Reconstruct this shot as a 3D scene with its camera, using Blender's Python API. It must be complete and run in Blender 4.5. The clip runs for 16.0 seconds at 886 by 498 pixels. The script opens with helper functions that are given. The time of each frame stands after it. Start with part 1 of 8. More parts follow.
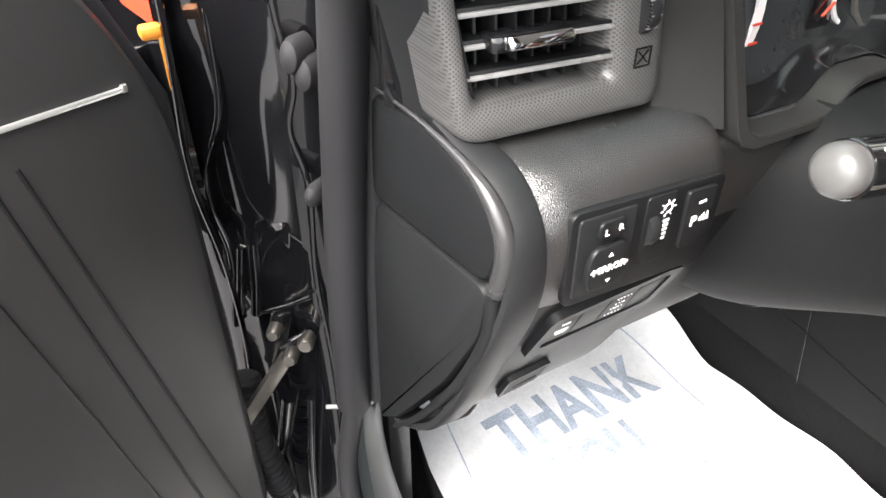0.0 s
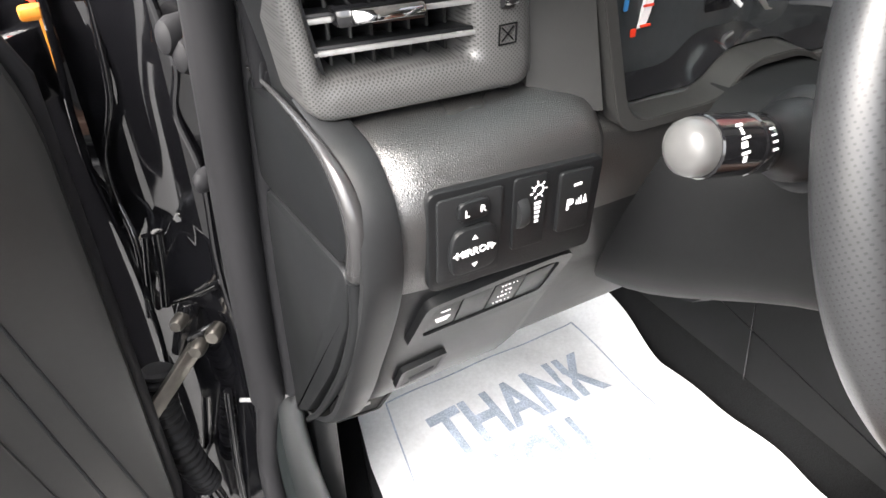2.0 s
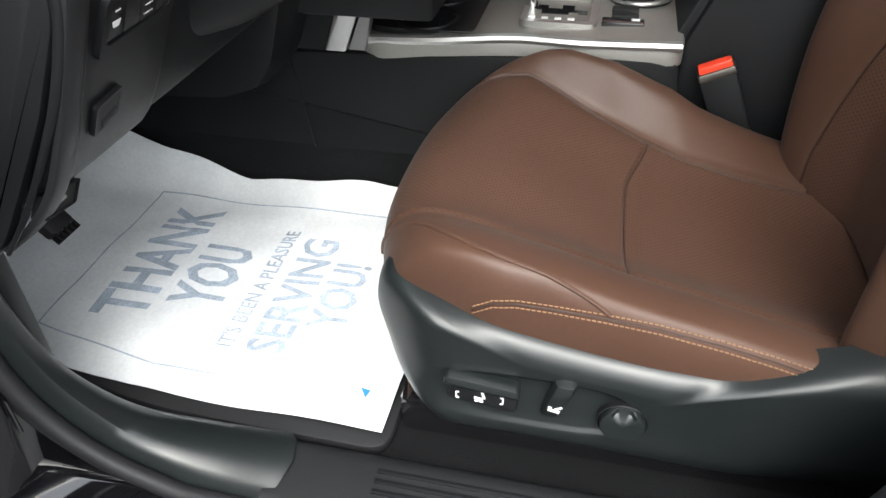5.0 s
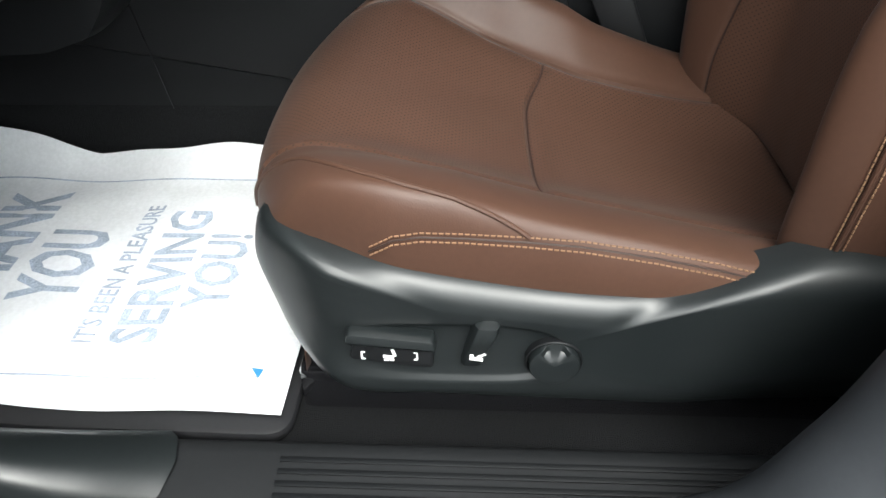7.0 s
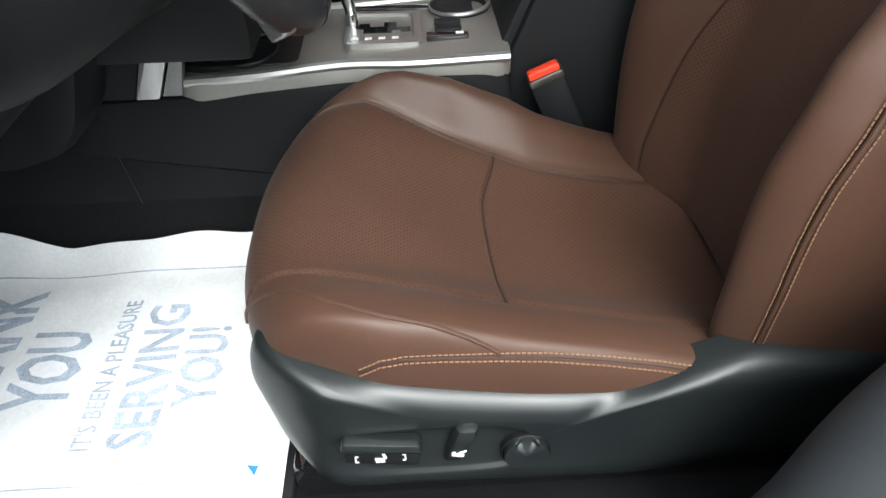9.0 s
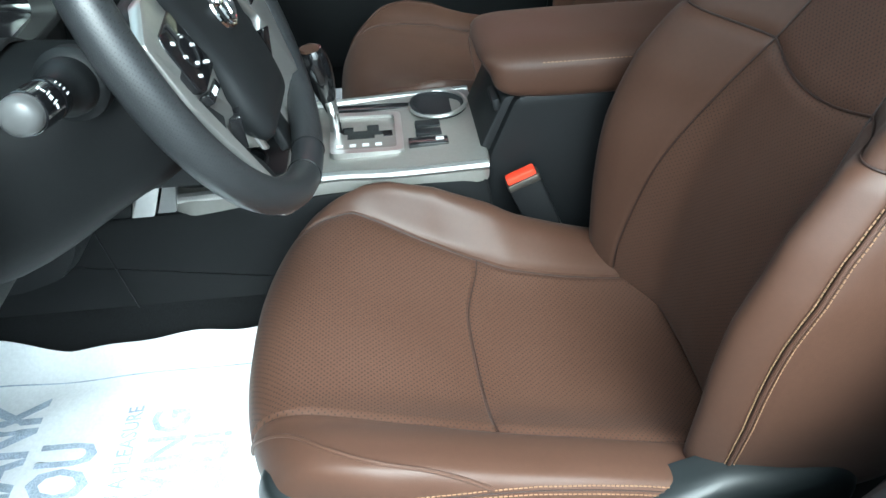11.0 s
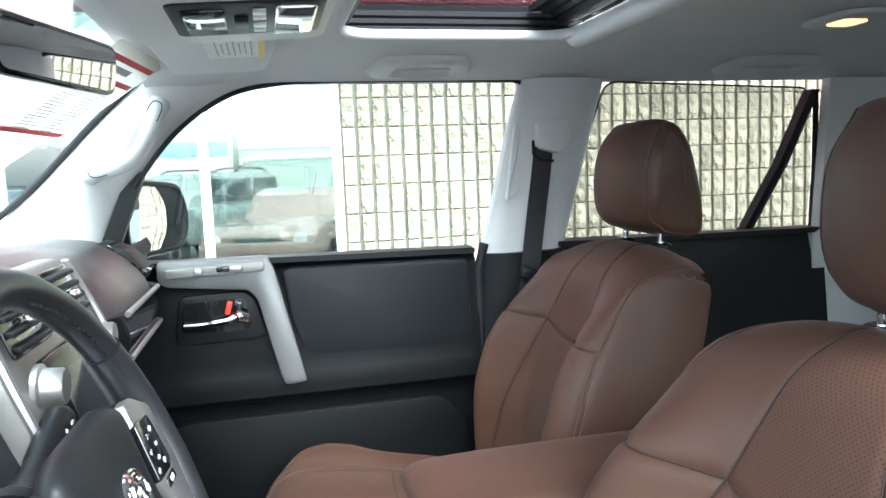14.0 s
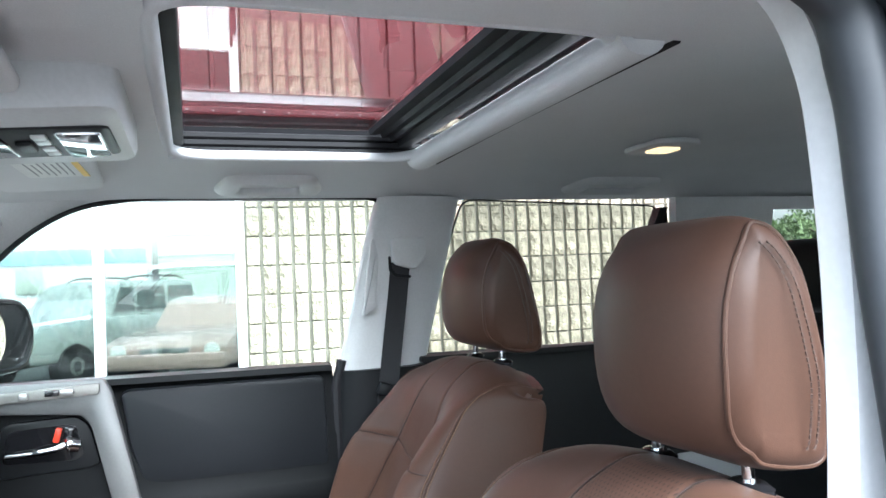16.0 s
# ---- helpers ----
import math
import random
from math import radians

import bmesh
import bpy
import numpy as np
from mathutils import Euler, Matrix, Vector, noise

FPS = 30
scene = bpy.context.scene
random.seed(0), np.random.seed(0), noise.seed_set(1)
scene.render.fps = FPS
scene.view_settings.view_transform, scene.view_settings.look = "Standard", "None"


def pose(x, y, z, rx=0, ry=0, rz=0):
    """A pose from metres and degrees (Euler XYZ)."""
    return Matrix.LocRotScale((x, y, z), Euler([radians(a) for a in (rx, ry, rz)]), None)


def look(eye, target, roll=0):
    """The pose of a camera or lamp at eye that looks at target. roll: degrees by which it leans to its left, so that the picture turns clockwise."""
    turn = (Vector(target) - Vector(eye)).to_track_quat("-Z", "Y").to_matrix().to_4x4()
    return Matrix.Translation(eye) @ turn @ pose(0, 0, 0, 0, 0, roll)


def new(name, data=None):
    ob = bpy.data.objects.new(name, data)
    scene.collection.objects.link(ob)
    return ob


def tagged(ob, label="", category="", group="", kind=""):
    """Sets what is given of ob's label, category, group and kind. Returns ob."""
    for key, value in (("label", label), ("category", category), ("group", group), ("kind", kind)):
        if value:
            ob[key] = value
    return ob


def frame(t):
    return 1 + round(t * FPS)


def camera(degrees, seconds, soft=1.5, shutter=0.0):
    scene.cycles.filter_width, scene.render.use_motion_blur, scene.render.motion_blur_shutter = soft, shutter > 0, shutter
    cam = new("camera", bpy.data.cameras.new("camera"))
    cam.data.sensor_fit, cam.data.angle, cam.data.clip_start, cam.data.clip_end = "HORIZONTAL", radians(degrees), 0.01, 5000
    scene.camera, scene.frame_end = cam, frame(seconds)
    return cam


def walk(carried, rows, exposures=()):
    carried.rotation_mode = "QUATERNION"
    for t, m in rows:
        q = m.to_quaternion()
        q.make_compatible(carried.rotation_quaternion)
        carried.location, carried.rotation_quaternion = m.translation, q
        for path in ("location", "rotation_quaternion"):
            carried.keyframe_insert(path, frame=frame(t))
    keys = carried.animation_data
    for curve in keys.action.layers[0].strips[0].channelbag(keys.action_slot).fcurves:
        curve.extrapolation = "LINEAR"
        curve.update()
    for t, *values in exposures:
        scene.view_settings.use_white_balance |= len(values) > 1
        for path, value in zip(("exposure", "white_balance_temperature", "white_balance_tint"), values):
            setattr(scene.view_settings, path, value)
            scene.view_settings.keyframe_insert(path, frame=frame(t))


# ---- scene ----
cam = camera(63.5, 16.0)
PATH = [
    (0, (-0.885, 0.786, 1.468), (-0.087, 2.174, 0.27), -0.1),
    (0.5, (-0.861, 0.796, 1.469), (0.032, 2.124, 0.269), -0.1),
    (1, (-0.836, 0.786, 1.456), (0.061, 2.115, 0.262), -0.1),
    (1.5, (-0.817, 0.766, 1.45), (0.001, 2.147, 0.256), -0.2),
    (2, (-0.813, 0.748, 1.451), (-0.017, 2.143, 0.26), -0.1),
    (2.5, (-0.816, 0.729, 1.447), (-0.015, 2.119, 0.253), -0.0),
    (3, (-0.856, 0.711, 1.435), (0.014, 2.065, 0.249), -0.2),
    (3.5, (-0.968, 0.726, 1.419), (0.213, 1.814, 0.227), -0.2),
    (4, (-1.037, 0.73, 1.39), (0.375, 1.492, 0.195), -0.6),
    (4.5, (-1.082, 0.697, 1.351), (0.423, 1.239, 0.151), -0.9),
    (5, (-1.133, 0.671, 1.331), (0.417, 1.041, 0.122), -1.1),
    (5.2, (-1.143, 0.667, 1.326), (0.415, 0.992, 0.115), -1.2),
    (7.3, (-1.064, 0.685, 1.222), (0.499, 0.744, -0.025), -1.0),
    (7.5, (-1.06, 0.692, 1.224), (0.503, 0.731, -0.023), -0.9),
    (8, (-1.06, 0.693, 1.238), (0.505, 0.707, -0.006), -0.9),
    (8.5, (-1.069, 0.694, 1.292), (0.496, 0.665, 0.047), -1.2),
    (9, (-1.072, 0.704, 1.36), (0.496, 0.639, 0.12), -1.3),
    (9.2, (-1.07, 0.703, 1.382), (0.496, 0.627, 0.142), -1.3),
    (11.3, (-1.01, 0.713, 1.512), (0.565, 0.57, 0.288), -2.2),
    (11.5, (-1.003, 0.717, 1.515), (0.604, 0.552, 0.336), -2.1),
    (12, (-1.002, 0.716, 1.523), (0.714, 0.519, 0.515), -2.2),
    (12.5, (-0.989, 0.718, 1.523), (0.82, 0.486, 0.702), -2.3),
    (13, (-0.972, 0.727, 1.533), (0.909, 0.444, 0.915), -2.4),
    (13.5, (-0.956, 0.731, 1.528), (0.966, 0.367, 1.114), -2.4),
    (14, (-0.949, 0.735, 1.53), (0.984, 0.268, 1.321), -2.3),
    (14.5, (-0.946, 0.728, 1.534), (0.983, 0.204, 1.473), -2.3),
    (15, (-0.948, 0.712, 1.535), (0.967, 0.141, 1.618), -2.3),
    (15.5, (-0.971, 0.658, 1.534), (0.928, 0.033, 1.615), -2.4),
    (16, (-0.992, 0.567, 1.547), (0.892, -0.1, 1.623), -2.5),
]
EXPOSURE = [(0, 3.2, 6700, 10), (3, 3.25, 6700, 10), (4, 2.3, 6500, 8), (5, 1.9, 6350, 5), (9, 1.85, 6150, 3), (11.5, 3.15, 5350, -10), (12.5, 4.15, 5500, -10), (13.0, 4.15, 5600, -4), (13.5, 3.75, 5650, 0), (14.5, 3.35, 5650, 3), (16, 3.5, 5600, 5)]
walk(cam, [(t, look(eye, target, roll)) for t, eye, target, roll in PATH], EXPOSURE)

# ---- light ----
world = bpy.data.worlds.new("sky")
scene.world = world
world.use_nodes = True
wn = world.node_tree
bg = wn.nodes["Background"]
sky = wn.nodes.new("ShaderNodeTexSky")
sky.sky_type = "NISHITA"
sky.sun_disc = False
sky.sun_elevation, sky.sun_rotation = radians(54), radians(256)
sky.dust_density, sky.air_density = 6.0, 1.0
desat = wn.nodes.new("ShaderNodeHueSaturation")
desat.inputs["Saturation"].default_value = 0.35
wn.links.new(sky.outputs[0], desat.inputs["Color"])
wn.links.new(desat.outputs[0], bg.inputs[0])
bg.inputs[1].default_value = 0.165
sun = new("sun", bpy.data.lights.new("sun", "SUN"))
sun.data.energy, sun.data.angle, sun.data.color = 0.42, radians(60), (1, 0.985, 0.96)
sun.matrix_world = look((-6.1, -0.9, 9.5), (0, 0.6, 0.8))


# ---- materials ----
def mat(name, color, rough=0.5, metal=0.0, vary=0.12, vscale=6.0, fine=0.05, fscale=180.0, bump=0.0, bscale=400.0,
        kind="NOISE", spec=0.5, coat=0.0, rvary=0.08, dist=0.0006):
    m = bpy.data.materials.new(name)
    m.use_nodes = True
    nt = m.node_tree
    b = nt.nodes["Principled BSDF"]
    b.inputs["Metallic"].default_value = metal
    b.inputs["Specular IOR Level"].default_value = spec
    b.inputs["Coat Weight"].default_value = coat
    b.inputs["Coat Roughness"].default_value = 0.04
    co = nt.nodes.new("ShaderNodeTexCoord")
    big = nt.nodes.new("ShaderNodeTexNoise")
    big.inputs["Scale"].default_value, big.inputs["Detail"].default_value = vscale, 4
    small = nt.nodes.new("ShaderNodeTexNoise")
    small.inputs["Scale"].default_value = fscale
    for n in (big, small):
        nt.links.new(co.outputs["Object"], n.inputs["Vector"])
    ramp = nt.nodes.new("ShaderNodeMapRange")
    ramp.inputs[1].default_value, ramp.inputs[2].default_value = 0.3, 0.7
    ramp.inputs[3].default_value, ramp.inputs[4].default_value = 1 - vary, 1 + vary
    nt.links.new(big.outputs[0], ramp.inputs[0])
    ramp2 = nt.nodes.new("ShaderNodeMapRange")
    ramp2.inputs[1].default_value, ramp2.inputs[2].default_value = 0.3, 0.7
    ramp2.inputs[3].default_value, ramp2.inputs[4].default_value = 1 - fine, 1 + fine
    nt.links.new(small.outputs[0], ramp2.inputs[0])
    mul = nt.nodes.new("ShaderNodeMath")
    mul.operation = "MULTIPLY"
    nt.links.new(ramp.outputs[0], mul.inputs[0])
    nt.links.new(ramp2.outputs[0], mul.inputs[1])
    col = nt.nodes.new("ShaderNodeVectorMath")
    col.operation = "SCALE"
    col.inputs[0].default_value = color
    nt.links.new(mul.outputs[0], col.inputs["Scale"])
    nt.links.new(col.outputs[0], b.inputs["Base Color"])
    rr = nt.nodes.new("ShaderNodeMapRange")
    rr.inputs[1].default_value, rr.inputs[2].default_value = 0.3, 0.7
    rr.inputs[3].default_value, rr.inputs[4].default_value = max(0.02, rough - rvary), min(1, rough + rvary)
    nt.links.new(big.outputs[0], rr.inputs[0])
    nt.links.new(rr.outputs[0], b.inputs["Roughness"])
    if bump:
        if kind == "VORONOI":
            tex = nt.nodes.new("ShaderNodeTexVoronoi")
            tex.feature = "DISTANCE_TO_EDGE"
        else:
            tex = nt.nodes.new("ShaderNodeTexNoise")
            tex.inputs["Detail"].default_value = 3
        tex.inputs["Scale"].default_value = bscale
        nt.links.new(co.outputs["Object"], tex.inputs["Vector"])
        bp = nt.nodes.new("ShaderNodeBump")
        bp.inputs["Strength"].default_value, bp.inputs["Distance"].default_value = bump, dist
        nt.links.new(tex.outputs[0], bp.inputs["Height"])
        nt.links.new(bp.outputs[0], b.inputs["Normal"])
    return m


def dotted(m, ax, ay, pitch, radius, dark=0.35, pit=0.5):
    """Adds a staggered grid of small pits, over two of the object's axes, to a material."""
    nt = m.node_tree
    b = nt.nodes["Principled BSDF"]
    co = nt.nodes.new("ShaderNodeTexCoord")
    sep = nt.nodes.new("ShaderNodeSeparateXYZ")
    nt.links.new(co.outputs["Object"], sep.inputs[0])

    def math_node(op, a, c=None):
        n = nt.nodes.new("ShaderNodeMath")
        n.operation = op
        for i, v in enumerate((a, c)):
            if v is None:
                continue
            if isinstance(v, (int, float)):
                n.inputs[i].default_value = v
            else:
                nt.links.new(v, n.inputs[i])
        return n.outputs[0]

    u = math_node("DIVIDE", sep.outputs[ax], pitch)
    v = math_node("DIVIDE", sep.outputs[ay], pitch)
    p, q = math_node("ADD", u, v), math_node("SUBTRACT", u, v)
    dp = math_node("SUBTRACT", math_node("FRACT", p), 0.5)
    dq = math_node("SUBTRACT", math_node("FRACT", q), 0.5)
    d2 = math_node("ADD", math_node("MULTIPLY", dp, dp), math_node("MULTIPLY", dq, dq))
    hole = math_node("LESS_THAN", d2, radius * radius)
    old = b.inputs["Base Color"].links[0].from_socket
    mix = nt.nodes.new("ShaderNodeMix")
    mix.data_type = "RGBA"
    mix.blend_type = "MULTIPLY"
    nt.links.new(hole, mix.inputs[0])
    nt.links.new(old, mix.inputs[6])
    mix.inputs[7].default_value = (dark, dark, dark, 1)
    nt.links.new(mix.outputs[2], b.inputs["Base Color"])
    bp = nt.nodes.new("ShaderNodeBump")
    bp.invert = True
    bp.inputs["Strength"].default_value, bp.inputs["Distance"].default_value = pit, 0.0008
    nt.links.new(hole, bp.inputs["Height"])
    if b.inputs["Normal"].links:
        nt.links.new(b.inputs["Normal"].links[0].from_socket, bp.inputs["Normal"])
    nt.links.new(bp.outputs[0], b.inputs["Normal"])
    return m


def glass(name, tint=(0.9, 0.95, 0.93), rough=0.0, base=0.04):
    """A thin pane: see-through, with a gloss that grows towards grazing view."""
    m = bpy.data.materials.new(name)
    m.use_nodes = True
    nt = m.node_tree
    nt.nodes.remove(nt.nodes["Principled BSDF"])
    out = nt.nodes["Material Output"]
    tr = nt.nodes.new("ShaderNodeBsdfTransparent")
    tr.inputs[0].default_value = (*tint, 1)
    gl = nt.nodes.new("ShaderNodeBsdfGlossy")
    gl.inputs["Roughness"].default_value = rough
    lw = nt.nodes.new("ShaderNodeLayerWeight")
    lw.inputs["Blend"].default_value = 0.5
    pw = nt.nodes.new("ShaderNodeMath")
    pw.operation = "POWER"
    pw.inputs[1].default_value = 5.0
    nt.links.new(lw.outputs["Facing"], pw.inputs[0])
    mr = nt.nodes.new("ShaderNodeMapRange")
    mr.inputs[3].default_value, mr.inputs[4].default_value = base, 1.0
    nt.links.new(pw.outputs[0], mr.inputs[0])
    mix = nt.nodes.new("ShaderNodeMixShader")
    nt.links.new(mr.outputs[0], mix.inputs[0])
    nt.links.new(tr.outputs[0], mix.inputs[1])
    nt.links.new(gl.outputs[0], mix.inputs[2])
    nt.links.new(mix.outputs[0], out.inputs[0])
    return m


BROWN = (0.058, 0.0282, 0.0180)
leather = mat("brown_leather", BROWN, 0.47, spec=0.32, vary=0.08, fine=0.04, bump=0.25, bscale=420, kind="VORONOI", dist=0.0004)
INSERT = tuple(c * 1.14 for c in BROWN)
perf = dotted(mat("perforated_leather", INSERT, 0.50, spec=0.34, vary=0.08, fine=0.04, bump=0.15, bscale=420, kind="VORONOI", dist=0.0004), 0, 1, 0.0070, 0.21, dark=0.20, pit=0.9)
perf_back = dotted(mat("perforated_leather_back", INSERT, 0.50, spec=0.34, vary=0.08, fine=0.04, bump=0.15, bscale=420, kind="VORONOI", dist=0.0004), 0, 2, 0.0062, 0.20, dark=0.30, pit=0.6)
for m_ in (leather, perf, perf_back):
    m_.node_tree.nodes["Principled BSDF"].inputs["Sheen Weight"].default_value = 0.03
    m_.node_tree.nodes["Principled BSDF"].inputs["Sheen Roughness"].default_value = 0.45
thread = mat("tan_thread", (0.21, 0.12, 0.068), 0.7)
leather_dark = mat("seam_leather", (0.026, 0.0130, 0.0095), 0.55)
thread_dark = mat("dull_brown_thread", (0.06, 0.038, 0.03), 0.7)
louvre_grey = mat("satin_grey_louvre", (0.20, 0.20, 0.20), 0.32, vary=0.04)
cap_grey = mat("satin_grey_stalk_cap", (0.075, 0.075, 0.075), 0.34, vary=0.05)
soft_black = mat("grained_black_plastic", (0.0078, 0.0084, 0.0092), 0.45, spec=0.24, vary=0.08, bump=0.35, bscale=900, dist=0.0004)
pad_black = mat("leather_grain_dash_skin", (0.0135, 0.0135, 0.0134), 0.35, spec=1.0, vary=0.06, bump=0.75, bscale=760, kind="VORONOI", dist=0.0006)
pad_black.node_tree.nodes["Principled BSDF"].inputs["IOR"].default_value = 1.7
dark_trim = mat("dark_grey_plastic", (0.0125, 0.0132, 0.0142), 0.5, spec=0.24, vary=0.08, bump=0.2, bscale=1200, dist=0.0003)
seat_plastic = mat("charcoal_seat_plastic", (0.010, 0.0122, 0.0128), 0.36, spec=0.45, vary=0.06, bump=0.2, bscale=1100, dist=0.0003)
door_black = mat("fine_black_door_plastic", (0.0050, 0.0054, 0.0058), 0.5, vary=0.08, bump=0.3, bscale=1000, spec=0.12, dist=0.0003)
door_pad = mat("black_door_leather", (0.0095, 0.0105, 0.012), 0.42, vary=0.06, bump=0.5, bscale=420, kind="VORONOI", spec=0.22, dist=0.0004)
door_grey = mat("grey_door_plastic", (0.019, 0.019, 0.0187), 0.46, vary=0.08, bump=0.25, bscale=1000, spec=0.4, dist=0.0003)
vent_grey = dotted(mat("patterned_grey_plastic", (0.078, 0.078, 0.078), 0.40, vary=0.05), 0, 2, 0.0026, 0.30, dark=0.35, pit=0.6)
# greyer and bluer than black_rubber: strong sky light is put into the colour
seal_rubber = mat("sky_toned_seal_rubber", (0.028, 0.031, 0.035), 0.5, spec=0.5, vary=0.1)
rubber = mat("black_rubber", (0.012, 0.012, 0.0135), 0.6, spec=0.3, vary=0.1, bump=0.3, bscale=1500, dist=0.0002)
wheel_leather = dotted(mat("black_wheel_leather", (0.0215, 0.0225, 0.0240), 0.38, vary=0.06, bump=0.15, bscale=700, kind="VORONOI", dist=0.0003), 1, 2, 0.0036, 0.21, dark=0.40, pit=0.6)
wheel_smooth = mat("smooth_black_wheel_leather", (0.0165, 0.0175, 0.0195), 0.40, vary=0.06, bump=0.2, bscale=600, kind="VORONOI", dist=0.0003)
silver = mat("satin_silver_trim", (0.47, 0.465, 0.45), 0.34, metal=0.85, vary=0.03, fine=0.03)
pull_silver = mat("satin_grey_metal", (0.20, 0.20, 0.197), 0.45, metal=0.75, vary=0.03, fine=0.03)
edge_black = mat("smooth_black_plastic", (0.028, 0.028, 0.029), 0.26, spec=0.6, vary=0.05)
column_black = mat("matt_column_plastic", (0.0066, 0.0070, 0.0076), 0.6, spec=0.16, vary=0.08, bump=0.3, bscale=900, dist=0.0003)
pale_silver = mat("champagne_console_trim", (0.27, 0.262, 0.243), 0.44, metal=0.6, vary=0.03, fine=0.03)
chrome = mat("chrome", (0.85, 0.85, 0.86), 0.06, metal=1.0, vary=0.02, rvary=0.02)
steel = mat("dull_steel", (0.15, 0.14, 0.125), 0.38, metal=0.9, vary=0.15, vscale=40)
piano = mat("gloss_black", (0.008, 0.008, 0.009), 0.08, coat=0.5, vary=0.05)
paint = mat("black_car_paint", (0.005, 0.005, 0.006), 0.06, coat=1.0, vary=0.05, rvary=0.03)
carpet = mat("black_carpet", (0.0075, 0.0078, 0.0084), 0.95, spec=0.1, vary=0.25, fine=0.4, fscale=500, bump=0.9, bscale=700, dist=0.002)
headcloth = mat("grey_headliner_cloth", (0.66, 0.66, 0.66), 0.9, vary=0.03, fine=0.06, fscale=700, bump=0.25, bscale=1500, dist=0.0003)
pale_trim = mat("pale_grey_plastic", (0.60, 0.60, 0.595), 0.5, vary=0.03, fine=0.03, bump=0.15, bscale=1200, dist=0.0003)
paper = mat("white_paper_mat", (0.75, 0.77, 0.79), 0.6, vary=0.05, vscale=14, bump=0.5, bscale=22, dist=0.004)
ink = mat("pale_blue_ink", (0.36, 0.42, 0.51), 0.8, vary=0.22, vscale=34, fine=0.25, fscale=420)
blue_ink = mat("blue_ink", (0.03, 0.2, 0.5), 0.7)
white_ink = mat("white_print", (0.85, 0.85, 0.85), 0.5, vary=0.02)
grey_ink = mat("grey_print", (0.30, 0.30, 0.30), 0.6, vary=0.05)
red_plastic = mat("red_plastic", (0.75, 0.05, 0.02), 0.35, vary=0.04)
orange_plug = mat("amber_connector", (0.7, 0.25, 0.03), 0.4)
webbing = mat("black_belt_webbing", (0.02, 0.02, 0.022), 0.7, vary=0.1, bump=0.5, bscale=900, dist=0.0005)
card = mat("white_card", (0.74, 0.74, 0.72), 0.6, vary=0.03)
dull_ink = mat("dull_yellow_print", (0.42, 0.36, 0.20), 0.6, vary=0.2, vscale=60)
vanity = mat("pale_mirror_cover", (0.58, 0.62, 0.60), 0.2, vary=0.03)
yellow_ink = mat("yellow_print", (0.75, 0.5, 0.08), 0.6, vary=0.05)
red_ink = mat("red_print", (0.6, 0.04, 0.05), 0.6, vary=0.05)
screen = mat("dark_display", (0.03, 0.033, 0.035), 0.12, vary=0.05, coat=0.4)
mirror_face = mat("mirror_glass", (0.9, 0.9, 0.9), 0.01, metal=1.0, vary=0.0, fine=0.0, rvary=0.0)
side_glass = glass("side_window_glass", (0.90, 0.95, 0.92))
privacy = glass("privacy_glass", (0.62, 0.64, 0.62))
roof_glass = glass("tinted_roof_glass", (0.45, 0.45, 0.45), base=0.05)
shop_glass = glass("shop_window_glass", (0.50, 0.54, 0.52), base=0.16)
red_metal = mat("red_painted_metal", (0.21, 0.022, 0.028), 0.45, vary=0.08, vscale=2)
asphalt = mat("asphalt", (0.055, 0.055, 0.056), 0.9, vary=0.2, vscale=2, fine=0.35, fscale=120, bump=0.6, bscale=150, dist=0.004)
block_stone = mat("split_face_block", (0.29, 0.25, 0.185), 0.9, vary=0.28, vscale=9, fine=0.25, fscale=70, bump=1.0, bscale=60, dist=0.02)
mortar = mat("mortar_groove", (0.115, 0.105, 0.085), 0.95, vary=0.2, vscale=8, bump=0.5, bscale=120, dist=0.004)
white_wall = mat("white_render", (0.72, 0.75, 0.75), 0.8, vary=0.05, vscale=1)
blue_band = mat("blue_band", (0.10, 0.33, 0.52), 0.7, vary=0.05)
grey_wall = mat("grey_green_cladding", (0.40, 0.45, 0.40), 0.8, vary=0.06)
# off-roader, sedan and car-window colours are paled: reflection haze put into them
suv_paint = mat("hazed_silver_green_paint", (0.42, 0.45, 0.43), 0.3, metal=0.4, vary=0.04, coat=0.4)
red_paint = mat("hazed_red_paint", (0.42, 0.30, 0.27), 0.25, vary=0.04, coat=0.6)
dark_paint = mat("dark_blue_paint", (0.10, 0.15, 0.17), 0.25, vary=0.04, coat=0.6)
car_window = mat("hazed_car_window", (0.10, 0.125, 0.125), 0.10, vary=0.02)
leaf = mat("green_leaves", (0.07, 0.11, 0.03), 0.7, vary=0.4, vscale=30)
bark = mat("bark", (0.12, 0.09, 0.06), 0.9, vary=0.3, vscale=20)



def per_piece(m, low, high):
    """Lightens or darkens each piece a little, at random."""
    nt = m.node_tree
    b = nt.nodes["Principled BSDF"]
    info = nt.nodes.new("ShaderNodeObjectInfo")
    mr = nt.nodes.new("ShaderNodeMapRange")
    mr.inputs[3].default_value, mr.inputs[4].default_value = low, high
    nt.links.new(info.outputs["Random"], mr.inputs[0])
    sc = nt.nodes.new("ShaderNodeVectorMath")
    sc.operation = "SCALE"
    nt.links.new(b.inputs["Base Color"].links[0].from_socket, sc.inputs[0])
    nt.links.new(mr.outputs[0], sc.inputs["Scale"])
    nt.links.new(sc.outputs[0], b.inputs["Base Color"])


per_piece(block_stone, 0.72, 1.25)


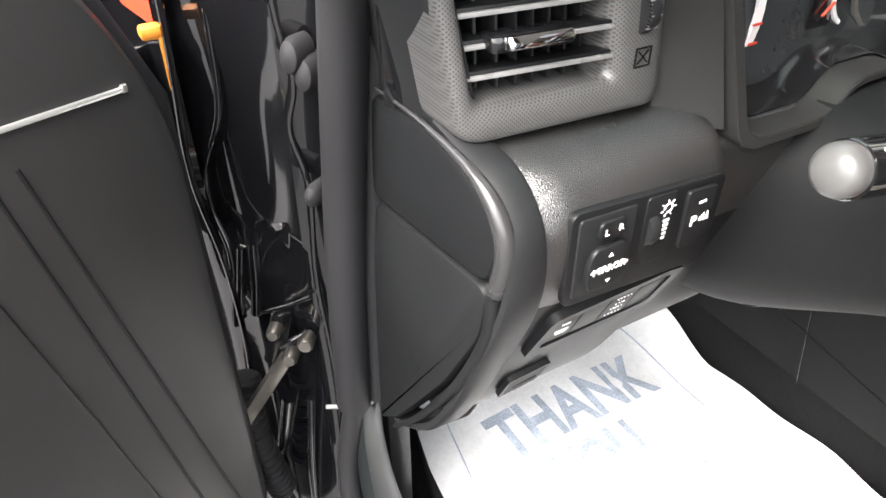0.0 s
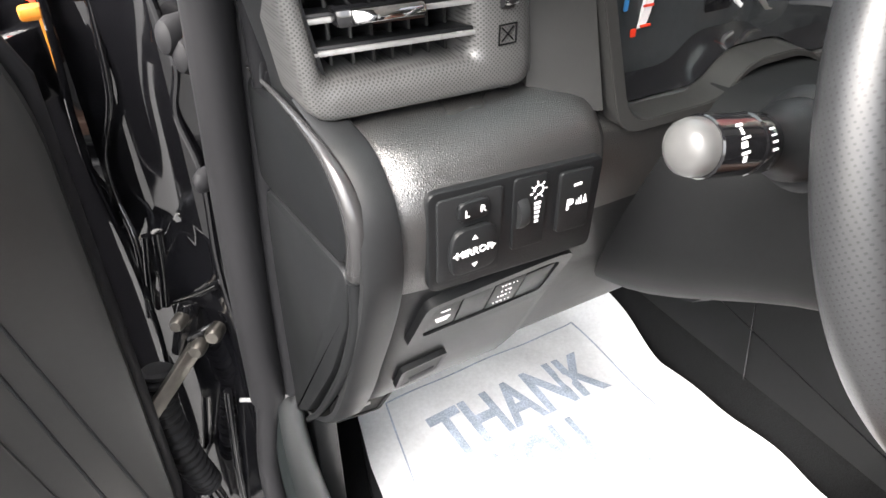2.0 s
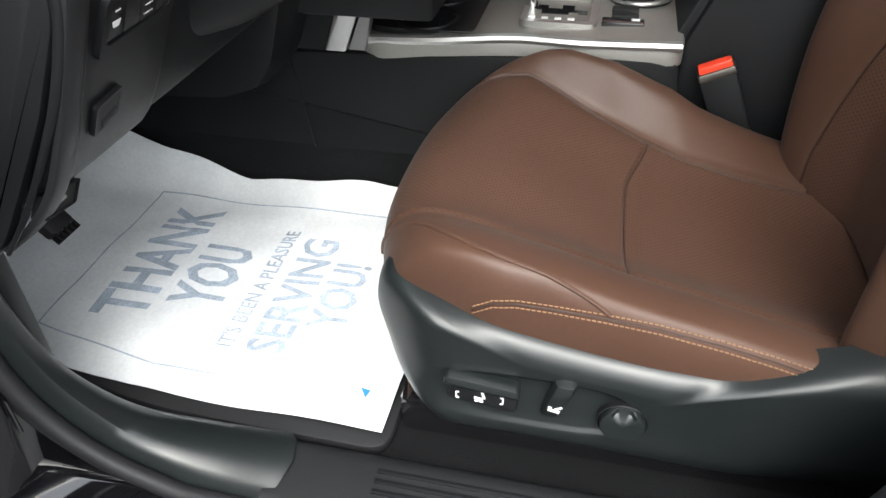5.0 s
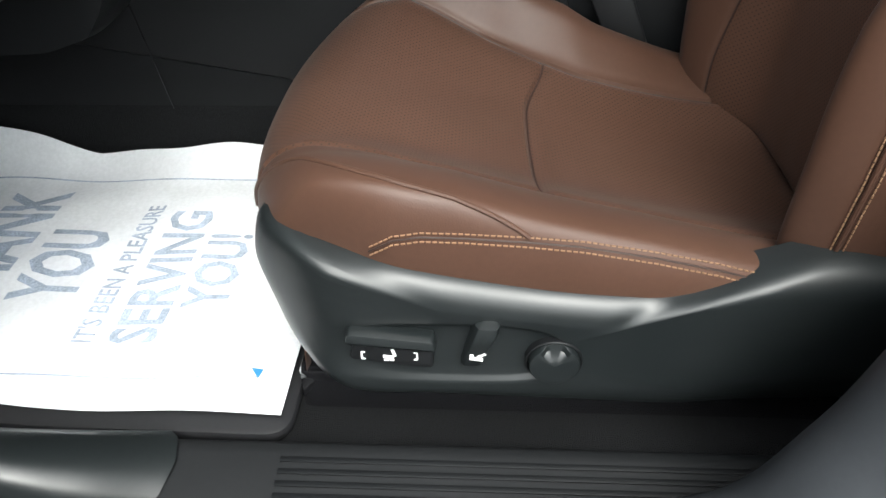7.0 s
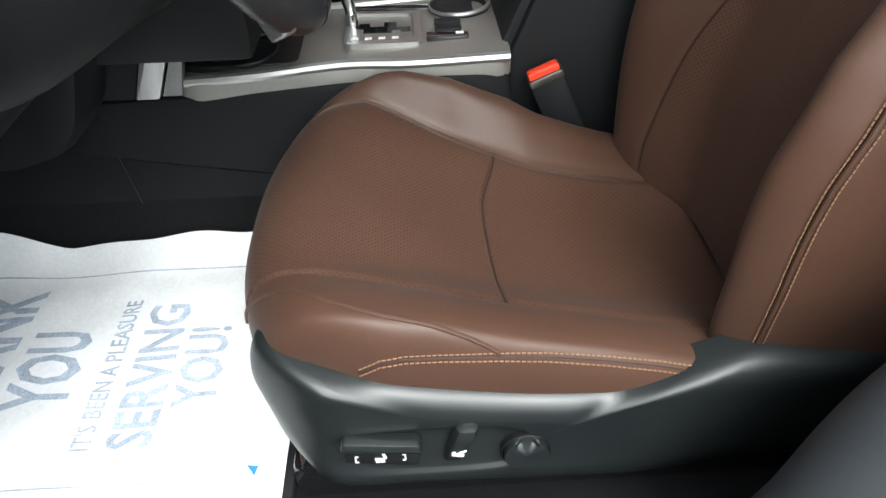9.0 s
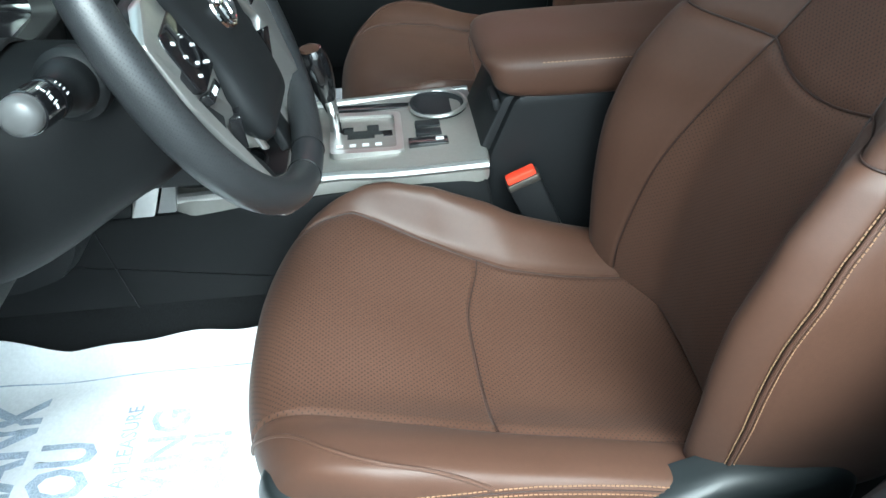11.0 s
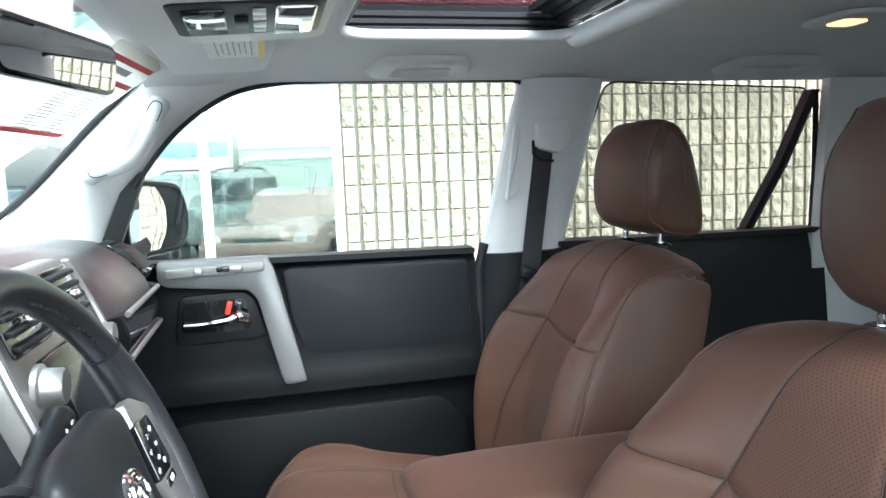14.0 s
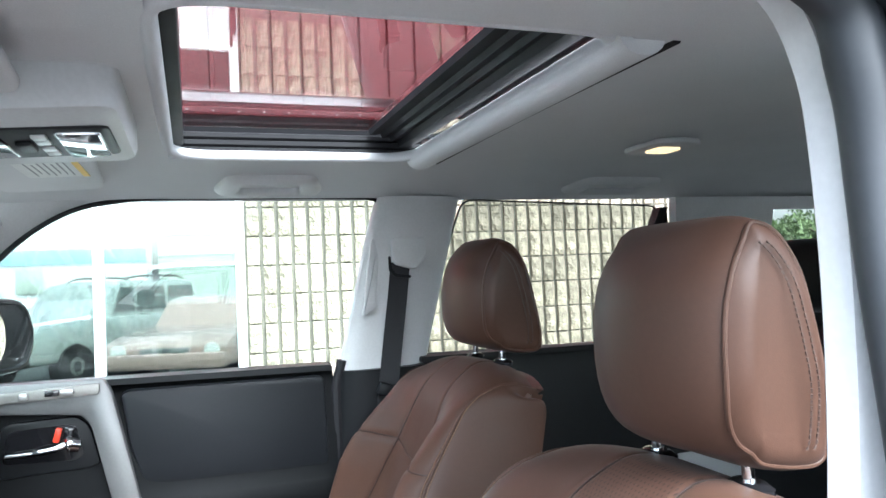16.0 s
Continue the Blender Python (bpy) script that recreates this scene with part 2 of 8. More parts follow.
def lamp_mat():
    m = mat("lit_lens", (0.9, 0.75, 0.5), 0.3, vary=0.02)
    b = m.node_tree.nodes["Principled BSDF"]
    b.inputs["Emission Color"].default_value = (1, 0.62, 0.28, 1)
    b.inputs["Emission Strength"].default_value = 0.17
    return m


lit = lamp_mat()


def thin_paper(name, color):
    """Paper that lets half of the light behind it through."""
    m = mat(name, color, 0.7, vary=0.03)
    nt = m.node_tree
    b, out = nt.nodes["Principled BSDF"], nt.nodes["Material Output"]
    tr = nt.nodes.new("ShaderNodeBsdfTranslucent")
    tr.inputs[0].default_value = (*color, 1)
    mix = nt.nodes.new("ShaderNodeMixShader")
    mix.inputs[0].default_value = 0.6
    nt.links.new(b.outputs[0], mix.inputs[1])
    nt.links.new(tr.outputs[0], mix.inputs[2])
    nt.links.new(mix.outputs[0], out.inputs[0])
    return m


sheet_paper = thin_paper("translucent_white_paper", (0.82, 0.80, 0.76))

# ---- building tools ----
V = Vector


def done(bm, name, material, parent=None, label="", angle=38):
    bmesh.ops.recalc_face_normals(bm, faces=bm.faces)
    me = bpy.data.meshes.new(name)
    bm.to_mesh(me)
    bm.free()
    me.polygons.foreach_set("use_smooth", [True] * len(me.polygons))
    me.set_sharp_from_angle(angle=radians(angle))
    me.materials.append(material)
    ob = new(name, me)
    if parent is not None:
        ob.parent = parent
        root = parent
        shift = V((0, 0, 0))
        while root is not None:
            shift += root.location
            root = root.parent
        ob.location = -shift
    if label:
        ob["label"] = label
    return ob


def part(name, bm, material, parent, label="", angle=38):
    return done(bm, name, material, parent, label, angle)


def thing(name, at, label, category, group="", kind=""):
    ob = new(name)
    ob.location = at
    ob.empty_display_size = 0.05
    return tagged(ob, label, category, group, kind)


def single(name, bm, material, label, category, kind="", group="", angle=38):
    return tagged(done(bm, name, material, None, "", angle), label, category, group, kind)


def B():
    return bmesh.new()


def box(bm, c, s, bevel=0.0, m=None, seg=2):
    """A bevelled block: centre, full size, an optional turn about its centre."""
    r = bmesh.ops.create_cube(bm, size=1.0)
    vs = r["verts"]
    for v in vs:
        v.co = V((v.co.x * s[0], v.co.y * s[1], v.co.z * s[2]))
    if bevel:
        es = list({e for v in vs for e in v.link_edges})
        out = bmesh.ops.bevel(bm, geom=es, offset=bevel, segments=seg, profile=0.5, affect="EDGES")
        vs = list({v for f in out["faces"] for v in f.verts} | {v for v in vs if v.is_valid})
    t = Matrix.Translation(c) @ (m.to_4x4() if m is not None else Matrix())
    for v in vs:
        v.co = t @ v.co
    return bm


def rot(x=0, y=0, z=0):
    return Euler((radians(x), radians(y), radians(z))).to_matrix()


def loft(bm, rings, caps=True, closed=True):
    """Joins rings of points of equal number into a skin."""
    rows = [[bm.verts.new(p) for p in ring] for ring in rings]
    n = len(rows[0])
    for a, b in zip(rows, rows[1:]):
        for i in range(n if closed else n - 1):
            j = (i + 1) % n
            bm.faces.new((a[i], a[j], b[j], b[i]))
    if caps and closed:
        bm.faces.new(rows[0][::-1])
        bm.faces.new(rows[-1])
    return bm


def fillet(pts, r, n=4):
    """A flat outline with its corners rounded."""
    out = []
    k = len(pts)
    for i in range(k):
        p, a, b = V(pts[i]), V(pts[i - 1]), V(pts[(i + 1) % k])
        da, db = (a - p), (b - p)
        d = min(r, da.length * 0.45, db.length * 0.45)
        s, e = p + da.normalized() * d, p + db.normalized() * d
        for j in range(n + 1):
            t = j / n
            out.append((1 - t) ** 2 * s + 2 * t * (1 - t) * p + t * t * e)
    return out


def prism(bm, pts, axis, a, b, r=0.0, n=4, edge=0.0):
    """A flat outline drawn out along an axis from a to b; edge rounds its rims. For axis x the outline is (y, z), for y (x, z), for z (x, y)."""
    loop = fillet(pts, r, n) if r else [V(p) for p in pts]

    def put(p, h):
        return {"x": V((h, p[0], p[1])), "y": V((p[0], h, p[1])), "z": V((p[0], p[1], h))}[axis]

    def shrunk(d):
        out = []
        k = len(loop)
        for i in range(k):
            t = (loop[(i + 1) % k] - loop[i - 1])
            nrm = V((-t.y, t.x)).normalized() if t.length > 1e-9 else V((0, 0))
            out.append(loop[i] + nrm * d * area_sign)
        return out

    area = sum(loop[i - 1].x * loop[i].y - loop[i].x * loop[i - 1].y for i in range(len(loop)))
    area_sign = 1 if area > 0 else -1
    s = 1 if b > a else -1
    if edge:
        rings = [[put(p, a) for p in shrunk(edge)], [put(p, a + s * edge * 0.3) for p in shrunk(edge * 0.3)], [put(p, a + s * edge) for p in loop],
                 [put(p, b - s * edge) for p in loop], [put(p, b - s * edge * 0.3) for p in shrunk(edge * 0.3)], [put(p, b) for p in shrunk(edge)]]
    else:
        rings = [[put(p, a) for p in loop], [put(p, b) for p in loop]]
    return loft(bm, rings)


def smooth_path(pts, n=8, closed=False):
    """A Catmull-Rom curve through the points."""
    P = [V(p) for p in pts]
    k = len(P)
    out = []
    for i in range(k if closed else k - 1):
        p1, p2 = P[i], P[(i + 1) % k]
        p0 = P[i - 1] if (closed or i) else p1 * 2 - p2
        p3 = P[(i + 2) % k] if (closed or i + 2 < k) else p2 * 2 - p1
        for j in range(n):
            t = j / n
            out.append(0.5 * (2 * p1 + (p2 - p0) * t + (2 * p0 - 5 * p1 + 4 * p2 - p3) * t * t + (3 * p1 - p0 - 3 * p2 + p3) * t ** 3))
    if not closed:
        out.append(P[-1])
    return out


def tube(bm, pts, r, n=10, closed=False, flat=1.0, up=None):
    """A round or oval bar along a path; r is a number or one for each point."""
    P = [V(p) for p in pts]
    k = len(P)
    rings = []
    ref = V(up) if up else None
    for i in range(k):
        a = P[i - 1] if (i or closed) else P[i]
        b = P[(i + 1) % k] if (i + 1 < k or closed) else P[i]
        t = (b - a).normalized()
        if ref is None:
            ref = V((0, 0, 1)) if abs(t.z) < 0.9 else V((1, 0, 0))
        side = t.cross(ref).normalized()
        top = side.cross(t)
        if up is None:
            ref = top
        rad = r[i] if isinstance(r, (list, tuple)) else r
        rings.append([P[i] + (side * math.cos(q) + top * math.sin(q) * flat) * rad for q in (2 * math.pi * j / n for j in range(n))])
    if closed:
        rings.append(rings[0])
        rows = [[bm.verts.new(p) for p in ring] for ring in rings[:-1]]
        for i in range(k):
            a, b = rows[i], rows[(i + 1) % k]
            for j in range(n):
                bm.faces.new((a[j], a[(j + 1) % n], b[(j + 1) % n], b[j]))
        return bm
    return loft(bm, rings)


def revolve(bm, profile, m, n=24):
    """A turned shape: profile of (radius, height) about the z axis of the pose m."""
    rings = [[m @ V((r * math.cos(q), r * math.sin(q), h)) for q in (2 * math.pi * j / n for j in range(n))] for r, h in profile]
    return loft(bm, rings)


def ease(t):
    t = max(0.0, min(1.0, t))
    return t * t * (3 - 2 * t)


def lerp(table, x):
    """Straight-line reading of a table of (x, value, ...)."""
    if x <= table[0][0]:
        return V(table[0][1:]) if len(table[0]) > 2 else table[0][1]
    for a, b in zip(table, table[1:]):
        if x <= b[0]:
            t = (x - a[0]) / (b[0] - a[0])
            r = [p + (q - p) * t for p, q in zip(a[1:], b[1:])]
            return r[0] if len(r) == 1 else V(r)
    return V(table[-1][1:]) if len(table[-1]) > 2 else table[-1][1]


def patch(f, u0, u1, v0, v1, nu=20, nv=20, thick=0.012, tuck=0.004, seam=0.012, flip=1):
    """A padded panel over the surface f(u, v), sunk towards its rims as at a seam."""
    bm = B()
    grid, under = [], []
    for i in range(nu + 1):
        u = u0 + (u1 - u0) * i / nu
        r0, r1 = [], []
        for j in range(nv + 1):
            vlo = v0(u) if callable(v0) else v0
            vhi = v1(u) if callable(v1) else v1
            v = vlo + (vhi - vlo) * j / nv
            p = f(u, v)
            e = 1e-3
            nrm = (f(u + e, v) - f(u - e, v)).cross(f(u, v + e) - f(u, v - e))
            nrm = nrm.normalized() * flip if nrm.length > 1e-12 else V((0, 0, 1))
            d = min((p - f(u0, v)).length, (p - f(u1, v)).length, (p - f(u, vlo)).length, (p - f(u, vhi)).length)
            p = p - nrm * tuck * (1 - math.sqrt(max(0, 1 - (1 - min(1, d / seam)) ** 2)))
            r0.append(bm.verts.new(p))
            r1.append(bm.verts.new(p - nrm * thick))
        grid.append(r0)
        under.append(r1)
    for g in (grid, under):
        for i in range(nu):
            for j in range(nv):
                bm.faces.new((g[i][j], g[i + 1][j], g[i + 1][j + 1], g[i][j + 1]))
    for j in range(nv):
        bm.faces.new((grid[0][j], grid[0][j + 1], under[0][j + 1], under[0][j]))
        bm.faces.new((grid[nu][j], grid[nu][j + 1], under[nu][j + 1], under[nu][j]))
    for i in range(nu):
        bm.faces.new((grid[i][0], grid[i + 1][0], under[i + 1][0], under[i][0]))
        bm.faces.new((grid[i][nv], grid[i + 1][nv], under[i + 1][nv], under[i][nv]))
    return bm


def stitches(bm, pts, step=0.0065, length=0.0042, r=0.0007):
    """Short raised stitches along a path."""
    P = [V(p) for p in pts]
    acc, at = 0.0, 0.0
    for a, b in zip(P, P[1:]):
        d = (b - a).length
        while at <= acc + d and d > 1e-9:
            t = (at - acc) / d
            p = a.lerp(b, t)
            w = (b - a).normalized()
            box(bm, p, (length, r * 2, r * 2), m=w.to_track_quat("X", "Z").to_matrix())
            at += step
        acc += d
    return bm


def words(body, size, m, depth=0.0004, bold=0.0, align="LEFT", spacing=1.0):
    """Raised lettering as a bmesh, laid into the pose m."""
    cu = bpy.data.curves.new("lettering", "FONT")
    cu.body, cu.size, cu.extrude, cu.offset, cu.align_x, cu.space_character = body, size, depth, bold, align, spacing
    cu.resolution_u = 2
    ob = bpy.data.objects.new("lettering", cu)
    me = bpy.data.meshes.new_from_object(ob)
    bm = B()
    bm.from_mesh(me)
    bpy.data.objects.remove(ob)
    bpy.data.curves.remove(cu)
    bpy.data.meshes.remove(me)
    bmesh.ops.transform(bm, matrix=m, verts=bm.verts)
    return bm


# ---- the place outside ----
bm = B()
box(bm, (0, 0, -0.1), (300, 300, 0.2))
single("ground", bm, asphalt, "grey asphalt car park", "ground", "structure")

WALL_X = 4.2


def block_mesh(seed):
    """One rough-faced rib of a fluted block, 96 mm wide and 196 mm high."""
    rnd = random.Random(seed)
    bm = B()
    w, h = 0.082, 0.194
    cols, rows = 3, 4
    g = []
    for i in range(cols + 1):
        line = []
        for j in range(rows + 1):
            inner = 0 < i < cols and 0 < j < rows
            edge = (0.012 if (i in (0, cols)) else 0.0) + (0.007 if j in (0, rows) else 0.0)
            line.append(bm.verts.new((-0.03 + edge - (rnd.uniform(-0.006, 0.014) if inner else rnd.uniform(-0.002, 0.004)), (i / cols - 0.5) * w + (rnd.uniform(-0.006, 0.006) if inner else 0), (j / rows - 0.5) * h + (rnd.uniform(-0.01, 0.01) if inner else 0))))
        g.append(line)
    for i in range(cols):
        for j in range(rows):
            bm.faces.new((g[i][j], g[i + 1][j], g[i + 1][j + 1], g[i][j + 1]))
    rim = [g[i][0] for i in range(cols + 1)] + [g[cols][j] for j in range(1, rows + 1)] + [g[i][rows] for i in range(cols - 1, -1, -1)] + [g[0][j] for j in range(rows - 1, 0, -1)]
    back = [bm.verts.new((0.01, v.co.y, v.co.z)) for v in rim]
    for i in range(len(rim)):
        j = (i + 1) % len(rim)
        bm.faces.new((rim[i], rim[j], back[j], back[i]))
    bmesh.ops.recalc_face_normals(bm, faces=bm.faces)
    me = bpy.data.meshes.new("block")
    bm.to_mesh(me)
    bm.free()
    me.materials.append(block_stone)
    return me


wall = B()
box(wall, (WALL_X + 0.11, -2.12, 1.4), (0.2, 4.74, 2.8))
box(wall, (WALL_X + 0.11, 6.3, 1.4), (0.2, 7.6, 2.8))
wall_ob = single("wall_east", wall, mortar, "fluted split-face block wall of a low building", "wall", "structure")

# ---- shop window in the wall ----
shop = thing("window_1", (WALL_X, 1.3, 0), "large shop window with a white metal frame in the block wall", "window", kind="structure")
bm = B()
for y in (0.235, 1.14, 2.42):
    box(bm, (WALL_X + 0.05, y, 1.45), (0.12, 0.06, 2.9), 0.006)
box(bm, (WALL_X + 0.05, 1.33, 0.42), (0.12, 2.2, 0.08), 0.006)
box(bm, (WALL_X + 0.05, 1.33, 2.87), (0.12, 2.2, 0.08), 0.006)
part("window_frame", bm, white_ink, shop)
for a, b in ((0.265, 1.11), (1.17, 2.39)):
    bm = B()
    box(bm, (WALL_X + 0.06, (a + b) / 2, 1.64), (0.008, b - a, 2.38))
    part("pane", bm, shop_glass, shop).visible_shadow = False
bm = B()
box(bm, (WALL_X + 0.06, 1.33, 0.19), (0.14, 2.25, 0.38))
part("window_sill", bm, white_wall, shop)

# ---- red metal fascia above ----
fascia = thing("fascia", (3.8, 0, 2.6), "red ribbed metal awning fascia along the building", "awning", kind="structure")
bm = B()
box(bm, (3.84, 2.8, 3.7), (0.03, 14.6, 2.1))
box(bm, (4.0, 2.8, 2.66), (0.35, 14.6, 0.02))
part("sheet", bm, red_metal, fascia)
bm = B()
for i in range(72):
    y = -4.4 + i * 0.2
    prism(bm, [(3.83, y - 0.02), (3.795, y - 0.012), (3.795, y + 0.012), (3.83, y + 0.02)], "z", 2.70, 4.75)
part("rib", bm, red_metal, fascia)
bm = B()
box(bm, (3.80, 2.8, 2.672), (0.05, 14.6, 0.055), 0.008)
box(bm, (3.79, 2.8, 2.80), (0.03, 14.6, 0.02), 0.005)
part("edge_trim", bm, red_metal, fascia)
bm = B()
for i in range(90):
    revolve(bm, [(0.008, 0), (0.008, 0.004), (0.004, 0.007)], Matrix.Translation((3.775, -4.4 + i * 0.16, 2.672)) @ pose(0, 0, 0, 0, -90, 0), 8)
part("rivets", bm, white_ink, fascia, "pale rivet heads")

# ---- buildings and cars added behind the shop glass in place of its reflections ----
far = thing("far_building", (26, 4, 0), "white commercial building with a blue band and an open bay, a reflection built behind the shop glass", "building")
bm = B()
box(bm, (28, 9, 3.0), (4, 14.0, 6.0))
part("wall", bm, white_wall, far)
bm = B()
box(bm, (25.97, 9, 2.75), (0.06, 14.0, 0.5))
part("band", bm, blue_band, far)
bm = B()
box(bm, (25.96, 8.7, 1.5), (0.1, 3.0, 3.0))
part("bay_opening", bm, car_window, far)
bm = B()
for i in range(6):
    box(bm, (25.6, 7.45 + i * 0.5, 3.25), (0.7, 0.26, 0.5), 0.02, rot(0, 25, 0))
part("awning", bm, white_ink, far)
bm = B()
box(bm, (25.96, 5.6, 2.0), (0.08, 0.8, 0.9), 0.02)
part("window", bm, grey_wall, far)
bm = B()
box(bm, (25.9, 10.0, 5.0), (0.1, 3.2, 1.0), 0.02)
part("sign_board", bm, blue_band, far)
grey = thing("grey_building", (30, -6, 0), "low grey-green clad building, a reflection built behind the shop glass", "building")
bm = B()
box(bm, (31, -6.0, 1.9), (3, 15.5, 3.8))
part("wall", bm, grey_wall, grey)
bm = B()
box(bm, (29.45, -6, 2.9), (0.1, 15.5, 0.08))
box(bm, (29.45, -6, 3.75), (0.16, 15.5, 0.14))
part("coping", bm, white_ink, grey)


def mirrored_car(name, at, turn, length, width, height, hood, paint_, label, suv=True):
    """A car standing in for a reflection: its nose points along local -y."""
    car = thing(name, at, label, "car")
    car.rotation_euler = (0, 0, radians(turn))
    L, W, Hh = length, width / 2, height

    def put(nm, bm_, mt, lb="", parent=car):
        me_ob = done(bm_, nm, mt, None, lb)
        me_ob.parent = parent
        return me_ob

    side = [(-L / 2, 0.45), (-L / 2, 0.75), (-L / 2 + 0.06, hood - 0.08), (-L / 2 + 0.3, hood), (-L / 2 + 1.25, hood + 0.08),
            (L / 2 - 0.08, hood + 0.12), (L / 2, 0.8), (L / 2, 0.42)]
    bm_ = B()
    prism(bm_, side, "x", -W, W, 0.08, 3, 0.07)
    put("body", bm_, paint_)
    roof = [(-L / 2 + 1.2, hood), (-L / 2 + 1.85, Hh - 0.05), (-L / 2 + 2.2, Hh), (L / 2 - 0.55 if suv else L / 2 - 1.3, Hh - 0.02), (L / 2 - 0.12 if suv else L / 2 - 0.4, hood)]
    bm_ = B()
    prism(bm_, roof, "x", -W + 0.12, W - 0.12, 0.1, 3, 0.06)
    put("cabin", bm_, paint_)
    c0, c1 = -L / 2 + 1.45, (L / 2 - 0.5 if suv else L / 2 - 1.15)
    for s in (-1, 1):
        for k in range(3 if suv else 2):
            bm_ = B()
            a = c0 + (c1 - c0) * k / (3 if suv else 2) + 0.08
            b = c0 + (c1 - c0) * (k + 1) / (3 if suv else 2)
            prism(bm_, [(a + (0.25 if k == 0 else 0), hood + 0.16), (a + (0.42 if k == 0 else 0.02), Hh - 0.12), (b - 0.04, Hh - 0.12), (b, hood + 0.16)], "x", s * (W - 0.115), s * (W - 0.09))
            put("side_window", bm_, car_window)
    bm_ = B()
    prism(bm_, [(-W + 0.22, hood + 0.1), (-W + 0.3, Hh - 0.1), (W - 0.3, Hh - 0.1), (W - 0.22, hood + 0.1)], "y", 0, 0.02)
    d = math.atan2(0.62, Hh - hood - 0.05)
    for v in bm_.verts:
        v.co.y += -L / 2 + 1.27 - 0.015 + (v.co.z - hood) * math.tan(d)
    put("windscreen", bm_, car_window)
    for sx in (-1, 1):
        for sy in (-L / 2 + 0.85, L / 2 - 0.85):
            tyre_r = 0.37 if suv else 0.32
            bm_ = B()
            revolve(bm_, [(tyre_r * 0.62, 0.11), (tyre_r * 0.95, 0.11), (tyre_r, 0.07), (tyre_r, -0.07), (tyre_r * 0.95, -0.11), (tyre_r * 0.62, -0.11)], Matrix.Translation((sx * (W - 0.08), sy, tyre_r)) @ pose(0, 0, 0, 0, 90, 0), 24)
            w = put("wheel", bm_, rubber)
            bm_ = B()
            revolve(bm_, [(0.02, 0.1), (tyre_r * 0.3, 0.115), (tyre_r * 0.6, 0.1), (tyre_r * 0.62, -0.09)], Matrix.Translation((sx * (W - 0.08), sy, tyre_r)) @ pose(0, 0, 0, 0, 90 * sx, 0), 20)
            put("rim", bm_, silver, "", w)
    bm_ = B()
    box(bm_, (0, -L / 2 - 0.02, 0.55), (width * 0.98, 0.16, 0.22), 0.05)
    put("front_bumper", bm_, dark_trim if suv else paint_)
    bm_ = B()
    if suv:
        for i in range(7):
            box(bm_, (-0.33 + i * 0.11, -L / 2 + 0.0, hood - 0.22), (0.06, 0.05, 0.26), 0.02)
    else:
        box(bm_, (0, -L / 2 - 0.01, hood - 0.2), (0.7, 0.04, 0.1), 0.02)
    put("grille", bm_, car_window)
    for sx in (-1, 1):
        bm_ = B()
        revolve(bm_, [(0.11, -0.02), (0.11, 0.02), (0.06, 0.04)], Matrix.Translation((sx * (W - 0.22), -L / 2 + 0.0, hood - 0.2)) @ pose(0, 0, 0, 90, 0, 0), 16)
        put("headlight", bm_, card)
    if suv:
        for sx in (-1, 1):
            bm_ = B()
            tube(bm_, smooth_path([(sx * (W - 0.25), -L / 2 + 2.2, Hh), (sx * (W - 0.25), -L / 2 + 2.5, Hh + 0.07), (sx * (W - 0.25), L / 2 - 0.9, Hh + 0.07), (sx * (W - 0.25), L / 2 - 0.6, Hh)]), 0.02, 8)
            put("roof_rail", bm_, dark_trim)
    return car


mirrored_car("parked_suv", (13.4, 2.2, 0), -128, 4.4, 1.8, 1.72, 1.02, suv_paint, "silver-green boxy four-door off-roader with roof rails, a reflection built behind the shop glass")
mirrored_car("parked_sedan", (11.6, 0.1, 0), -112, 4.4, 1.75, 1.40, 0.88, red_paint, "paled red four-door sedan, a reflection built behind the shop glass", False)
mirrored_car("parked_crossover", (16.5, 6.4, 0), -120, 4.4, 1.8, 1.55, 0.98, dark_paint, "dark blue crossover, a reflection built behind the shop glass")


def tree(at, h, seed, label):
    rnd = random.Random(seed)
    t = thing("tree", at, label, "tree")
    bm_ = B()
    tube(bm_, [V(at), V(at) + V((0.05, 0, h * 0.4)), V(at) + V((0.0, 0.1, h * 0.75))], [0.16, 0.11, 0.04], 8)
    for k in range(9):
        a, z = rnd.uniform(0, 6.28), rnd.uniform(0.35, 0.7) * h
        e = V((math.cos(a), math.sin(a), 0.5)) * h * rnd.uniform(0.18, 0.3)
        tube(bm_, [V(at) + V((0, 0, z)), V(at) + V((0, 0, z)) + e], [0.04, 0.012], 5)
    part("trunk", bm_, bark, t)
    bm_ = B()
    for k in range(1800):
        a, e = rnd.uniform(0, 6.28), rnd.uniform(-0.6, 1)
        r = h * 0.36 * rnd.uniform(0.35, 1.0) * (0.8 + 0.25 * math.sin(3 * a + seed))
        c = V(at) + V((math.cos(a) * r * math.cos(e), math.sin(a) * r * math.cos(e), h * 0.68 + math.sin(e) * r))
        s = rnd.uniform(0.05, 0.11)
        m = rot(rnd.uniform(0, 360), rnd.uniform(0, 360), rnd.uniform(0, 360))
        bm_.faces.new([bm_.verts.new(c + m @ V(q) * s) for q in ((-1, 0, 0), (0, -0.5, 0.1), (1, 0, 0), (0, 0.5, 0.1))])
    part("crown", bm_, leaf, t)


tree((13.0, -15.0, 0), 2.9, 3, "leafy green tree beyond the car park")
tree((17.0, -17.5, 0), 3.4, 5, "leafy green tree beyond the car park")

# ---- car shell ----
FLOOR = 0.62


def gx(z):
    """How far out the side glass stands at a height."""
    return 0.752 - (z - 1.34) * 0.235


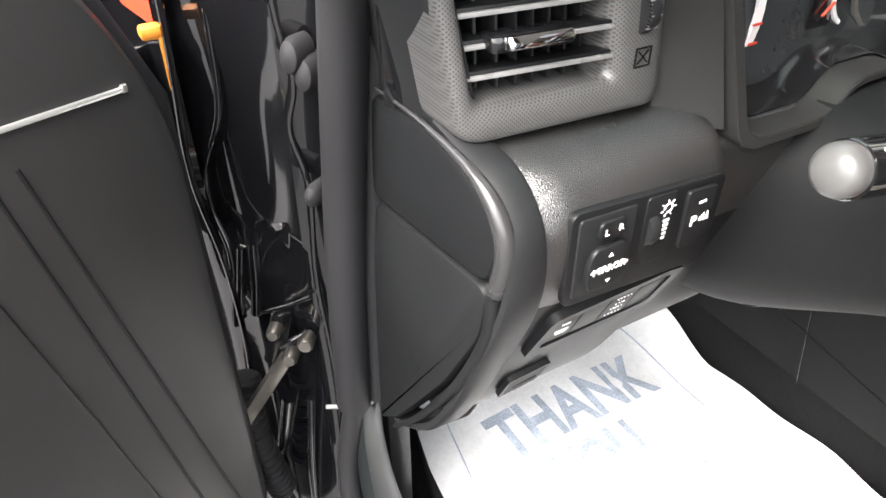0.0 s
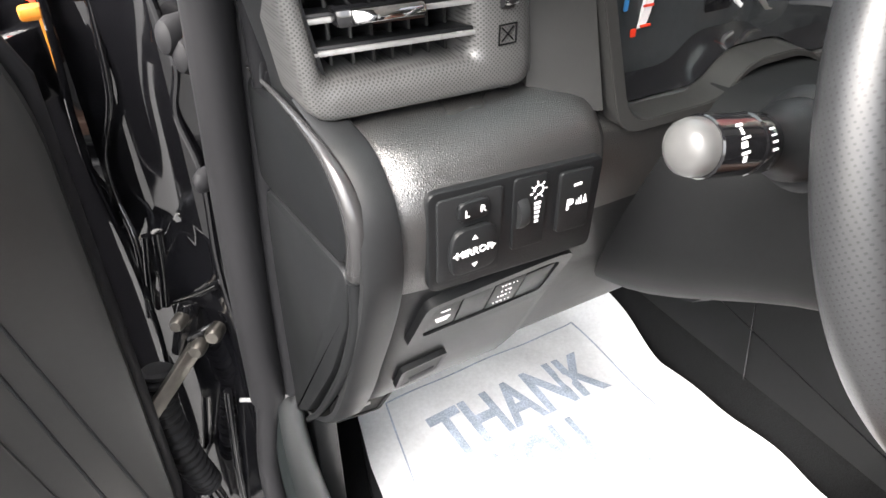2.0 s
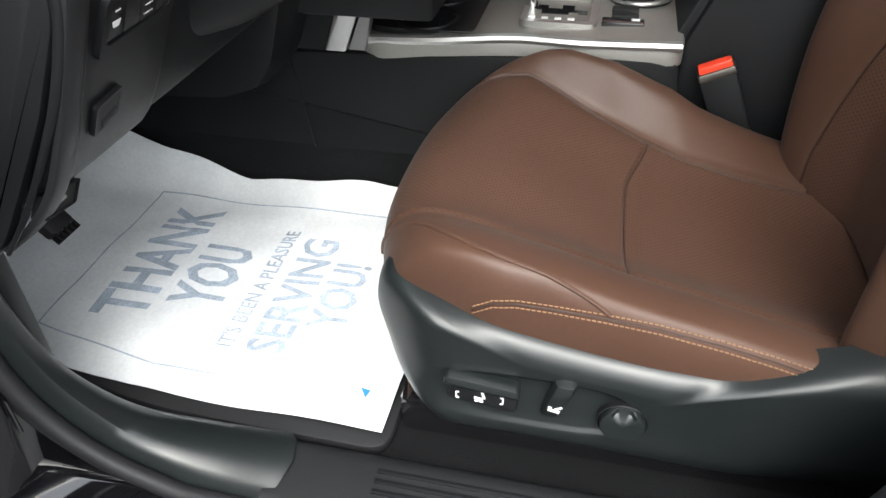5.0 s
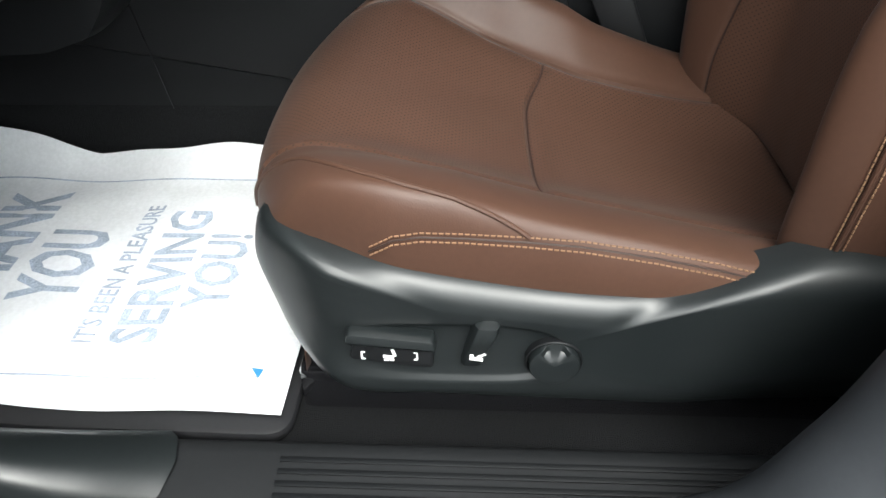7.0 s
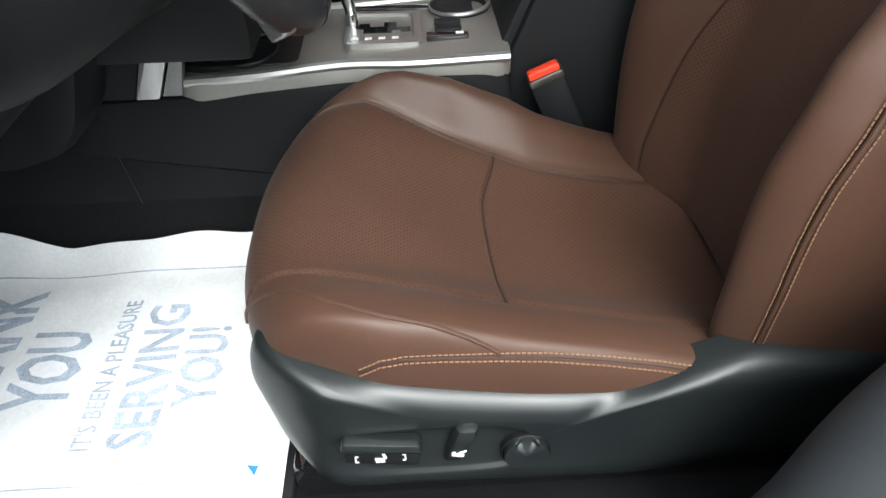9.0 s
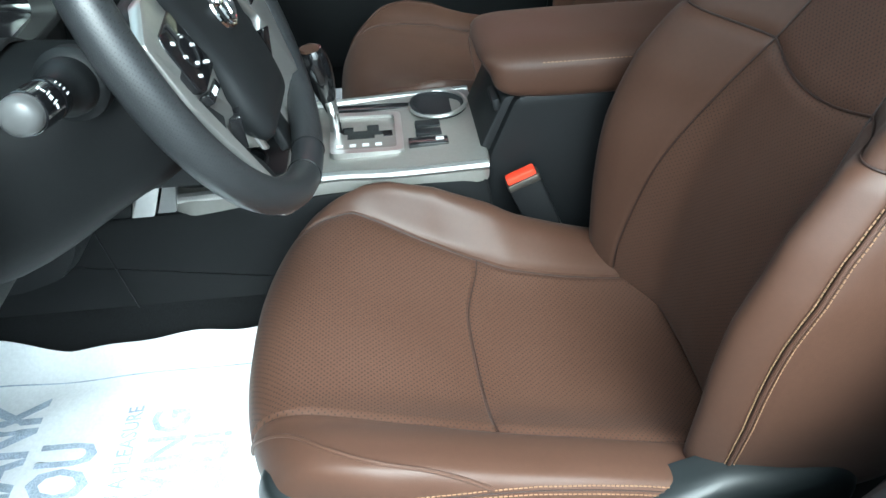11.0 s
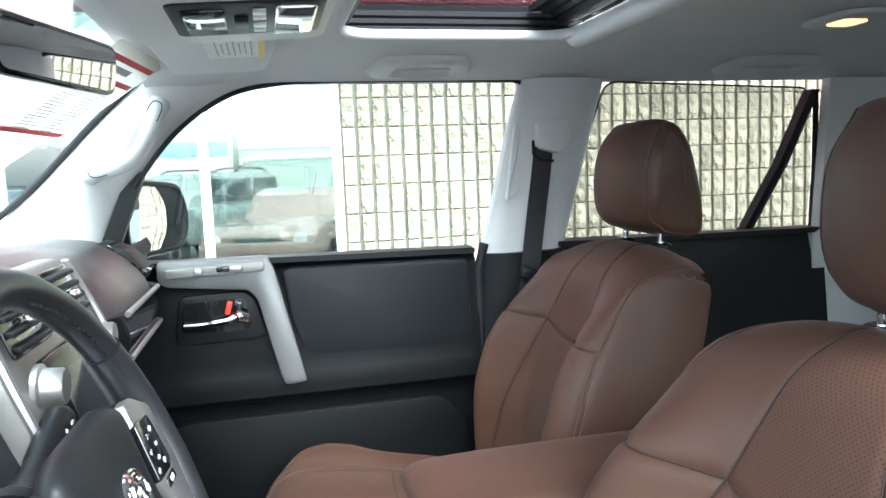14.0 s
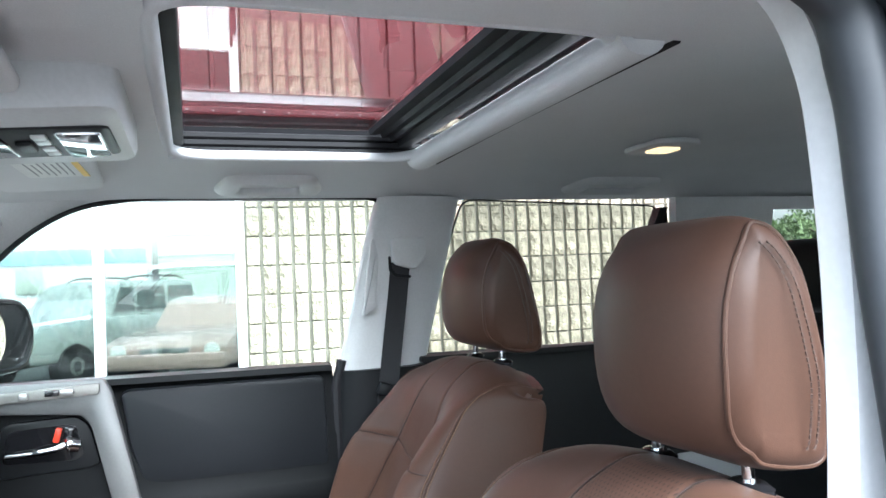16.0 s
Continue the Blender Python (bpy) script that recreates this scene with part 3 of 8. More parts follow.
bm = B()
box(bm, (0, 0.15, FLOOR - 0.03), (1.36, 3.3, 0.06))
floor_ob = single("floor", bm, carpet, "black carpeted car floor", "floor", "structure")
bm = B()
prism(bm, [(1.46, FLOOR), (1.54, FLOOR + 0.04), (1.68, FLOOR + 0.3), (1.70, 1.1), (1.78, 1.1), (1.78, FLOOR - 0.05), (1.46, FLOOR - 0.05)], "x", -0.69, 0.69)
single("wall_front", bm, carpet, "black carpeted toe board and bulkhead", "bulkhead", "structure")
bm = B()
prism(bm, [(-0.135, FLOOR - 0.01), (-0.131, 0.74), (-0.09, 0.78), (0.09, 0.78), (0.131, 0.74), (0.135, FLOOR - 0.01)], "y", -0.6, 1.7, 0.02)
single("tunnel", bm, carpet, "black carpeted transmission tunnel", "floor", "structure")
# sills and outer rockers
for s in (-1, 1):
    bm = B()
    prism(bm, [(s * 0.69, 0.40), (s * 0.69, 0.625), (s * 0.73, 0.63), (s * 0.80, 0.585), (s * 0.83, 0.55), (s * 0.83, 0.40)], "y", -1.9, 1.30, 0.012)
    single("rocker", bm, paint, "gloss black painted rocker panel", "rocker", "structure")
bm = B()
prism(bm, [(-0.83, 0.36), (-0.83, 0.41), (-0.95, 0.41), (-0.96, 0.36)], "y", -1.5, 1.3, 0.015)
single("running_board", bm, rubber, "black running board under the door sill", "step")
# rear bulk of the shell, closing the cabin
bm = B()
prism(bm, [(-1.95, 0.5), (-1.95, 1.32), (-1.86, 1.32), (-1.86, 0.5)], "x", -0.75, 0.75)
single("tailgate", bm, dark_trim, "dark trimmed tailgate", "tailgate", "structure")
bm = B()
prism(bm, [(-1.96, 1.33), (-1.80, 1.70), (-1.792, 1.70), (-1.952, 1.33)], "x", -0.66, 0.66)
single("rear_window", bm, privacy, "tinted rear window glass", "window", "structure").visible_shadow = False
bm = B()
prism(bm, [(-1.80, 0.62), (-1.80, 0.78), (-0.95, 0.78), (-0.95, 0.62)], "x", -0.68, 0.68)
single("cargo_floor", bm, carpet, "black carpeted cargo floor", "floor", "structure")


# roof: headliner with the sunroof well
def head(x, y):
    z = 1.788 - 0.052 * (abs(x) / 0.66) ** 3.5 - 0.03 * ease((-y - 0.9) / 1.0)
    return z - 0.02 * ease((y - 0.74) / 0.2)


SX, SY0, SY1 = 0.385, 0.135, 0.598


def head_sheet(bm, xs, ys, lift=0.0, thick=0.012):
    g = [[bm.verts.new((x, y, head(x, y) + lift)) for y in ys] for x in xs]
    h = [[bm.verts.new((x, y, head(x, y) + lift + thick)) for y in ys] for x in xs]
    for q in (g, h):
        for i in range(len(xs) - 1):
            for j in range(len(ys) - 1):
                bm.faces.new((q[i][j], q[i + 1][j], q[i + 1][j + 1], q[i][j + 1]))
    for i in range(len(xs) - 1):
        for j in (0, len(ys) - 1):
            bm.faces.new((g[i][j], g[i + 1][j], h[i + 1][j], h[i][j]))
    for j in range(len(ys) - 1):
        for i in (0, len(xs) - 1):
            bm.faces.new((g[i][j], g[i][j + 1], h[i][j + 1], h[i][j]))


def span(a, b, n):
    return [a + (b - a) * i / n for i in range(n + 1)]


bm = B()
for xs, ys in ((span(-0.665, -SX, 10), span(-1.82, 0.96, 30)), (span(SX, 0.665, 10), span(-1.82, 0.96, 30)),
               (span(-SX, SX, 14), span(-1.82, SY0, 20)), (span(-SX, SX, 14), span(SY1, 0.96, 10))):
    head_sheet(bm, xs, ys)
single("ceiling", bm, headcloth, "pale grey cloth headliner", "ceiling", "structure", angle=60)
bm = B()
for xs, ys in ((span(-0.70, -SX - 0.04, 8), span(-1.86, 0.98, 16)), (span(SX + 0.04, 0.70, 8), span(-1.86, 0.98, 16)),
               (span(-SX - 0.04, SX + 0.04, 10), span(-1.86, SY0 - 0.06, 12)), (span(-SX - 0.04, SX + 0.04, 10), span(SY1 + 0.06, 0.98, 8))):
    head_sheet(bm, xs, ys, 0.062, 0.006)
single("roof", bm, paint, "gloss black painted roof panel", "roof", "structure", angle=60)

sunroof = thing("sunroof", (0, 0.38, 1.80), "tinted glass sunroof with black rails and an open shade", "sunroof")
bm = B()
box(bm, (0, 0.38, 1.846), (0.86, 0.62, 0.006))
part("pane", bm, roof_glass, sunroof, "tinted glass pane").visible_shadow = False
for s in (-1, 1):
    bm = B()
    y0, y1 = SY0 - 0.02, SY1 - 0.02
    prof = [(SX - 0.004, 1.795), (SX - 0.004, 1.803), (SX + 0.004, 1.805), (SX - 0.002, 1.809), (SX - 0.002, 1.817), (SX + 0.006, 1.819), (SX, 1.823), (SX, 1.831), (SX + 0.008, 1.834), (SX + 0.004, 1.842), (SX + 0.022, 1.842), (SX + 0.022, 1.79)]
    loft(bm, [[V((s * x, y, z)) for x, z in prof] for y in (y0, y1)])
    part("side_rail", bm, rubber, sunroof)
bm = B()
box(bm, (0, SY1 + 0.012, 1.820), (0.76, 0.02, 0.05))
box(bm, (0, SY1 - 0.012, 1.822), (0.76, 0.028, 0.036), 0.004)
part("front_rail", bm, rubber, sunroof)
bm = B()
prof = [(SY0 + 0.005, 1.840), (SY0 + 0.005, 1.810), (SY0 + 0.03, 1.810), (SY0 + 0.034, 1.822), (SY0 + 0.045, 1.820), (SY0 + 0.05, 1.828), (SY0 + 0.064, 1.826), (SY0 + 0.068, 1.834), (SY0 + 0.09, 1.832), (SY0 + 0.092, 1.842)]
loft(bm, [[V((x, y, z)) for y, z in prof] for x in (-SX + 0.006, SX - 0.006)])
part("rear_rail", bm, rubber, sunroof)
bm = B()
tube(bm, [(-SX + 0.005, SY0 - 0.012, 1.785), (SX - 0.005, SY0 - 0.012, 1.785)], 0.028, 20, flat=0.75)
part("shade", bm, headcloth, sunroof, "rolled grey cloth shade")
bm = B()
tube(bm, smooth_path([(-SX, SY0 - 0.05, 1.781), (0, SY0 - 0.05, 1.783), (SX, SY0 - 0.05, 1.781)]), 0.005, 8)
part("seal", bm, rubber, sunroof)
bm = B()
lip = [V((p.x, p.y, head(p.x, p.y) + 0.008)) for p in fillet([(-SX, SY0), (-SX, SY1), (SX, SY1), (SX, SY0)], 0.075, 8)]
tube(bm, lip, 0.010, 12, closed=True)
part("opening_lip", bm, headcloth, sunroof)


def strip(name, A, Bp, mt, label, out=0.012, kind="structure", category="trim", n=10):
    """A curved trim panel between two edges given as equal lists of points."""
    pa, pb = smooth_path(A, n), smooth_path(Bp, n)
    bm_ = B()
    rings = []
    for a, b in zip(pa, pb):
        d = b - a
        s = -1 if a.x < 0 else 1
        inward = V((-s, 0, 0))
        ring = []
        for t in (0, 0.06, 0.2, 0.5, 0.8, 0.94, 1):
            ring.append(a + d * t + inward * out * (1 - abs(2 * t - 1) ** 4))
        ring += [b + inward * -0.03, a + inward * -0.03]
        rings.append(ring)
    loft(bm_, rings)
    return single(name, bm_, mt, label, category, kind, angle=50)


for s in (-1, 1):
    strip("pillar_trim", [(s * 0.69, 1.34, 1.40) if s > 0 else (-0.668, 1.22, 1.508), (s * 0.665, 1.205, 1.52), (s * 0.64, 1.06, 1.66), (s * 0.615, 0.94, 1.765), (s * 0.60, 0.90, 1.775)],
          [(s * 0.735, 1.10, 1.36) if s > 0 else (-0.712, 1.045, 1.497), (s * 0.71, 1.035, 1.51), (s * 0.685, 0.875, 1.675), (s * 0.665, 0.76, 1.733), (s * 0.66, 0.72, 1.738)], pale_trim, "pale grey plastic windscreen pillar trim", 0.02)
strip("pillar_trim", [(0.645, 0.145, 1.74), (0.665, 0.175, 1.62), (0.69, 0.205, 1.47), (0.70, 0.24, 1.335)],
      [(0.652, -0.062, 1.74), (0.678, -0.040, 1.62), (0.708, -0.010, 1.47), (0.728, 0.018, 1.335)], pale_trim, "pale grey plastic centre pillar trim", 0.03)
strip("pillar_trim", [(0.69, 0.24, 1.335), (0.70, 0.25, 1.1), (0.70, 0.24, 0.7)],
      [(0.69, 0.03, 1.335), (0.70, 0.03, 1.1), (0.70, 0.03, 0.7)], soft_black, "black lower centre pillar trim", 0.03)
bm = B()
rings = []
edge_path = smooth_path([(0.0, 0.225, 1.33), (0.0, 0.215, 1.42), (0.0, 0.211, 1.52), (0.0, 0.214, 1.61), (0.0, 0.222, 1.66), (0.0, 0.245, 1.70), (0.0, 0.30, 1.726), (0.0, 0.40, 1.738), (0.0, 0.75, 1.738)], 6)
for i, p in enumerate(edge_path):
    q = edge_path[min(i + 1, len(edge_path) - 1)] - edge_path[max(i - 1, 0)]
    n = V((0, q.z, -q.y)).normalized()
    rings.append([V((-0.650, 0, 0)) + p - n * 0.03, V((-0.656, 0, 0)) + p - n * 0.006, V((-0.662, 0, 0)) + p, V((-0.682, 0, 0)) + p - n * 0.002, V((-0.684, 0, 0)) + p - n * 0.05, V((-0.645, 0, 0)) + p - n * 0.05])
loft(bm, rings)
single("pillar_trim", bm, pale_trim, "pale grey plastic centre pillar trim beside the open door", "trim", "structure", angle=50)
strip("pillar_trim", [(-0.70, 0.22, 1.335), (-0.71, 0.24, 1.16), (-0.712, 0.335, 0.95), (-0.712, 0.385, 0.80), (-0.712, 0.42, 0.64)],
      [(-0.70, 0.03, 1.335), (-0.71, 0.03, 1.16), (-0.71, 0.03, 0.95), (-0.71, 0.03, 0.80), (-0.71, 0.03, 0.64)], soft_black, "black lower centre pillar trim", 0.02)
# rear quarter trim on both sides, round the cargo windows
for s in (-1, 1):
    bm = B()
    for poly in ([(-0.70, 0.62), (-1.86, 0.62), (-1.86, 1.36), (-0.70, 1.34)], [(-0.72, 1.34), (-1.02, 1.35), (-1.02, 1.735), (-0.68, 1.735)],
                 [(-1.02, 1.70), (-1.84, 1.70), (-1.82, 1.735), (-1.02, 1.735)], [(-1.70, 1.35), (-1.86, 1.35), (-1.80, 1.70), (-1.66, 1.70)]):
        prism(bm, poly, "x", s * 0.70, s * 0.73)
    for v in bm.verts:
        if v.co.z > 1.34:
            v.co.x -= s * (v.co.z - 1.34) * 0.2
    single("quarter_trim", bm, pale_trim, "grey plastic cargo area side trim", "trim", "structure")
    bm = B()
    for poly in ([(-0.76, 0.45), (-1.96, 0.50), (-1.96, 1.34), (-0.76, 1.34)], [(-0.76, 1.34), (-1.02, 1.34), (-1.02, 1.76), (-0.74, 1.76)],
                 [(-1.02, 1.705), (-1.84, 1.705), (-1.82, 1.76), (-1.02, 1.76)], [(-1.705, 1.34), (-1.96, 1.34), (-1.82, 1.705), (-1.665, 1.705)]):
        prism(bm, poly, "x", s * 0.738, s * 0.785)
    for v in bm.verts:
        if v.co.z > 1.34:
            v.co.x -= s * (v.co.z - 1.34) * 0.2
    single("quarter_panel", bm, paint, "gloss black painted rear quarter panel", "body panel", "structure")
    bm = B()
    prism(bm, [(-1.02, 1.35), (-1.70, 1.35), (-1.66, 1.70), (-1.02, 1.70)], "x", s * 0.725, s * 0.73)
    for v in bm.verts:
        v.co.x -= s * (v.co.z - 1.34) * 0.2
    single("quarter_window", bm, privacy, "tinted cargo side window", "window", "structure").visible_shadow = False

# windscreen
bm = B()
rings = []
for t in span(0, 1, 6):
    y, z = 1.62 - 0.70 * t, 1.345 + 0.43 * t
    w = 0.71 - 0.09 * t
    rings.append([V((x * w, y + 0.03 * (1 - x * x), z)) for x in span(-1, 1, 8)] + [V((x * w, y + 0.006 + 0.03 * (1 - x * x), z + 0.004)) for x in reversed(span(-1, 1, 8))])
loft(bm, rings)
single("windscreen", bm, side_glass, "clear curved windscreen glass", "windscreen", "structure").visible_shadow = False
for s in (-1, 1):
    bm = B()
    tube(bm, smooth_path([(s * 0.69, 1.40, 1.385), (s * 0.66, 1.215, 1.515), (s * 0.635, 1.07, 1.655), (s * 0.61, 0.945, 1.765)]), 0.007, 8)
    single("windscreen_seal", bm, rubber, "black rubber windscreen seal", "seal", "structure")
# bonnet and wings
bm = B()
prism(bm, [(1.55, 1.20), (1.62, 1.27), (2.3, 1.20), (2.75, 1.08), (2.85, 0.95), (2.8, 0.5), (1.55, 0.5)], "x", -0.86, 0.86, 0.05, 3, 0.05)
single("bonnet", bm, paint, "gloss black bonnet and front wings", "bonnet", "structure")


# ---- doors ----
def rounded(pts, r_):
    return [tuple(p) for p in fillet(pts, r_, 5)]


FRONT_WIN = [tuple(p) for p in smooth_path([V(q) for q in ((1.10, 1.352), (1.045, 1.47), (0.985, 1.56), (0.90, 1.652), (0.80, 1.714), (0.70, 1.736), (0.60, 1.742))], 5)] + [(0.30, 1.742), (0.17, 1.740), (0.148, 1.735), (0.136, 1.722), (0.140, 1.70), (0.175, 1.55), (0.235, 1.345)]
REAR_WIN = rounded([(-0.075, 1.735), (-0.02, 1.55), (0.035, 1.352), (-0.522, 1.345), (-0.60, 1.52), (-0.655, 1.715)], 0.03)
QUARTER = [(-0.672, 1.70), (-0.61, 1.52), (-0.535, 1.345), (-0.735, 1.338), (-0.715, 1.5)]


def glass_pane(bm, pts, off=0.0):
    a = [V((gx(z) + off, y, z)) for y, z in pts]
    b = [p + V((0.004, 0, 0)) for p in a]
    loft(bm, [a, b])


pdoor = thing("passenger_door", (0.72, 0.65, 0.62), "closed black front door with silver pull trim and chrome handle", "car door")
bm = B()
glass_pane(bm, FRONT_WIN, 0.012)
part("window_pane", bm, side_glass, pdoor).visible_shadow = False
bm = B()
tube(bm, [V((gx(z) - 0.004, y, z)) for y, z in FRONT_WIN[:-1]], 0.0055, 8)
tube(bm, [V((gx(z) + 0.0, y - 0.022, z)) for y, z in FRONT_WIN[-4:]], 0.012, 8)
part("window_seal", bm, rubber, pdoor)
bm = B()
prism(bm, [(1.12, 1.33), (1.02, 1.56), (0.985, 1.56), (1.075, 1.335)], "x", 0.70, 0.725, 0.004)
part("mirror_sail", bm, soft_black, pdoor)


def door_x(y, z):
    """Inner face of the closed door's panel."""
    base = lerp([(0.70, 0.70), (1.02, 0.70), (1.045, 0.676), (1.09, 0.676), (1.10, 0.681), (1.28, 0.70), (1.335, 0.715), (1.35, 0.735)], z)
    return base


bm = B()
zs = [0.70, 0.85, 1.0, 1.03, 1.045, 1.06, 1.09, 1.095, 1.10, 1.125, 1.2, 1.28, 1.32, 1.338, 1.346, 1.35]
loft(bm, [[V((door_x(y, z), y, z)) for z in zs] + [V((0.78, y, 1.35)), V((0.78, y, 0.70))] for y in span(0.255, 1.20, 14)])
part("door_panel", bm, door_black, pdoor, angle=30)
bm = B()
prism(bm, [(0.275, 1.12), (0.64, 1.125), (0.675, 1.14), (0.70, 1.22), (0.715, 1.325), (0.70, 1.333), (0.28, 1.328)], "x", 0.715, 0.683, 0.015, 3, 0.008)
part("upper_insert", bm, door_pad, pdoor, "padded black insert")
bm = B()
prism(bm, [(0.26, 1.338), (1.10, 1.352), (1.10, 1.364), (0.26, 1.352)], "x", 0.69, 0.76, 0.006)
part("belt_trim", bm, soft_black, pdoor)
bm = B()
prism(bm, [(0.974, 1.366), (0.745, 1.365), (0.730, 1.336), (0.672, 1.076), (0.721, 1.072), (0.730, 1.098), (0.770, 1.272), (0.788, 1.294), (0.955, 1.310), (0.974, 1.322)], "x", 0.70, 0.662, 0.010, 3, 0.003)
part("pull_trim", bm, pull_silver, pdoor, "satin silver pull trim")
bm = B()
prism(bm, [(0.955, 1.330), (0.752, 1.335), (0.750, 1.358), (0.955, 1.351)], "x", 0.66, 0.649, 0.006, 3, 0.002)
swp = part("switch_plate", bm, pale_silver, pdoor)
bm = B()
box(bm, (0.646, 0.888, 1.343), (0.012, 0.016, 0.014), 0.003)
part("lock_switch", bm, silver, swp)
bm = B()
box(bm, (0.647, 0.838, 1.345), (0.008, 0.026, 0.012), 0.002)
part("window_switch", bm, piano, swp)
bm = B()
box(bm, (0.646, 0.81, 1.345), (0.012, 0.026, 0.012), 0.003)
part("window_switch", bm, silver, swp)
bm = B()
prism(bm, [(0.95, 1.19), (0.935, 1.285), (0.80, 1.29), (0.775, 1.27), (0.755, 1.19), (0.77, 1.18), (0.94, 1.175)], "x", 0.699, 0.682, 0.015, 3, 0.004)
part("handle_surround", bm, soft_black, pdoor)
bm = B()
prism(bm, [(0.935, 1.205), (0.925, 1.27), (0.80, 1.275), (0.785, 1.21), (0.80, 1.20)], "x", 0.683, 0.6795, 0.012, 3)
part("handle_recess", bm, piano, pdoor)
bm = B()
tube(bm, smooth_path([(0.668, 0.928, 1.222), (0.664, 0.88, 1.224), (0.660, 0.84, 1.229), (0.662, 0.815, 1.237), (0.67, 0.795, 1.232)]), [0.004] * 10 + [0.006] * 14 + [0.012] * 9, 10, flat=1.2)
part("door_handle", bm, chrome, pdoor, "chrome lever handle")
bm = B()
box(bm, (0.672, 0.833, 1.256), (0.012, 0.012, 0.030), 0.003, rot(15, 0, 0))
part("lock_flag", bm, red_plastic, pdoor, "red lock indicator")
bm = B()
box(bm, (0.672, 0.813, 1.258), (0.014, 0.018, 0.026), 0.003, rot(15, 0, 0))
part("lock_knob", bm, piano, pdoor)
bm = B()
prism(bm, [(0.30, 0.76), (1.1, 0.76), (1.12, 0.92), (0.95, 1.0), (0.35, 1.0), (0.29, 0.93)], "x", 0.702, 0.688, 0.03, 3, 0.008)
part("door_pocket", bm, door_black, pdoor)
bm = B()
tube(bm, [(0.688, 1.1, 1.036), (0.688, 0.3, 1.036)], 0.003, 6)
part("seam_line", bm, piano, pdoor)

rdoor = thing("rear_door", (0.72, -0.3, 0.62), "closed black rear door with tinted window and quarter glass", "car door")
bm = B()
glass_pane(bm, REAR_WIN, 0.012)
part("window_pane", bm, privacy, rdoor).visible_shadow = False
bm = B()
glass_pane(bm, QUARTER, 0.012)
part("quarter_pane", bm, privacy, rdoor).visible_shadow = False
bm = B()
tube(bm, [V((gx(z) + 0.004, y, z)) for y, z in REAR_WIN], 0.0025, 8, closed=True)
part("window_seal", bm, rubber, rdoor)
bm = B()
tube(bm, [V((gx(z) - 0.004, y, z)) for y, z in QUARTER], 0.010, 8, closed=True)
part("quarter_seal", bm, rubber, rdoor)
bm = B()
loft(bm, [[V((gx(z) - 0.012, y + 0.013, z)), V((gx(z) - 0.012, y - 0.013, z)), V((gx(z) + 0.02, y - 0.013, z)), V((gx(z) + 0.02, y + 0.013, z))] for y, z in ((-0.528, 1.345), (-0.605, 1.52), (-0.664, 1.71))])
part("divider_bar", bm, soft_black, rdoor)
bm = B()
zs = [0.70, 1.02, 1.045, 1.10, 1.125, 1.28, 1.335, 1.345]
loft(bm, [[V((door_x(y, z) + 0.005, y, z)) for z in zs] + [V((0.78, y, 1.345)), V((0.78, y, 0.70))] for y in span(-0.74, 0.045, 10)])
part("door_panel", bm, dark_trim, rdoor, angle=30)
bm = B()
prism(bm, [(-0.70, 1.332), (0.04, 1.338), (0.04, 1.352), (-0.72, 1.346)], "x", 0.69, 0.76, 0.005)
part("belt_trim", bm, dark_trim, rdoor)
bm = B()
tube(bm, [(0.70, 0.246, 0.72), (0.70, 0.25, 1.3), (0.695, 0.235, 1.36)], 0.012, 8)
single("door_seal", bm, rubber, "black rubber door seal", "seal", "structure")
# driver's side rear door and roof rail, closing the cabin behind the open door
bm = B()
prism(bm, [(-0.74, 0.62), (0.03, 0.62), (0.03, 1.345), (-0.74, 1.345)], "x", -0.70, -0.78)
single("rear_door", bm, soft_black, "closed black rear door on the near side", "car door")
bm = B()
a = [V((-gx(z) - 0.01, y, z)) for y, z in [(0.02, 1.35), (-0.04, 1.73), (-0.66, 1.715), (-0.74, 1.345)]]
loft(bm, [a, [p - V((0.004, 0, 0)) for p in a]])
single("rear_door_window", bm, privacy, "tinted rear side window", "window", "structure").visible_shadow = False
bm = B()
rail = smooth_path([(-0.735, 0.62, 0.632), (-0.737, 0.47, 0.68), (-0.737, 0.405, 0.79), (-0.737, 0.365, 0.92), (-0.737, 0.29, 1.05), (-0.735, 0.23, 1.18), (-0.726, 0.21, 1.34), (-0.700, 0.203, 1.55), (-0.698, 0.212, 1.65), (-0.698, 0.245, 1.705), (-0.696, 0.42, 1.745), (-0.69, 0.72, 1.74), (-0.70, 0.88, 1.69), (-0.73, 1.04, 1.52), (-0.75, 1.12, 1.40)])
tube(bm, rail, 0.017, 12)
single("door_seal", bm, seal_rubber, "black rubber seal round the open door frame", "seal", "structure")
# painted frame in the grey seal colour, which stands in for its sky reflections
bm = B()
tube(bm, [p + V((-0.03, -0.045 if p.y < 0.3 else 0.0, 0.012)) for p in rail], 0.04, 14)
single("door_frame", bm, seal_rubber, "black painted door frame, its sky sheen put into a dull grey colour", "door frame", "structure")


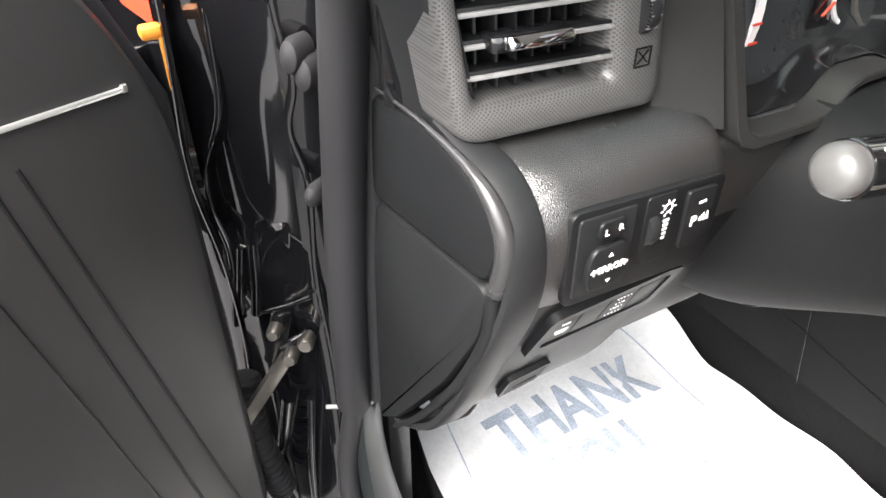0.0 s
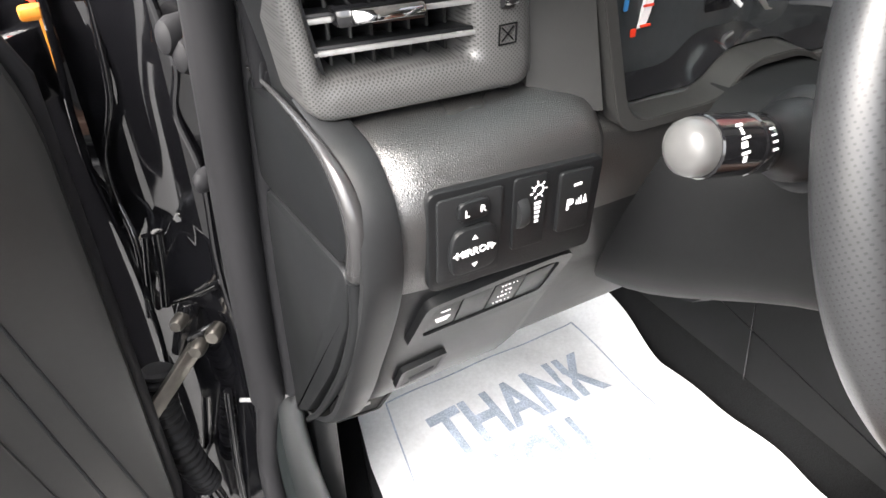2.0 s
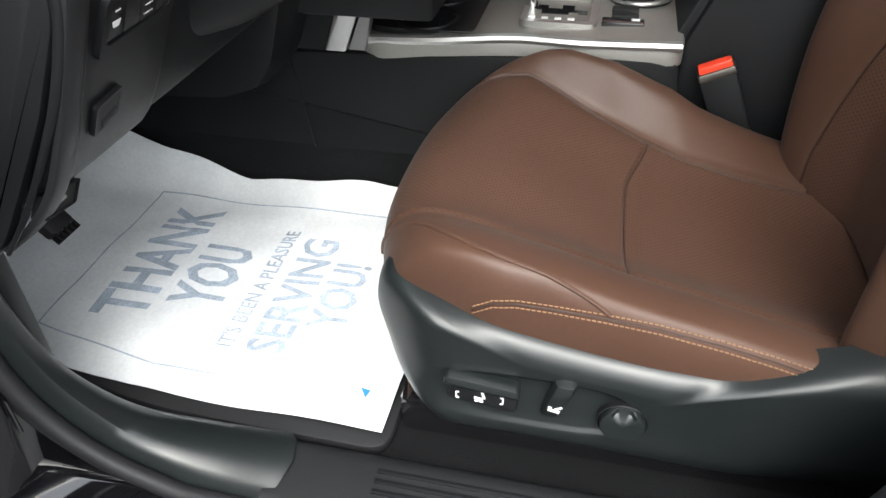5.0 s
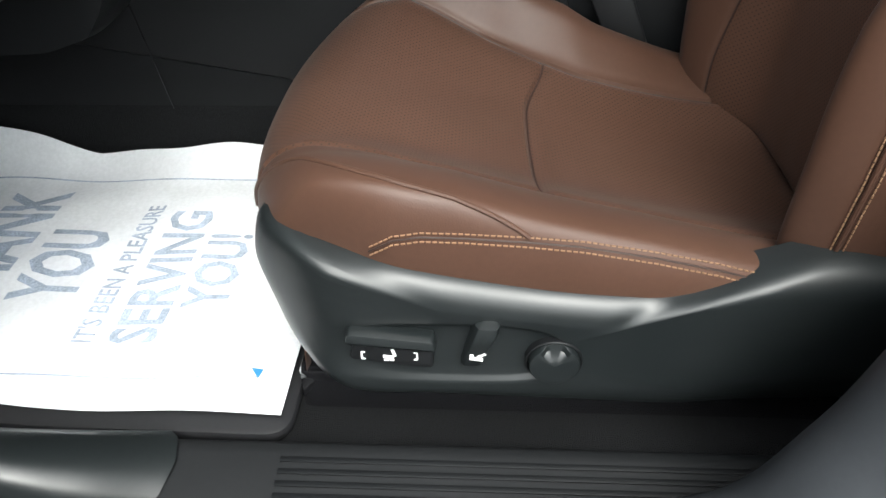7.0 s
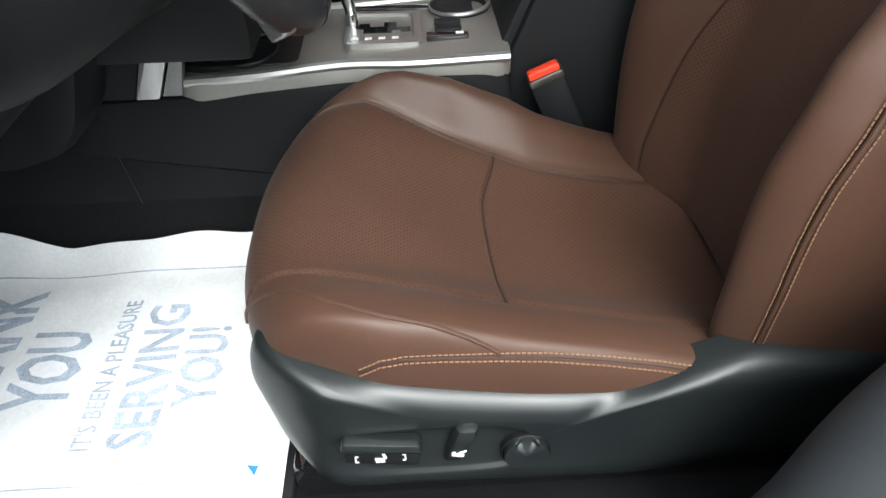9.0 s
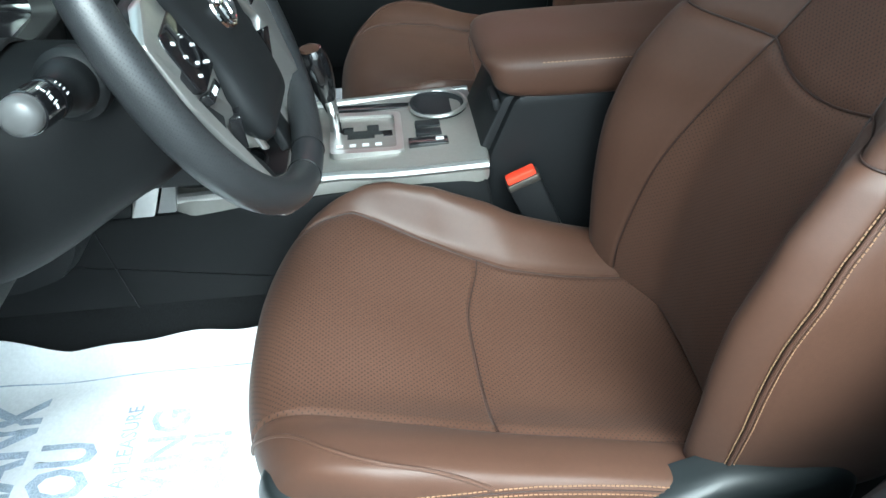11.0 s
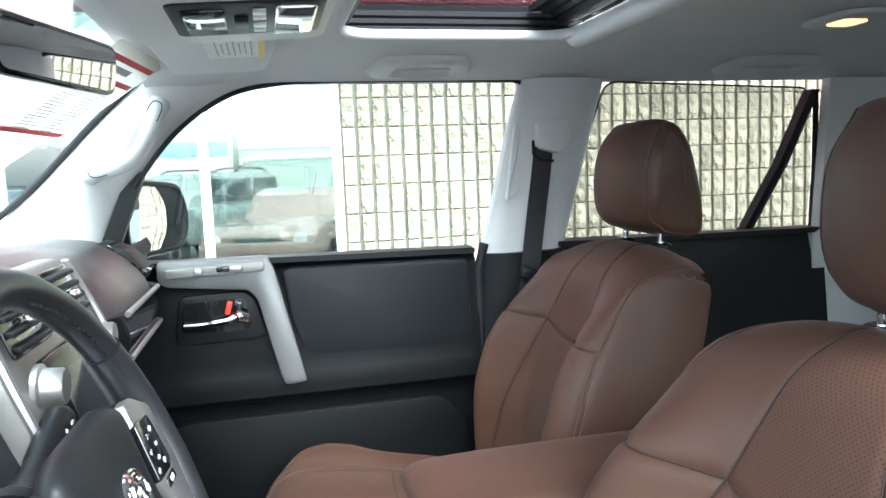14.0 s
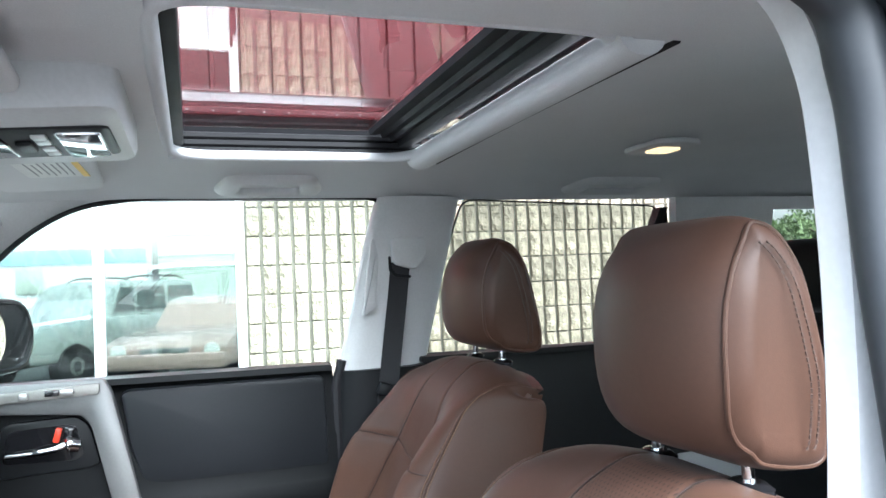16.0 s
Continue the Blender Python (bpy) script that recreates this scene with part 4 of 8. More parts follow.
warn = thing("warning_label", (-0.80, 0.40, 0.86), "small yellow and white warning label on the door pillar", "label")
bm = B()
W_ = Matrix.Translation((-0.8075, 0.400, 0.852)) @ V((-0.97, 0.22, 0.06)).to_track_quat("Z", "Y").to_matrix().to_4x4()
box(bm, (0, 0, 0), (0.030, 0.044, 0.0008))
bmesh.ops.transform(bm, matrix=W_, verts=bm.verts)
part("sheet", bm, card, warn)
bm = B()
box(bm, (0, 0.012, 0.0007), (0.028, 0.018, 0.0006))
bmesh.ops.transform(bm, matrix=W_, verts=bm.verts)
yl = part("band", bm, yellow_ink, warn, "yellow band")
bm = B()
loft(bm, [[W_ @ V(p) for p in ((-0.006, 0.007, h), (0.006, 0.007, h), (0.0, 0.018, h))] for h in (0.0010, 0.0016)])
part("symbol", bm, piano, yl)

# ---- seats ----
CUSH = [(0.0, 0.33, 0.800), (0.10, 0.42, 0.808), (0.28, 0.52, 0.826), (0.45, 0.62, 0.848), (0.60, 0.71, 0.870), (0.72, 0.785, 0.888), (0.80, 0.835, 0.892), (0.86, 0.868, 0.878), (0.91, 0.888, 0.850), (0.96, 0.892, 0.81), (1.0, 0.885, 0.76)]
CROSS = [(0.0, 0.0, 0.0, 0.0), (0.4, 0.10, 0.02, 0.0), (0.55, 0.138, 0.08, 0.0), (0.62, 0.156, 0.24, 0.0), (0.70, 0.178, 0.66, 0.0), (0.77, 0.197, 0.94, 0.0), (0.82, 0.211, 1.0, 0.0), (0.87, 0.225, 0.95, 0.0), (0.92, 0.239, 0.72, -0.003), (0.96, 0.247, 0.38, -0.02), (1.0, 0.250, 0.0, -0.065)]
CREST = [(0.33, 0.018), (0.40, 0.024), (0.46, 0.034), (0.527, 0.046), (0.57, 0.062), (0.65, 0.073), (0.725, 0.067), (0.765, 0.054), (0.80, 0.038), (0.84, 0.020), (0.88, 0.010)]
CROSS_OUT = [(0.0, 0.0, 0.0, 0.0), (0.4, 0.10, 0.06, 0.0), (0.55, 0.138, 0.26, 0.0), (0.62, 0.156, 0.42, 0.0), (0.665, 0.169, 0.55, 0.0), (0.72, 0.183, 0.74, 0.0), (0.77, 0.197, 0.88, 0.0), (0.82, 0.211, 0.96, 0.0), (0.87, 0.225, 1.0, 0.0), (0.92, 0.238, 0.97, -0.001), (0.96, 0.246, 0.78, -0.006), (0.985, 0.2495, 0.45, -0.02), (1.0, 0.2505, 0.0, -0.065)]
BACK = [(0.0, 0.340, 0.79), (0.12, 0.338, 0.86), (0.30, 0.324, 1.0), (0.48, 0.291, 1.12), (0.60, 0.266, 1.195), (0.75, 0.228, 1.29), (0.86, 0.185, 1.340), (0.94, 0.145, 1.363), (1.0, 0.09, 1.356)]
BCROSS = [(0.0, 0.0, 0.0), (0.30, 0.068, 0.004), (0.42, 0.098, 0.016), (0.54, 0.130, 0.046), (0.66, 0.165, 0.080), (0.77, 0.198, 0.095), (0.86, 0.224, 0.084), (0.93, 0.240, 0.052), (0.97, 0.244, 0.0), (1.0, 0.244, -0.06)]
BWIDE = [(0.0, 0.94), (0.2, 1.0), (0.42, 1.0), (0.50, 0.97), (0.60, 0.91), (0.72, 0.85), (0.86, 0.815), (0.94, 0.785), (1.0, 0.72)]
BOL = [(0.0, 0.75), (0.35, 1.0), (0.48, 0.97), (0.56, 0.82), (0.63, 0.58), (0.70, 0.32), (0.78, 0.12), (0.88, 0.03), (1.0, 0.0)]
CREST_OUT = [(0.33, 0.024), (0.44, 0.031), (0.48, 0.034), (0.53, 0.037), (0.62, 0.037), (0.70, 0.042), (0.765, 0.036), (0.80, 0.030), (0.84, 0.022), (0.88, 0.010)]
SEAM_OUT = [(0.0, 0.70), (0.25, 0.68), (0.45, 0.665), (0.60, 0.65), (0.70, 0.62), (0.80, 0.585), (0.88, 0.555), (1.0, 0.55)]
SEAM_IN = [(0.0, 0.53), (0.22, 0.53), (0.34, 0.545), (0.42, 0.61), (0.52, 0.69), (0.64, 0.765), (0.72, 0.805), (0.82, 0.80), (1.0, 0.72)]
RISE_IN = [(0.33, 0.005), (0.55, 0.008), (0.60, 0.007), (0.66, 0.011), (0.73, 0.022), (0.78, 0.027), (0.84, 0.015), (0.89, 0.008)]
SWELL = [(0.0, 0.0), (0.10, 0.10), (0.28, 0.52), (0.44, 0.88), (0.58, 1.0), (0.70, 0.95), (0.82, 0.72), (0.92, 0.38), (1.0, 0.0)]
BSEAM = [(0.0, 0.62), (0.12, 0.60), (0.30, 0.52), (0.48, 0.43), (0.58, 0.385), (0.75, 0.34), (1.0, 0.30)]


def fine_table(tab, n=8):
    pts = smooth_path([V(r) for r in tab], n)
    return [tuple(p) for p in pts]


CUSHF, CROSSF, OUTF, BACKF, BCROSSF, SWELLF = map(fine_table, (CUSH, CROSS, CROSS_OUT, BACK, BCROSS, SWELL))


def above(f, u, v, lift, flip=1):
    """A place just over the surface f."""
    e = 1e-3
    n = (f(u + e, v) - f(u - e, v)).cross(f(u, v + e) - f(u, v - e))
    return f(u, v) + n.normalized() * lift * flip


def seat(cx, dy, dz, outer, name, label, switches, lean_back):
    base = V((cx, 0.6 + dy, FLOOR))
    st = thing(name, base, label, "car seat", "front seats")
    O = V((cx, dy, dz))

    def S(w, v):
        p = lerp(CUSHF, v)
        c = lerp(OUTF if w * outer > 0 else CROSSF, min(1.0, abs(w)))
        k = 1 - 0.14 * ease((v - 0.66) / 0.34) * abs(w) ** 1.5
        high = lerp(CREST_OUT if w * outer > 0 else CREST, p[0])
        lift_ = c[1] * high
        if w * outer <= 0:
            ws, rs = lerp(SEAM_IN, v), lerp(RISE_IN, p[0])
            q = (abs(w) - ws) / (1 - ws)
            top_ = max(high, rs)
            lift_ = rs * (abs(w) / ws) ** 2.5 if q < 0 else (rs + (top_ - rs) * lerp(SWELLF, q) if q < 0.58 else top_ * lerp(SWELLF, q))
        arch = -0.014 * (1 - min(1, abs(w) / 0.6) ** 2) * ease((0.75 - v) / 0.4)
        return O + V((math.copysign(c[0], w) * k, p[0] + (0.014 - 0.060 * abs(w) ** 2.5) * ease((v - 0.5) / 0.4), p[1] + lift_ + c[2] + arch))

    side_w = lambda u, v: outer * lerp(SEAM_OUT, v) * u if u > 0 else outer * lerp(SEAM_IN, v) * u
    T = lambda u, v: S(side_w(u * outer, v), v)
    arc = lambda u: 0.452 - 0.034 * ease((-u * outer - 0.25) / 0.75) - 0.008 * u * u
    part("seat_insert", patch(T, -1, 1, arc, 1.0, 44, 60, tuck=0.005, seam=0.006), perf, st, "perforated brown leather")
    part("seat_insert", patch(T, -1, 1, 0.0, arc, 44, 30, tuck=0.005, seam=0.006), perf, st, "perforated brown leather")
    for s_ in (-1, 1):
        tab = SEAM_OUT if s_ == outer else SEAM_IN
        Z = lambda u, v: S(s_ * (lerp(tab, v) + (1 - lerp(tab, v)) * (u if s_ > 0 else 1 - u)), v)
        part("bolster", patch(Z, 0, 1, 0.0, 1.0, 36, 60, tuck=0.005, seam=0.006), leather, st)
        bm = B()
        tube(bm, [above(S, s_ * lerp(tab, v), v, -0.0046) for v in span(0.03, 0.97, 70)], 0.0011, 6)
        part("seam", bm, leather_dark, st)
    bm = B()
    tube(bm, [above(T, u, arc(u), -0.0040) for u in span(-1, 1, 40)], 0.0012, 6)
    part("seam", bm, leather_dark, st)
    # stitched seam along the outer face
    LINE = [(0.36, 0.818), (0.452, 0.836), (0.478, 0.843), (0.53, 0.855), (0.59, 0.866), (0.64, 0.872), (0.69, 0.876), (0.727, 0.877), (0.751, 0.873), (0.771, 0.861), (0.80, 0.842)]

    def at_height(v, up):
        y = S(outer * 0.9, v).y - dy
        goal = lerp(LINE, y) + up + dz
        a, b = 0.885, 1.0
        for _ in range(18):
            m = (a + b) / 2
            if S(outer * m, v).z > goal:
                a = m
            else:
                b = m
        return outer * a

    for up in (-0.0042, 0.0042):
        bm = B()
        stitches(bm, [above(S, at_height(v, up), v, 0.0007) for v in span(0.06, 0.735, 90)], 0.0052, 0.0036, 0.00055)
        part("stitching", bm, thread, st, "tan stitching")
    bm = B()
    tube(bm, [above(S, at_height(v, 0), v, 0.0003) for v in span(0.05, 0.735, 80)], 0.0009, 6)
    part("seam", bm, leather_dark, st)
    bm = B()
    pip = smooth_path([(0.57, 0.945), (0.62, 0.90), (0.70, 0.835), (0.83, 0.765), (0.890, 0.69), (0.915, 0.60), (0.932, 0.535), (0.948, 0.497), (abs(at_height(0.475, 0.004)), 0.475)], 10)
    tube(bm, [above(S, outer * p[0], p[1], 0.0006) for p in [V((a[0], a[1], 0)) for a in pip]], 0.0024, 8)
    part("piping", bm, leather, st)
    bm = B()
    stitches(bm, [above(S, -outer * 0.93, v, 0.0008) for v in span(0.02, 0.42, 60)])
    part("stitching", bm, thread, st, "tan stitching")
    # cushion core
    bm = B()
    box(bm, O + V((0, 0.60, 0.735)), (0.42, 0.44, 0.06), 0.02)
    part("cushion_core", bm, seat_plastic, st)

    sink = lambda w, v: (0.019 if switches else 0.012) * ease((v - 0.74) / 0.26) * (1 - abs(w) ** 3)

    def K(w, v):
        p = lerp(BACKF, v)
        c = lerp(BCROSSF, min(1.0, abs(w)))
        if w * outer > 0 and abs(w) < 0.9:
            c = V((c[0], lerp(BCROSSF, max(0.0, abs(w) - 0.10 * min(1.0, abs(w) / 0.3) * ease((0.9 - abs(w)) / 0.25)))[1]))
        k = lerp(BWIDE, v)
        bol = lerp(BOL, v)
        fwd = c[1] * (bol if c[1] > 0 else 1.0 - 0.75 * ease((v - 0.7) / 0.3))
        dip = -0.042 * abs(w) ** 3.5 * ease((v - 0.72) / 0.28)
        dip -= sink(w, v) / 1.3
        return O + V((math.copysign(c[0], w) * k, p[0] + fwd - lean_back * ease((v - 0.40) / 0.6), p[1] + dip * 1.3 + 0.25 * fwd * ease((v - 0.3) / 0.5)))

    def shell_corner(s, v):
        p = lerp(BACKF, v)
        th = 0.125 - 0.105 * ease((v - 0.72) / 0.28)
        f = p[0] - 0.05 + 0.03 * ease((v - 0.6) / 0.4) - lean_back * ease((v - 0.40) / 0.6)
        a = K(s * 0.925, v)
        e = ease((v - 0.80) / 0.20)
        y = O.y + f - th * 0.85 - 0.006
        return V((a.x - s * (0.004 + 0.012 * e), y + (a.y - y) * 0.50 * e, a.z - 0.010 - 0.012 * v - 0.010 * e))

    seam_w = lambda s, v: lerp(BSEAM, v) + (0.10 * ease((0.9 - v) / 0.3) if s * outer > 0 else 0.0)
    inner = lambda u, v: K(u * seam_w(u, v), v)
    mid = lambda u: 0.585 - 0.035 * (1 - u * u)
    part("backrest_insert", patch(inner, -1, 1, 0.0, mid, 24, 40, tuck=0.0035, seam=0.005, flip=-1), perf_back, st, "perforated brown leather")
    part("backrest_insert", patch(inner, -1, 1, mid, 1.0, 24, 30, tuck=0.003, seam=0.005, flip=-1), perf_back, st, "perforated brown leather")
    for s in (-1, 1):
        wing = lambda u, v: K(s * (seam_w(s, v) + (0.925 - seam_w(s, v)) * (u if s > 0 else 1 - u)), v)

        def flank(u, v):
            """The rounded side between the front seam and the back of the shell."""
            a, b = K(s * 0.925, v), shell_corner(s, v)
            d = a.y - b.y
            q = u if s > 0 else 1 - u
            c1, c2 = a + V((s * (0.016 - 0.010 * ease((v - 0.8) / 0.2)), -0.30 * d, 0)), b + V((s * (0.016 - 0.006 * ease((v - 0.8) / 0.2)), 0.30 * d, 0))
            return a * (1 - q) ** 3 + c1 * 3 * q * (1 - q) ** 2 + c2 * 3 * q * q * (1 - q) + b * q ** 3

        part("backrest_bolster", patch(wing, 0, 1, 0.0, 0.585, 32, 44, tuck=0.0035, flip=-1), leather, st)
        part("backrest_bolster", patch(wing, 0, 1, 0.585, 1.0, 32, 30, tuck=0.0035, flip=-1), leather, st)
        part("side_panel", patch(flank, 0, 1, 0.0, 1.0, 24, 70, tuck=0.002, seam=0.006, flip=-1), leather, st)
        near = 0.026 if s > 0 else 0.974
        for row in ([above(K, s * 0.918, v, 0.0006, -1) for v in span(0.04, 0.95, 140)], [above(flank, near, v, 0.0006, -1) for v in span(0.04, 0.95, 140)]):
            bm = B()
            stitches(bm, row, 0.0052, 0.0036, 0.00055)
            part("stitching", bm, thread, st, "tan stitching")
        bm = B()
        tube(bm, [above(K, s * 0.925, v, 0.0006, -1) for v in span(0.03, 0.96, 90)], 0.0022, 8)
        part("piping", bm, leather, st)
    for row in ([above(inner, u, mid(u), -0.0018, -1) for u in span(-1, 1, 40)], [above(inner, -1, v, -0.0018, -1) for v in span(0.02, 0.97, 60)], [above(inner, 1, v, -0.0018, -1) for v in span(0.02, 0.97, 60)],
                [above(K, -(seam_w(-1, 0.585) + (0.915 - seam_w(-1, 0.585)) * t_), 0.585, -0.0018, -1) for t_ in span(0, 1, 20)], [above(K, seam_w(1, 0.585) + (0.915 - seam_w(1, 0.585)) * t_, 0.585, -0.0018, -1) for t_ in span(0, 1, 20)]):
        bm = B()
        tube(bm, row, 0.0012, 6)
        part("seam", bm, leather_dark, st)
    # back shell
    bm = B()
    rings = []
    for v in span(0, 1, 20):
        p = lerp(BACKF, v)
        k = lerp(BWIDE, v) * 0.236 * (1 - 0.16 * ease((v - 0.82) / 0.18))
        th = 0.125 - 0.105 * ease((v - 0.72) / 0.28)
        f = p[0] - 0.05 + 0.03 * ease((v - 0.6) / 0.4) - lean_back * ease((v - 0.40) / 0.6)
        rings.append([O + V((x * k * (0.91 + 0.06 * ease((v - 0.85) / 0.15)), f - th * (0.85 + 0.15 * math.sqrt(max(0, 1 - x * x))), p[1] - sink(x, v) - 0.022 * v - 0.035 * abs(x) ** 3.5 * ease((v - 0.6) / 0.4))) for x in span(-1, 1, 12)] + [O + V((x * k * 0.86, f, p[1] - sink(x, v) - 0.014 - 0.056 * abs(x) ** 3.5 * ease((v - 0.72) / 0.28))) for x in span(1, -1, 8)])
    loft(bm, rings)
    part("back_shell", bm, leather, st, "brown leather seat back")
    # headrest
    prof = [(0.135, 1.380), (0.168, 1.391), (0.186, 1.42), (0.189, 1.475), (0.181, 1.528), (0.160, 1.568), (0.125, 1.592), (0.090, 1.587), (0.066, 1.555), (0.050, 1.50), (0.037, 1.44), (0.026, 1.384), (0.032, 1.366), (0.060, 1.364), (0.10, 1.370)]
    prof = [(a, b if b > 1.47 else 1.47 - (1.47 - b) * (1.18 if switches else 1.02)) for a, b in prof]
    loop = [p[:] for p in smooth_path([V((a, b, 0)) for a, b in prof], 4, True)]
    c = V((0.112, 1.47))
    HO = O - V((0, lean_back, 0))
    qs = [math.sin(math.pi / 2 * t) for t in span(-1, 1, 34)]

    def head_ring(q):
        e = max(0.0, 1 - abs(q) ** 7) ** 0.5
        ring = []
        for a in loop:
            d = V((a[0] - 0.112, a[1] - c.y)) * (0.72 + 0.28 * e)
            front = ease((d.x + 0.01) / 0.06)
            wide = 0.118 * (1 - 0.16 * ease((c.y - 0.02 - a[1]) / 0.12) - 0.05 * ease((a[1] - 1.53) / 0.06))
            ring.append(HO + V((q * wide, c.x + d.x - 0.034 * q * q * front, c.y + d.y)))
        return ring

    bm = B()
    loft(bm, [head_ring(q) for q in qs])
    hd = part("headrest", bm, leather, st, "brown leather headrest", 50)
    for s in (-1, 1):
        bm = B()
        tube(bm, head_ring(s * 0.90), 0.0026, 8, closed=True)
        part("piping", bm, leather, hd)
        side = head_ring(s * 0.985)
        n = len(side)
        back_edge = side[n * 7 // 15:n * 12 // 15]
        for fwd in (0.014, 0.023):
            bm = B()
            stitches(bm, [p + V((s * 0.0045, fwd, 0)) for p in back_edge], 0.0058, 0.0040, 0.0008)
            part("stitching", bm, thread_dark, hd, "tan stitching")
    for s in (-1, 1):
        bm = B()
        tube(bm, [HO + V((s * 0.070, 0.105, 1.295)), HO + V((s * 0.070, 0.105, 1.375))], 0.0065, 12)
        post = part("post", bm, chrome, st, "chrome headrest post")
        bm = B()
        revolve(bm, [(0.018, 0), (0.018, 0.004), (0.012, 0.009), (0.008, 0.009)], Matrix.Translation(HO + V((s * 0.070, 0.105, 1.334 if switches else 1.346))) @ Matrix.Diagonal((1.5, 1, 1, 1)), 20)
        part("collar", bm, piano, post)
    # side skirt
    bm = B()
    sk = [(0.868, 0.872), (0.885, 0.82), (0.862, 0.74), (0.835, 0.705), (0.80, 0.683), (0.30, 0.66), (0.235, 0.70), (0.215, 0.80), (0.25, 0.846), (0.31, 0.854), (0.37, 0.859), (0.408, 0.857), (0.450, 0.839), (0.510, 0.818), (0.60, 0.823), (0.68, 0.834), (0.78, 0.853), (0.83, 0.866)]
    n_loop = fillet(sk, 0.05, 6)
    mid_, dish_at = V((0.625, 0.757)), V((0.698, 0.757))

    def reach(q):
        """Where a ray from the middle of the cover meets its outline."""
        d, far_ = V((math.cos(q), math.sin(q))), 0.0
        for i in range(len(n_loop)):
            p, e = n_loop[i - 1], n_loop[i] - n_loop[i - 1]
            k = d.x * e.y - d.y * e.x
            if abs(k) > 1e-12:
                t_ = ((p.x - mid_.x) * e.y - (p.y - mid_.y) * e.x) / k
                r_ = ((p.x - mid_.x) * d.y - (p.y - mid_.y) * d.x) / k
                if t_ > far_ and -1e-6 <= r_ <= 1 + 1e-6:
                    far_ = t_
        return far_

    angles = span(0, 2 * math.pi * 255 / 256, 255)
    far_edge = [reach(q) for q in angles]
    rim_ = [mid_ + V((math.cos(q), math.sin(q))) * f for q, f in zip(angles, far_edge)]
    slant = []
    for i, q in enumerate(angles):
        t_ = (rim_[(i + 1) % len(rim_)] - rim_[i - 1]).normalized()
        slant.append(max(0.22, abs(t_.y * math.cos(q) - t_.x * math.sin(q))))
    slant = [sum(slant[(i + j) % len(slant)] for j in range(-4, 5)) / 9 for i in range(len(slant))]

    def dish_reach(q):
        """Where a ray from the middle of the cover leaves the shallow dish round the switches."""
        a, b = 0.0, 0.3
        for _ in range(24):
            m = (a + b) / 2
            p = mid_ + V((math.cos(q), math.sin(q))) * m - dish_at
            a, b = (m, b) if (abs(p.x) / 0.100) ** 3 + (abs(p.y) / 0.034) ** 3 < 1 else (a, m)
        return a

    dish = [dish_reach(q) for q in angles]
    rings = []
    for h, d, k in ((0.215, 0.002, 0), (0.238, 0.0, 0), (0.250, 0.003, 0), (0.258, 0.009, 0), (0.263, 0.017, 0), (0.265, 0.026, 0), (0.265, 0.2, -1), (0.2648, 0.4, -1), (0.2645, 0.6, -1), (0.2642, 0.8, -1), (0.264, 0.0, 1.12), (0.2628, 0.0, 1.04), (0.2600, 0.0, 0.95), (0.2588, 0.0, 0.86), (0.2585, 0.0, 0.4)):
        ring = []
        for q, f, w_, slope in zip(angles, far_edge, dish, slant):
            ray_ = V((math.cos(q), math.sin(q)))
            if k > 0:
                p = mid_ + ray_ * w_ * k
            elif k < 0:
                p = (mid_ + ray_ * (f - 0.026 / slope)).lerp(mid_ + ray_ * w_ * 1.12, d)
            else:
                p = mid_ + ray_ * (f - d / slope)
            ring.append(O + V((outer * ((h if switches or not k else 0.265) - 0.014 * ease((0.73 - p.y) / 0.07) - 0.05 * ease((p.x - 0.79) / 0.1) - 0.018 * ease((0.345 + (0.85 - p.y) - p.x) / 0.16)), p.x, p.y)))
        rings.append(ring)
    loft(bm, rings)
    skirt = part("side_skirt", bm, seat_plastic, st, "charcoal plastic side cover", 60)
    bm = B()
    box(bm, O + V((0, 0.55, 0.70)), (0.42, 0.52, 0.09), 0.02)
    part("frame", bm, carpet, st)
    for sx in (-0.19, 0.19):
        bm = B()
        box(bm, O + V((sx, 0.55, FLOOR + 0.02 - dz)), (0.05, 0.62, 0.07), 0.01)
        part("seat_rail", bm, piano, st)
    if switches:
        X = outer * 0.2575
        face_x = lambda out: cx + X + outer * out
        bm = B()
        prism(bm, [(0.714, 0.7435), (0.7125, 0.770), (0.784, 0.778), (0.789, 0.754)], "x", face_x(0), face_x(0.0125), 0.006, 3, 0.003)
        sw = part("slide_switch", bm, soft_black, skirt)
        bm = B()
        prism(bm, [(0.7105, 0.7695), (0.7125, 0.783), (0.788, 0.791), (0.7905, 0.7775)], "x", face_x(0), face_x(0.0185), 0.004, 3, 0.0035)
        part("switch_lip", bm, seat_plastic, sw)
        bm = B()
        for y, q in ((0.777, -1), (0.728, 1)):
            box(bm, (face_x(0.0128), y, 0.7605), (0.001, 0.0014, 0.009))
            for zz in (0.7563, 0.7647):
                box(bm, (face_x(0.0128), y + q * 0.0014, zz), (0.001, 0.003, 0.0012))
        box(bm, (face_x(0.0128), 0.7535, 0.7592), (0.001, 0.0095, 0.0032), m=rot(8, 0, 0))
        box(bm, (face_x(0.0128), 0.7485, 0.7645), (0.001, 0.0026, 0.009), m=rot(-15, 0, 0))
        box(bm, (face_x(0.0128), 0.7555, 0.7552), (0.001, 0.004, 0.0014))
        box(bm, (face_x(0.0128), 0.7505, 0.7552), (0.001, 0.004, 0.0014))
        part("symbol", bm, white_ink, sw)
        bm = B()
        rings = []
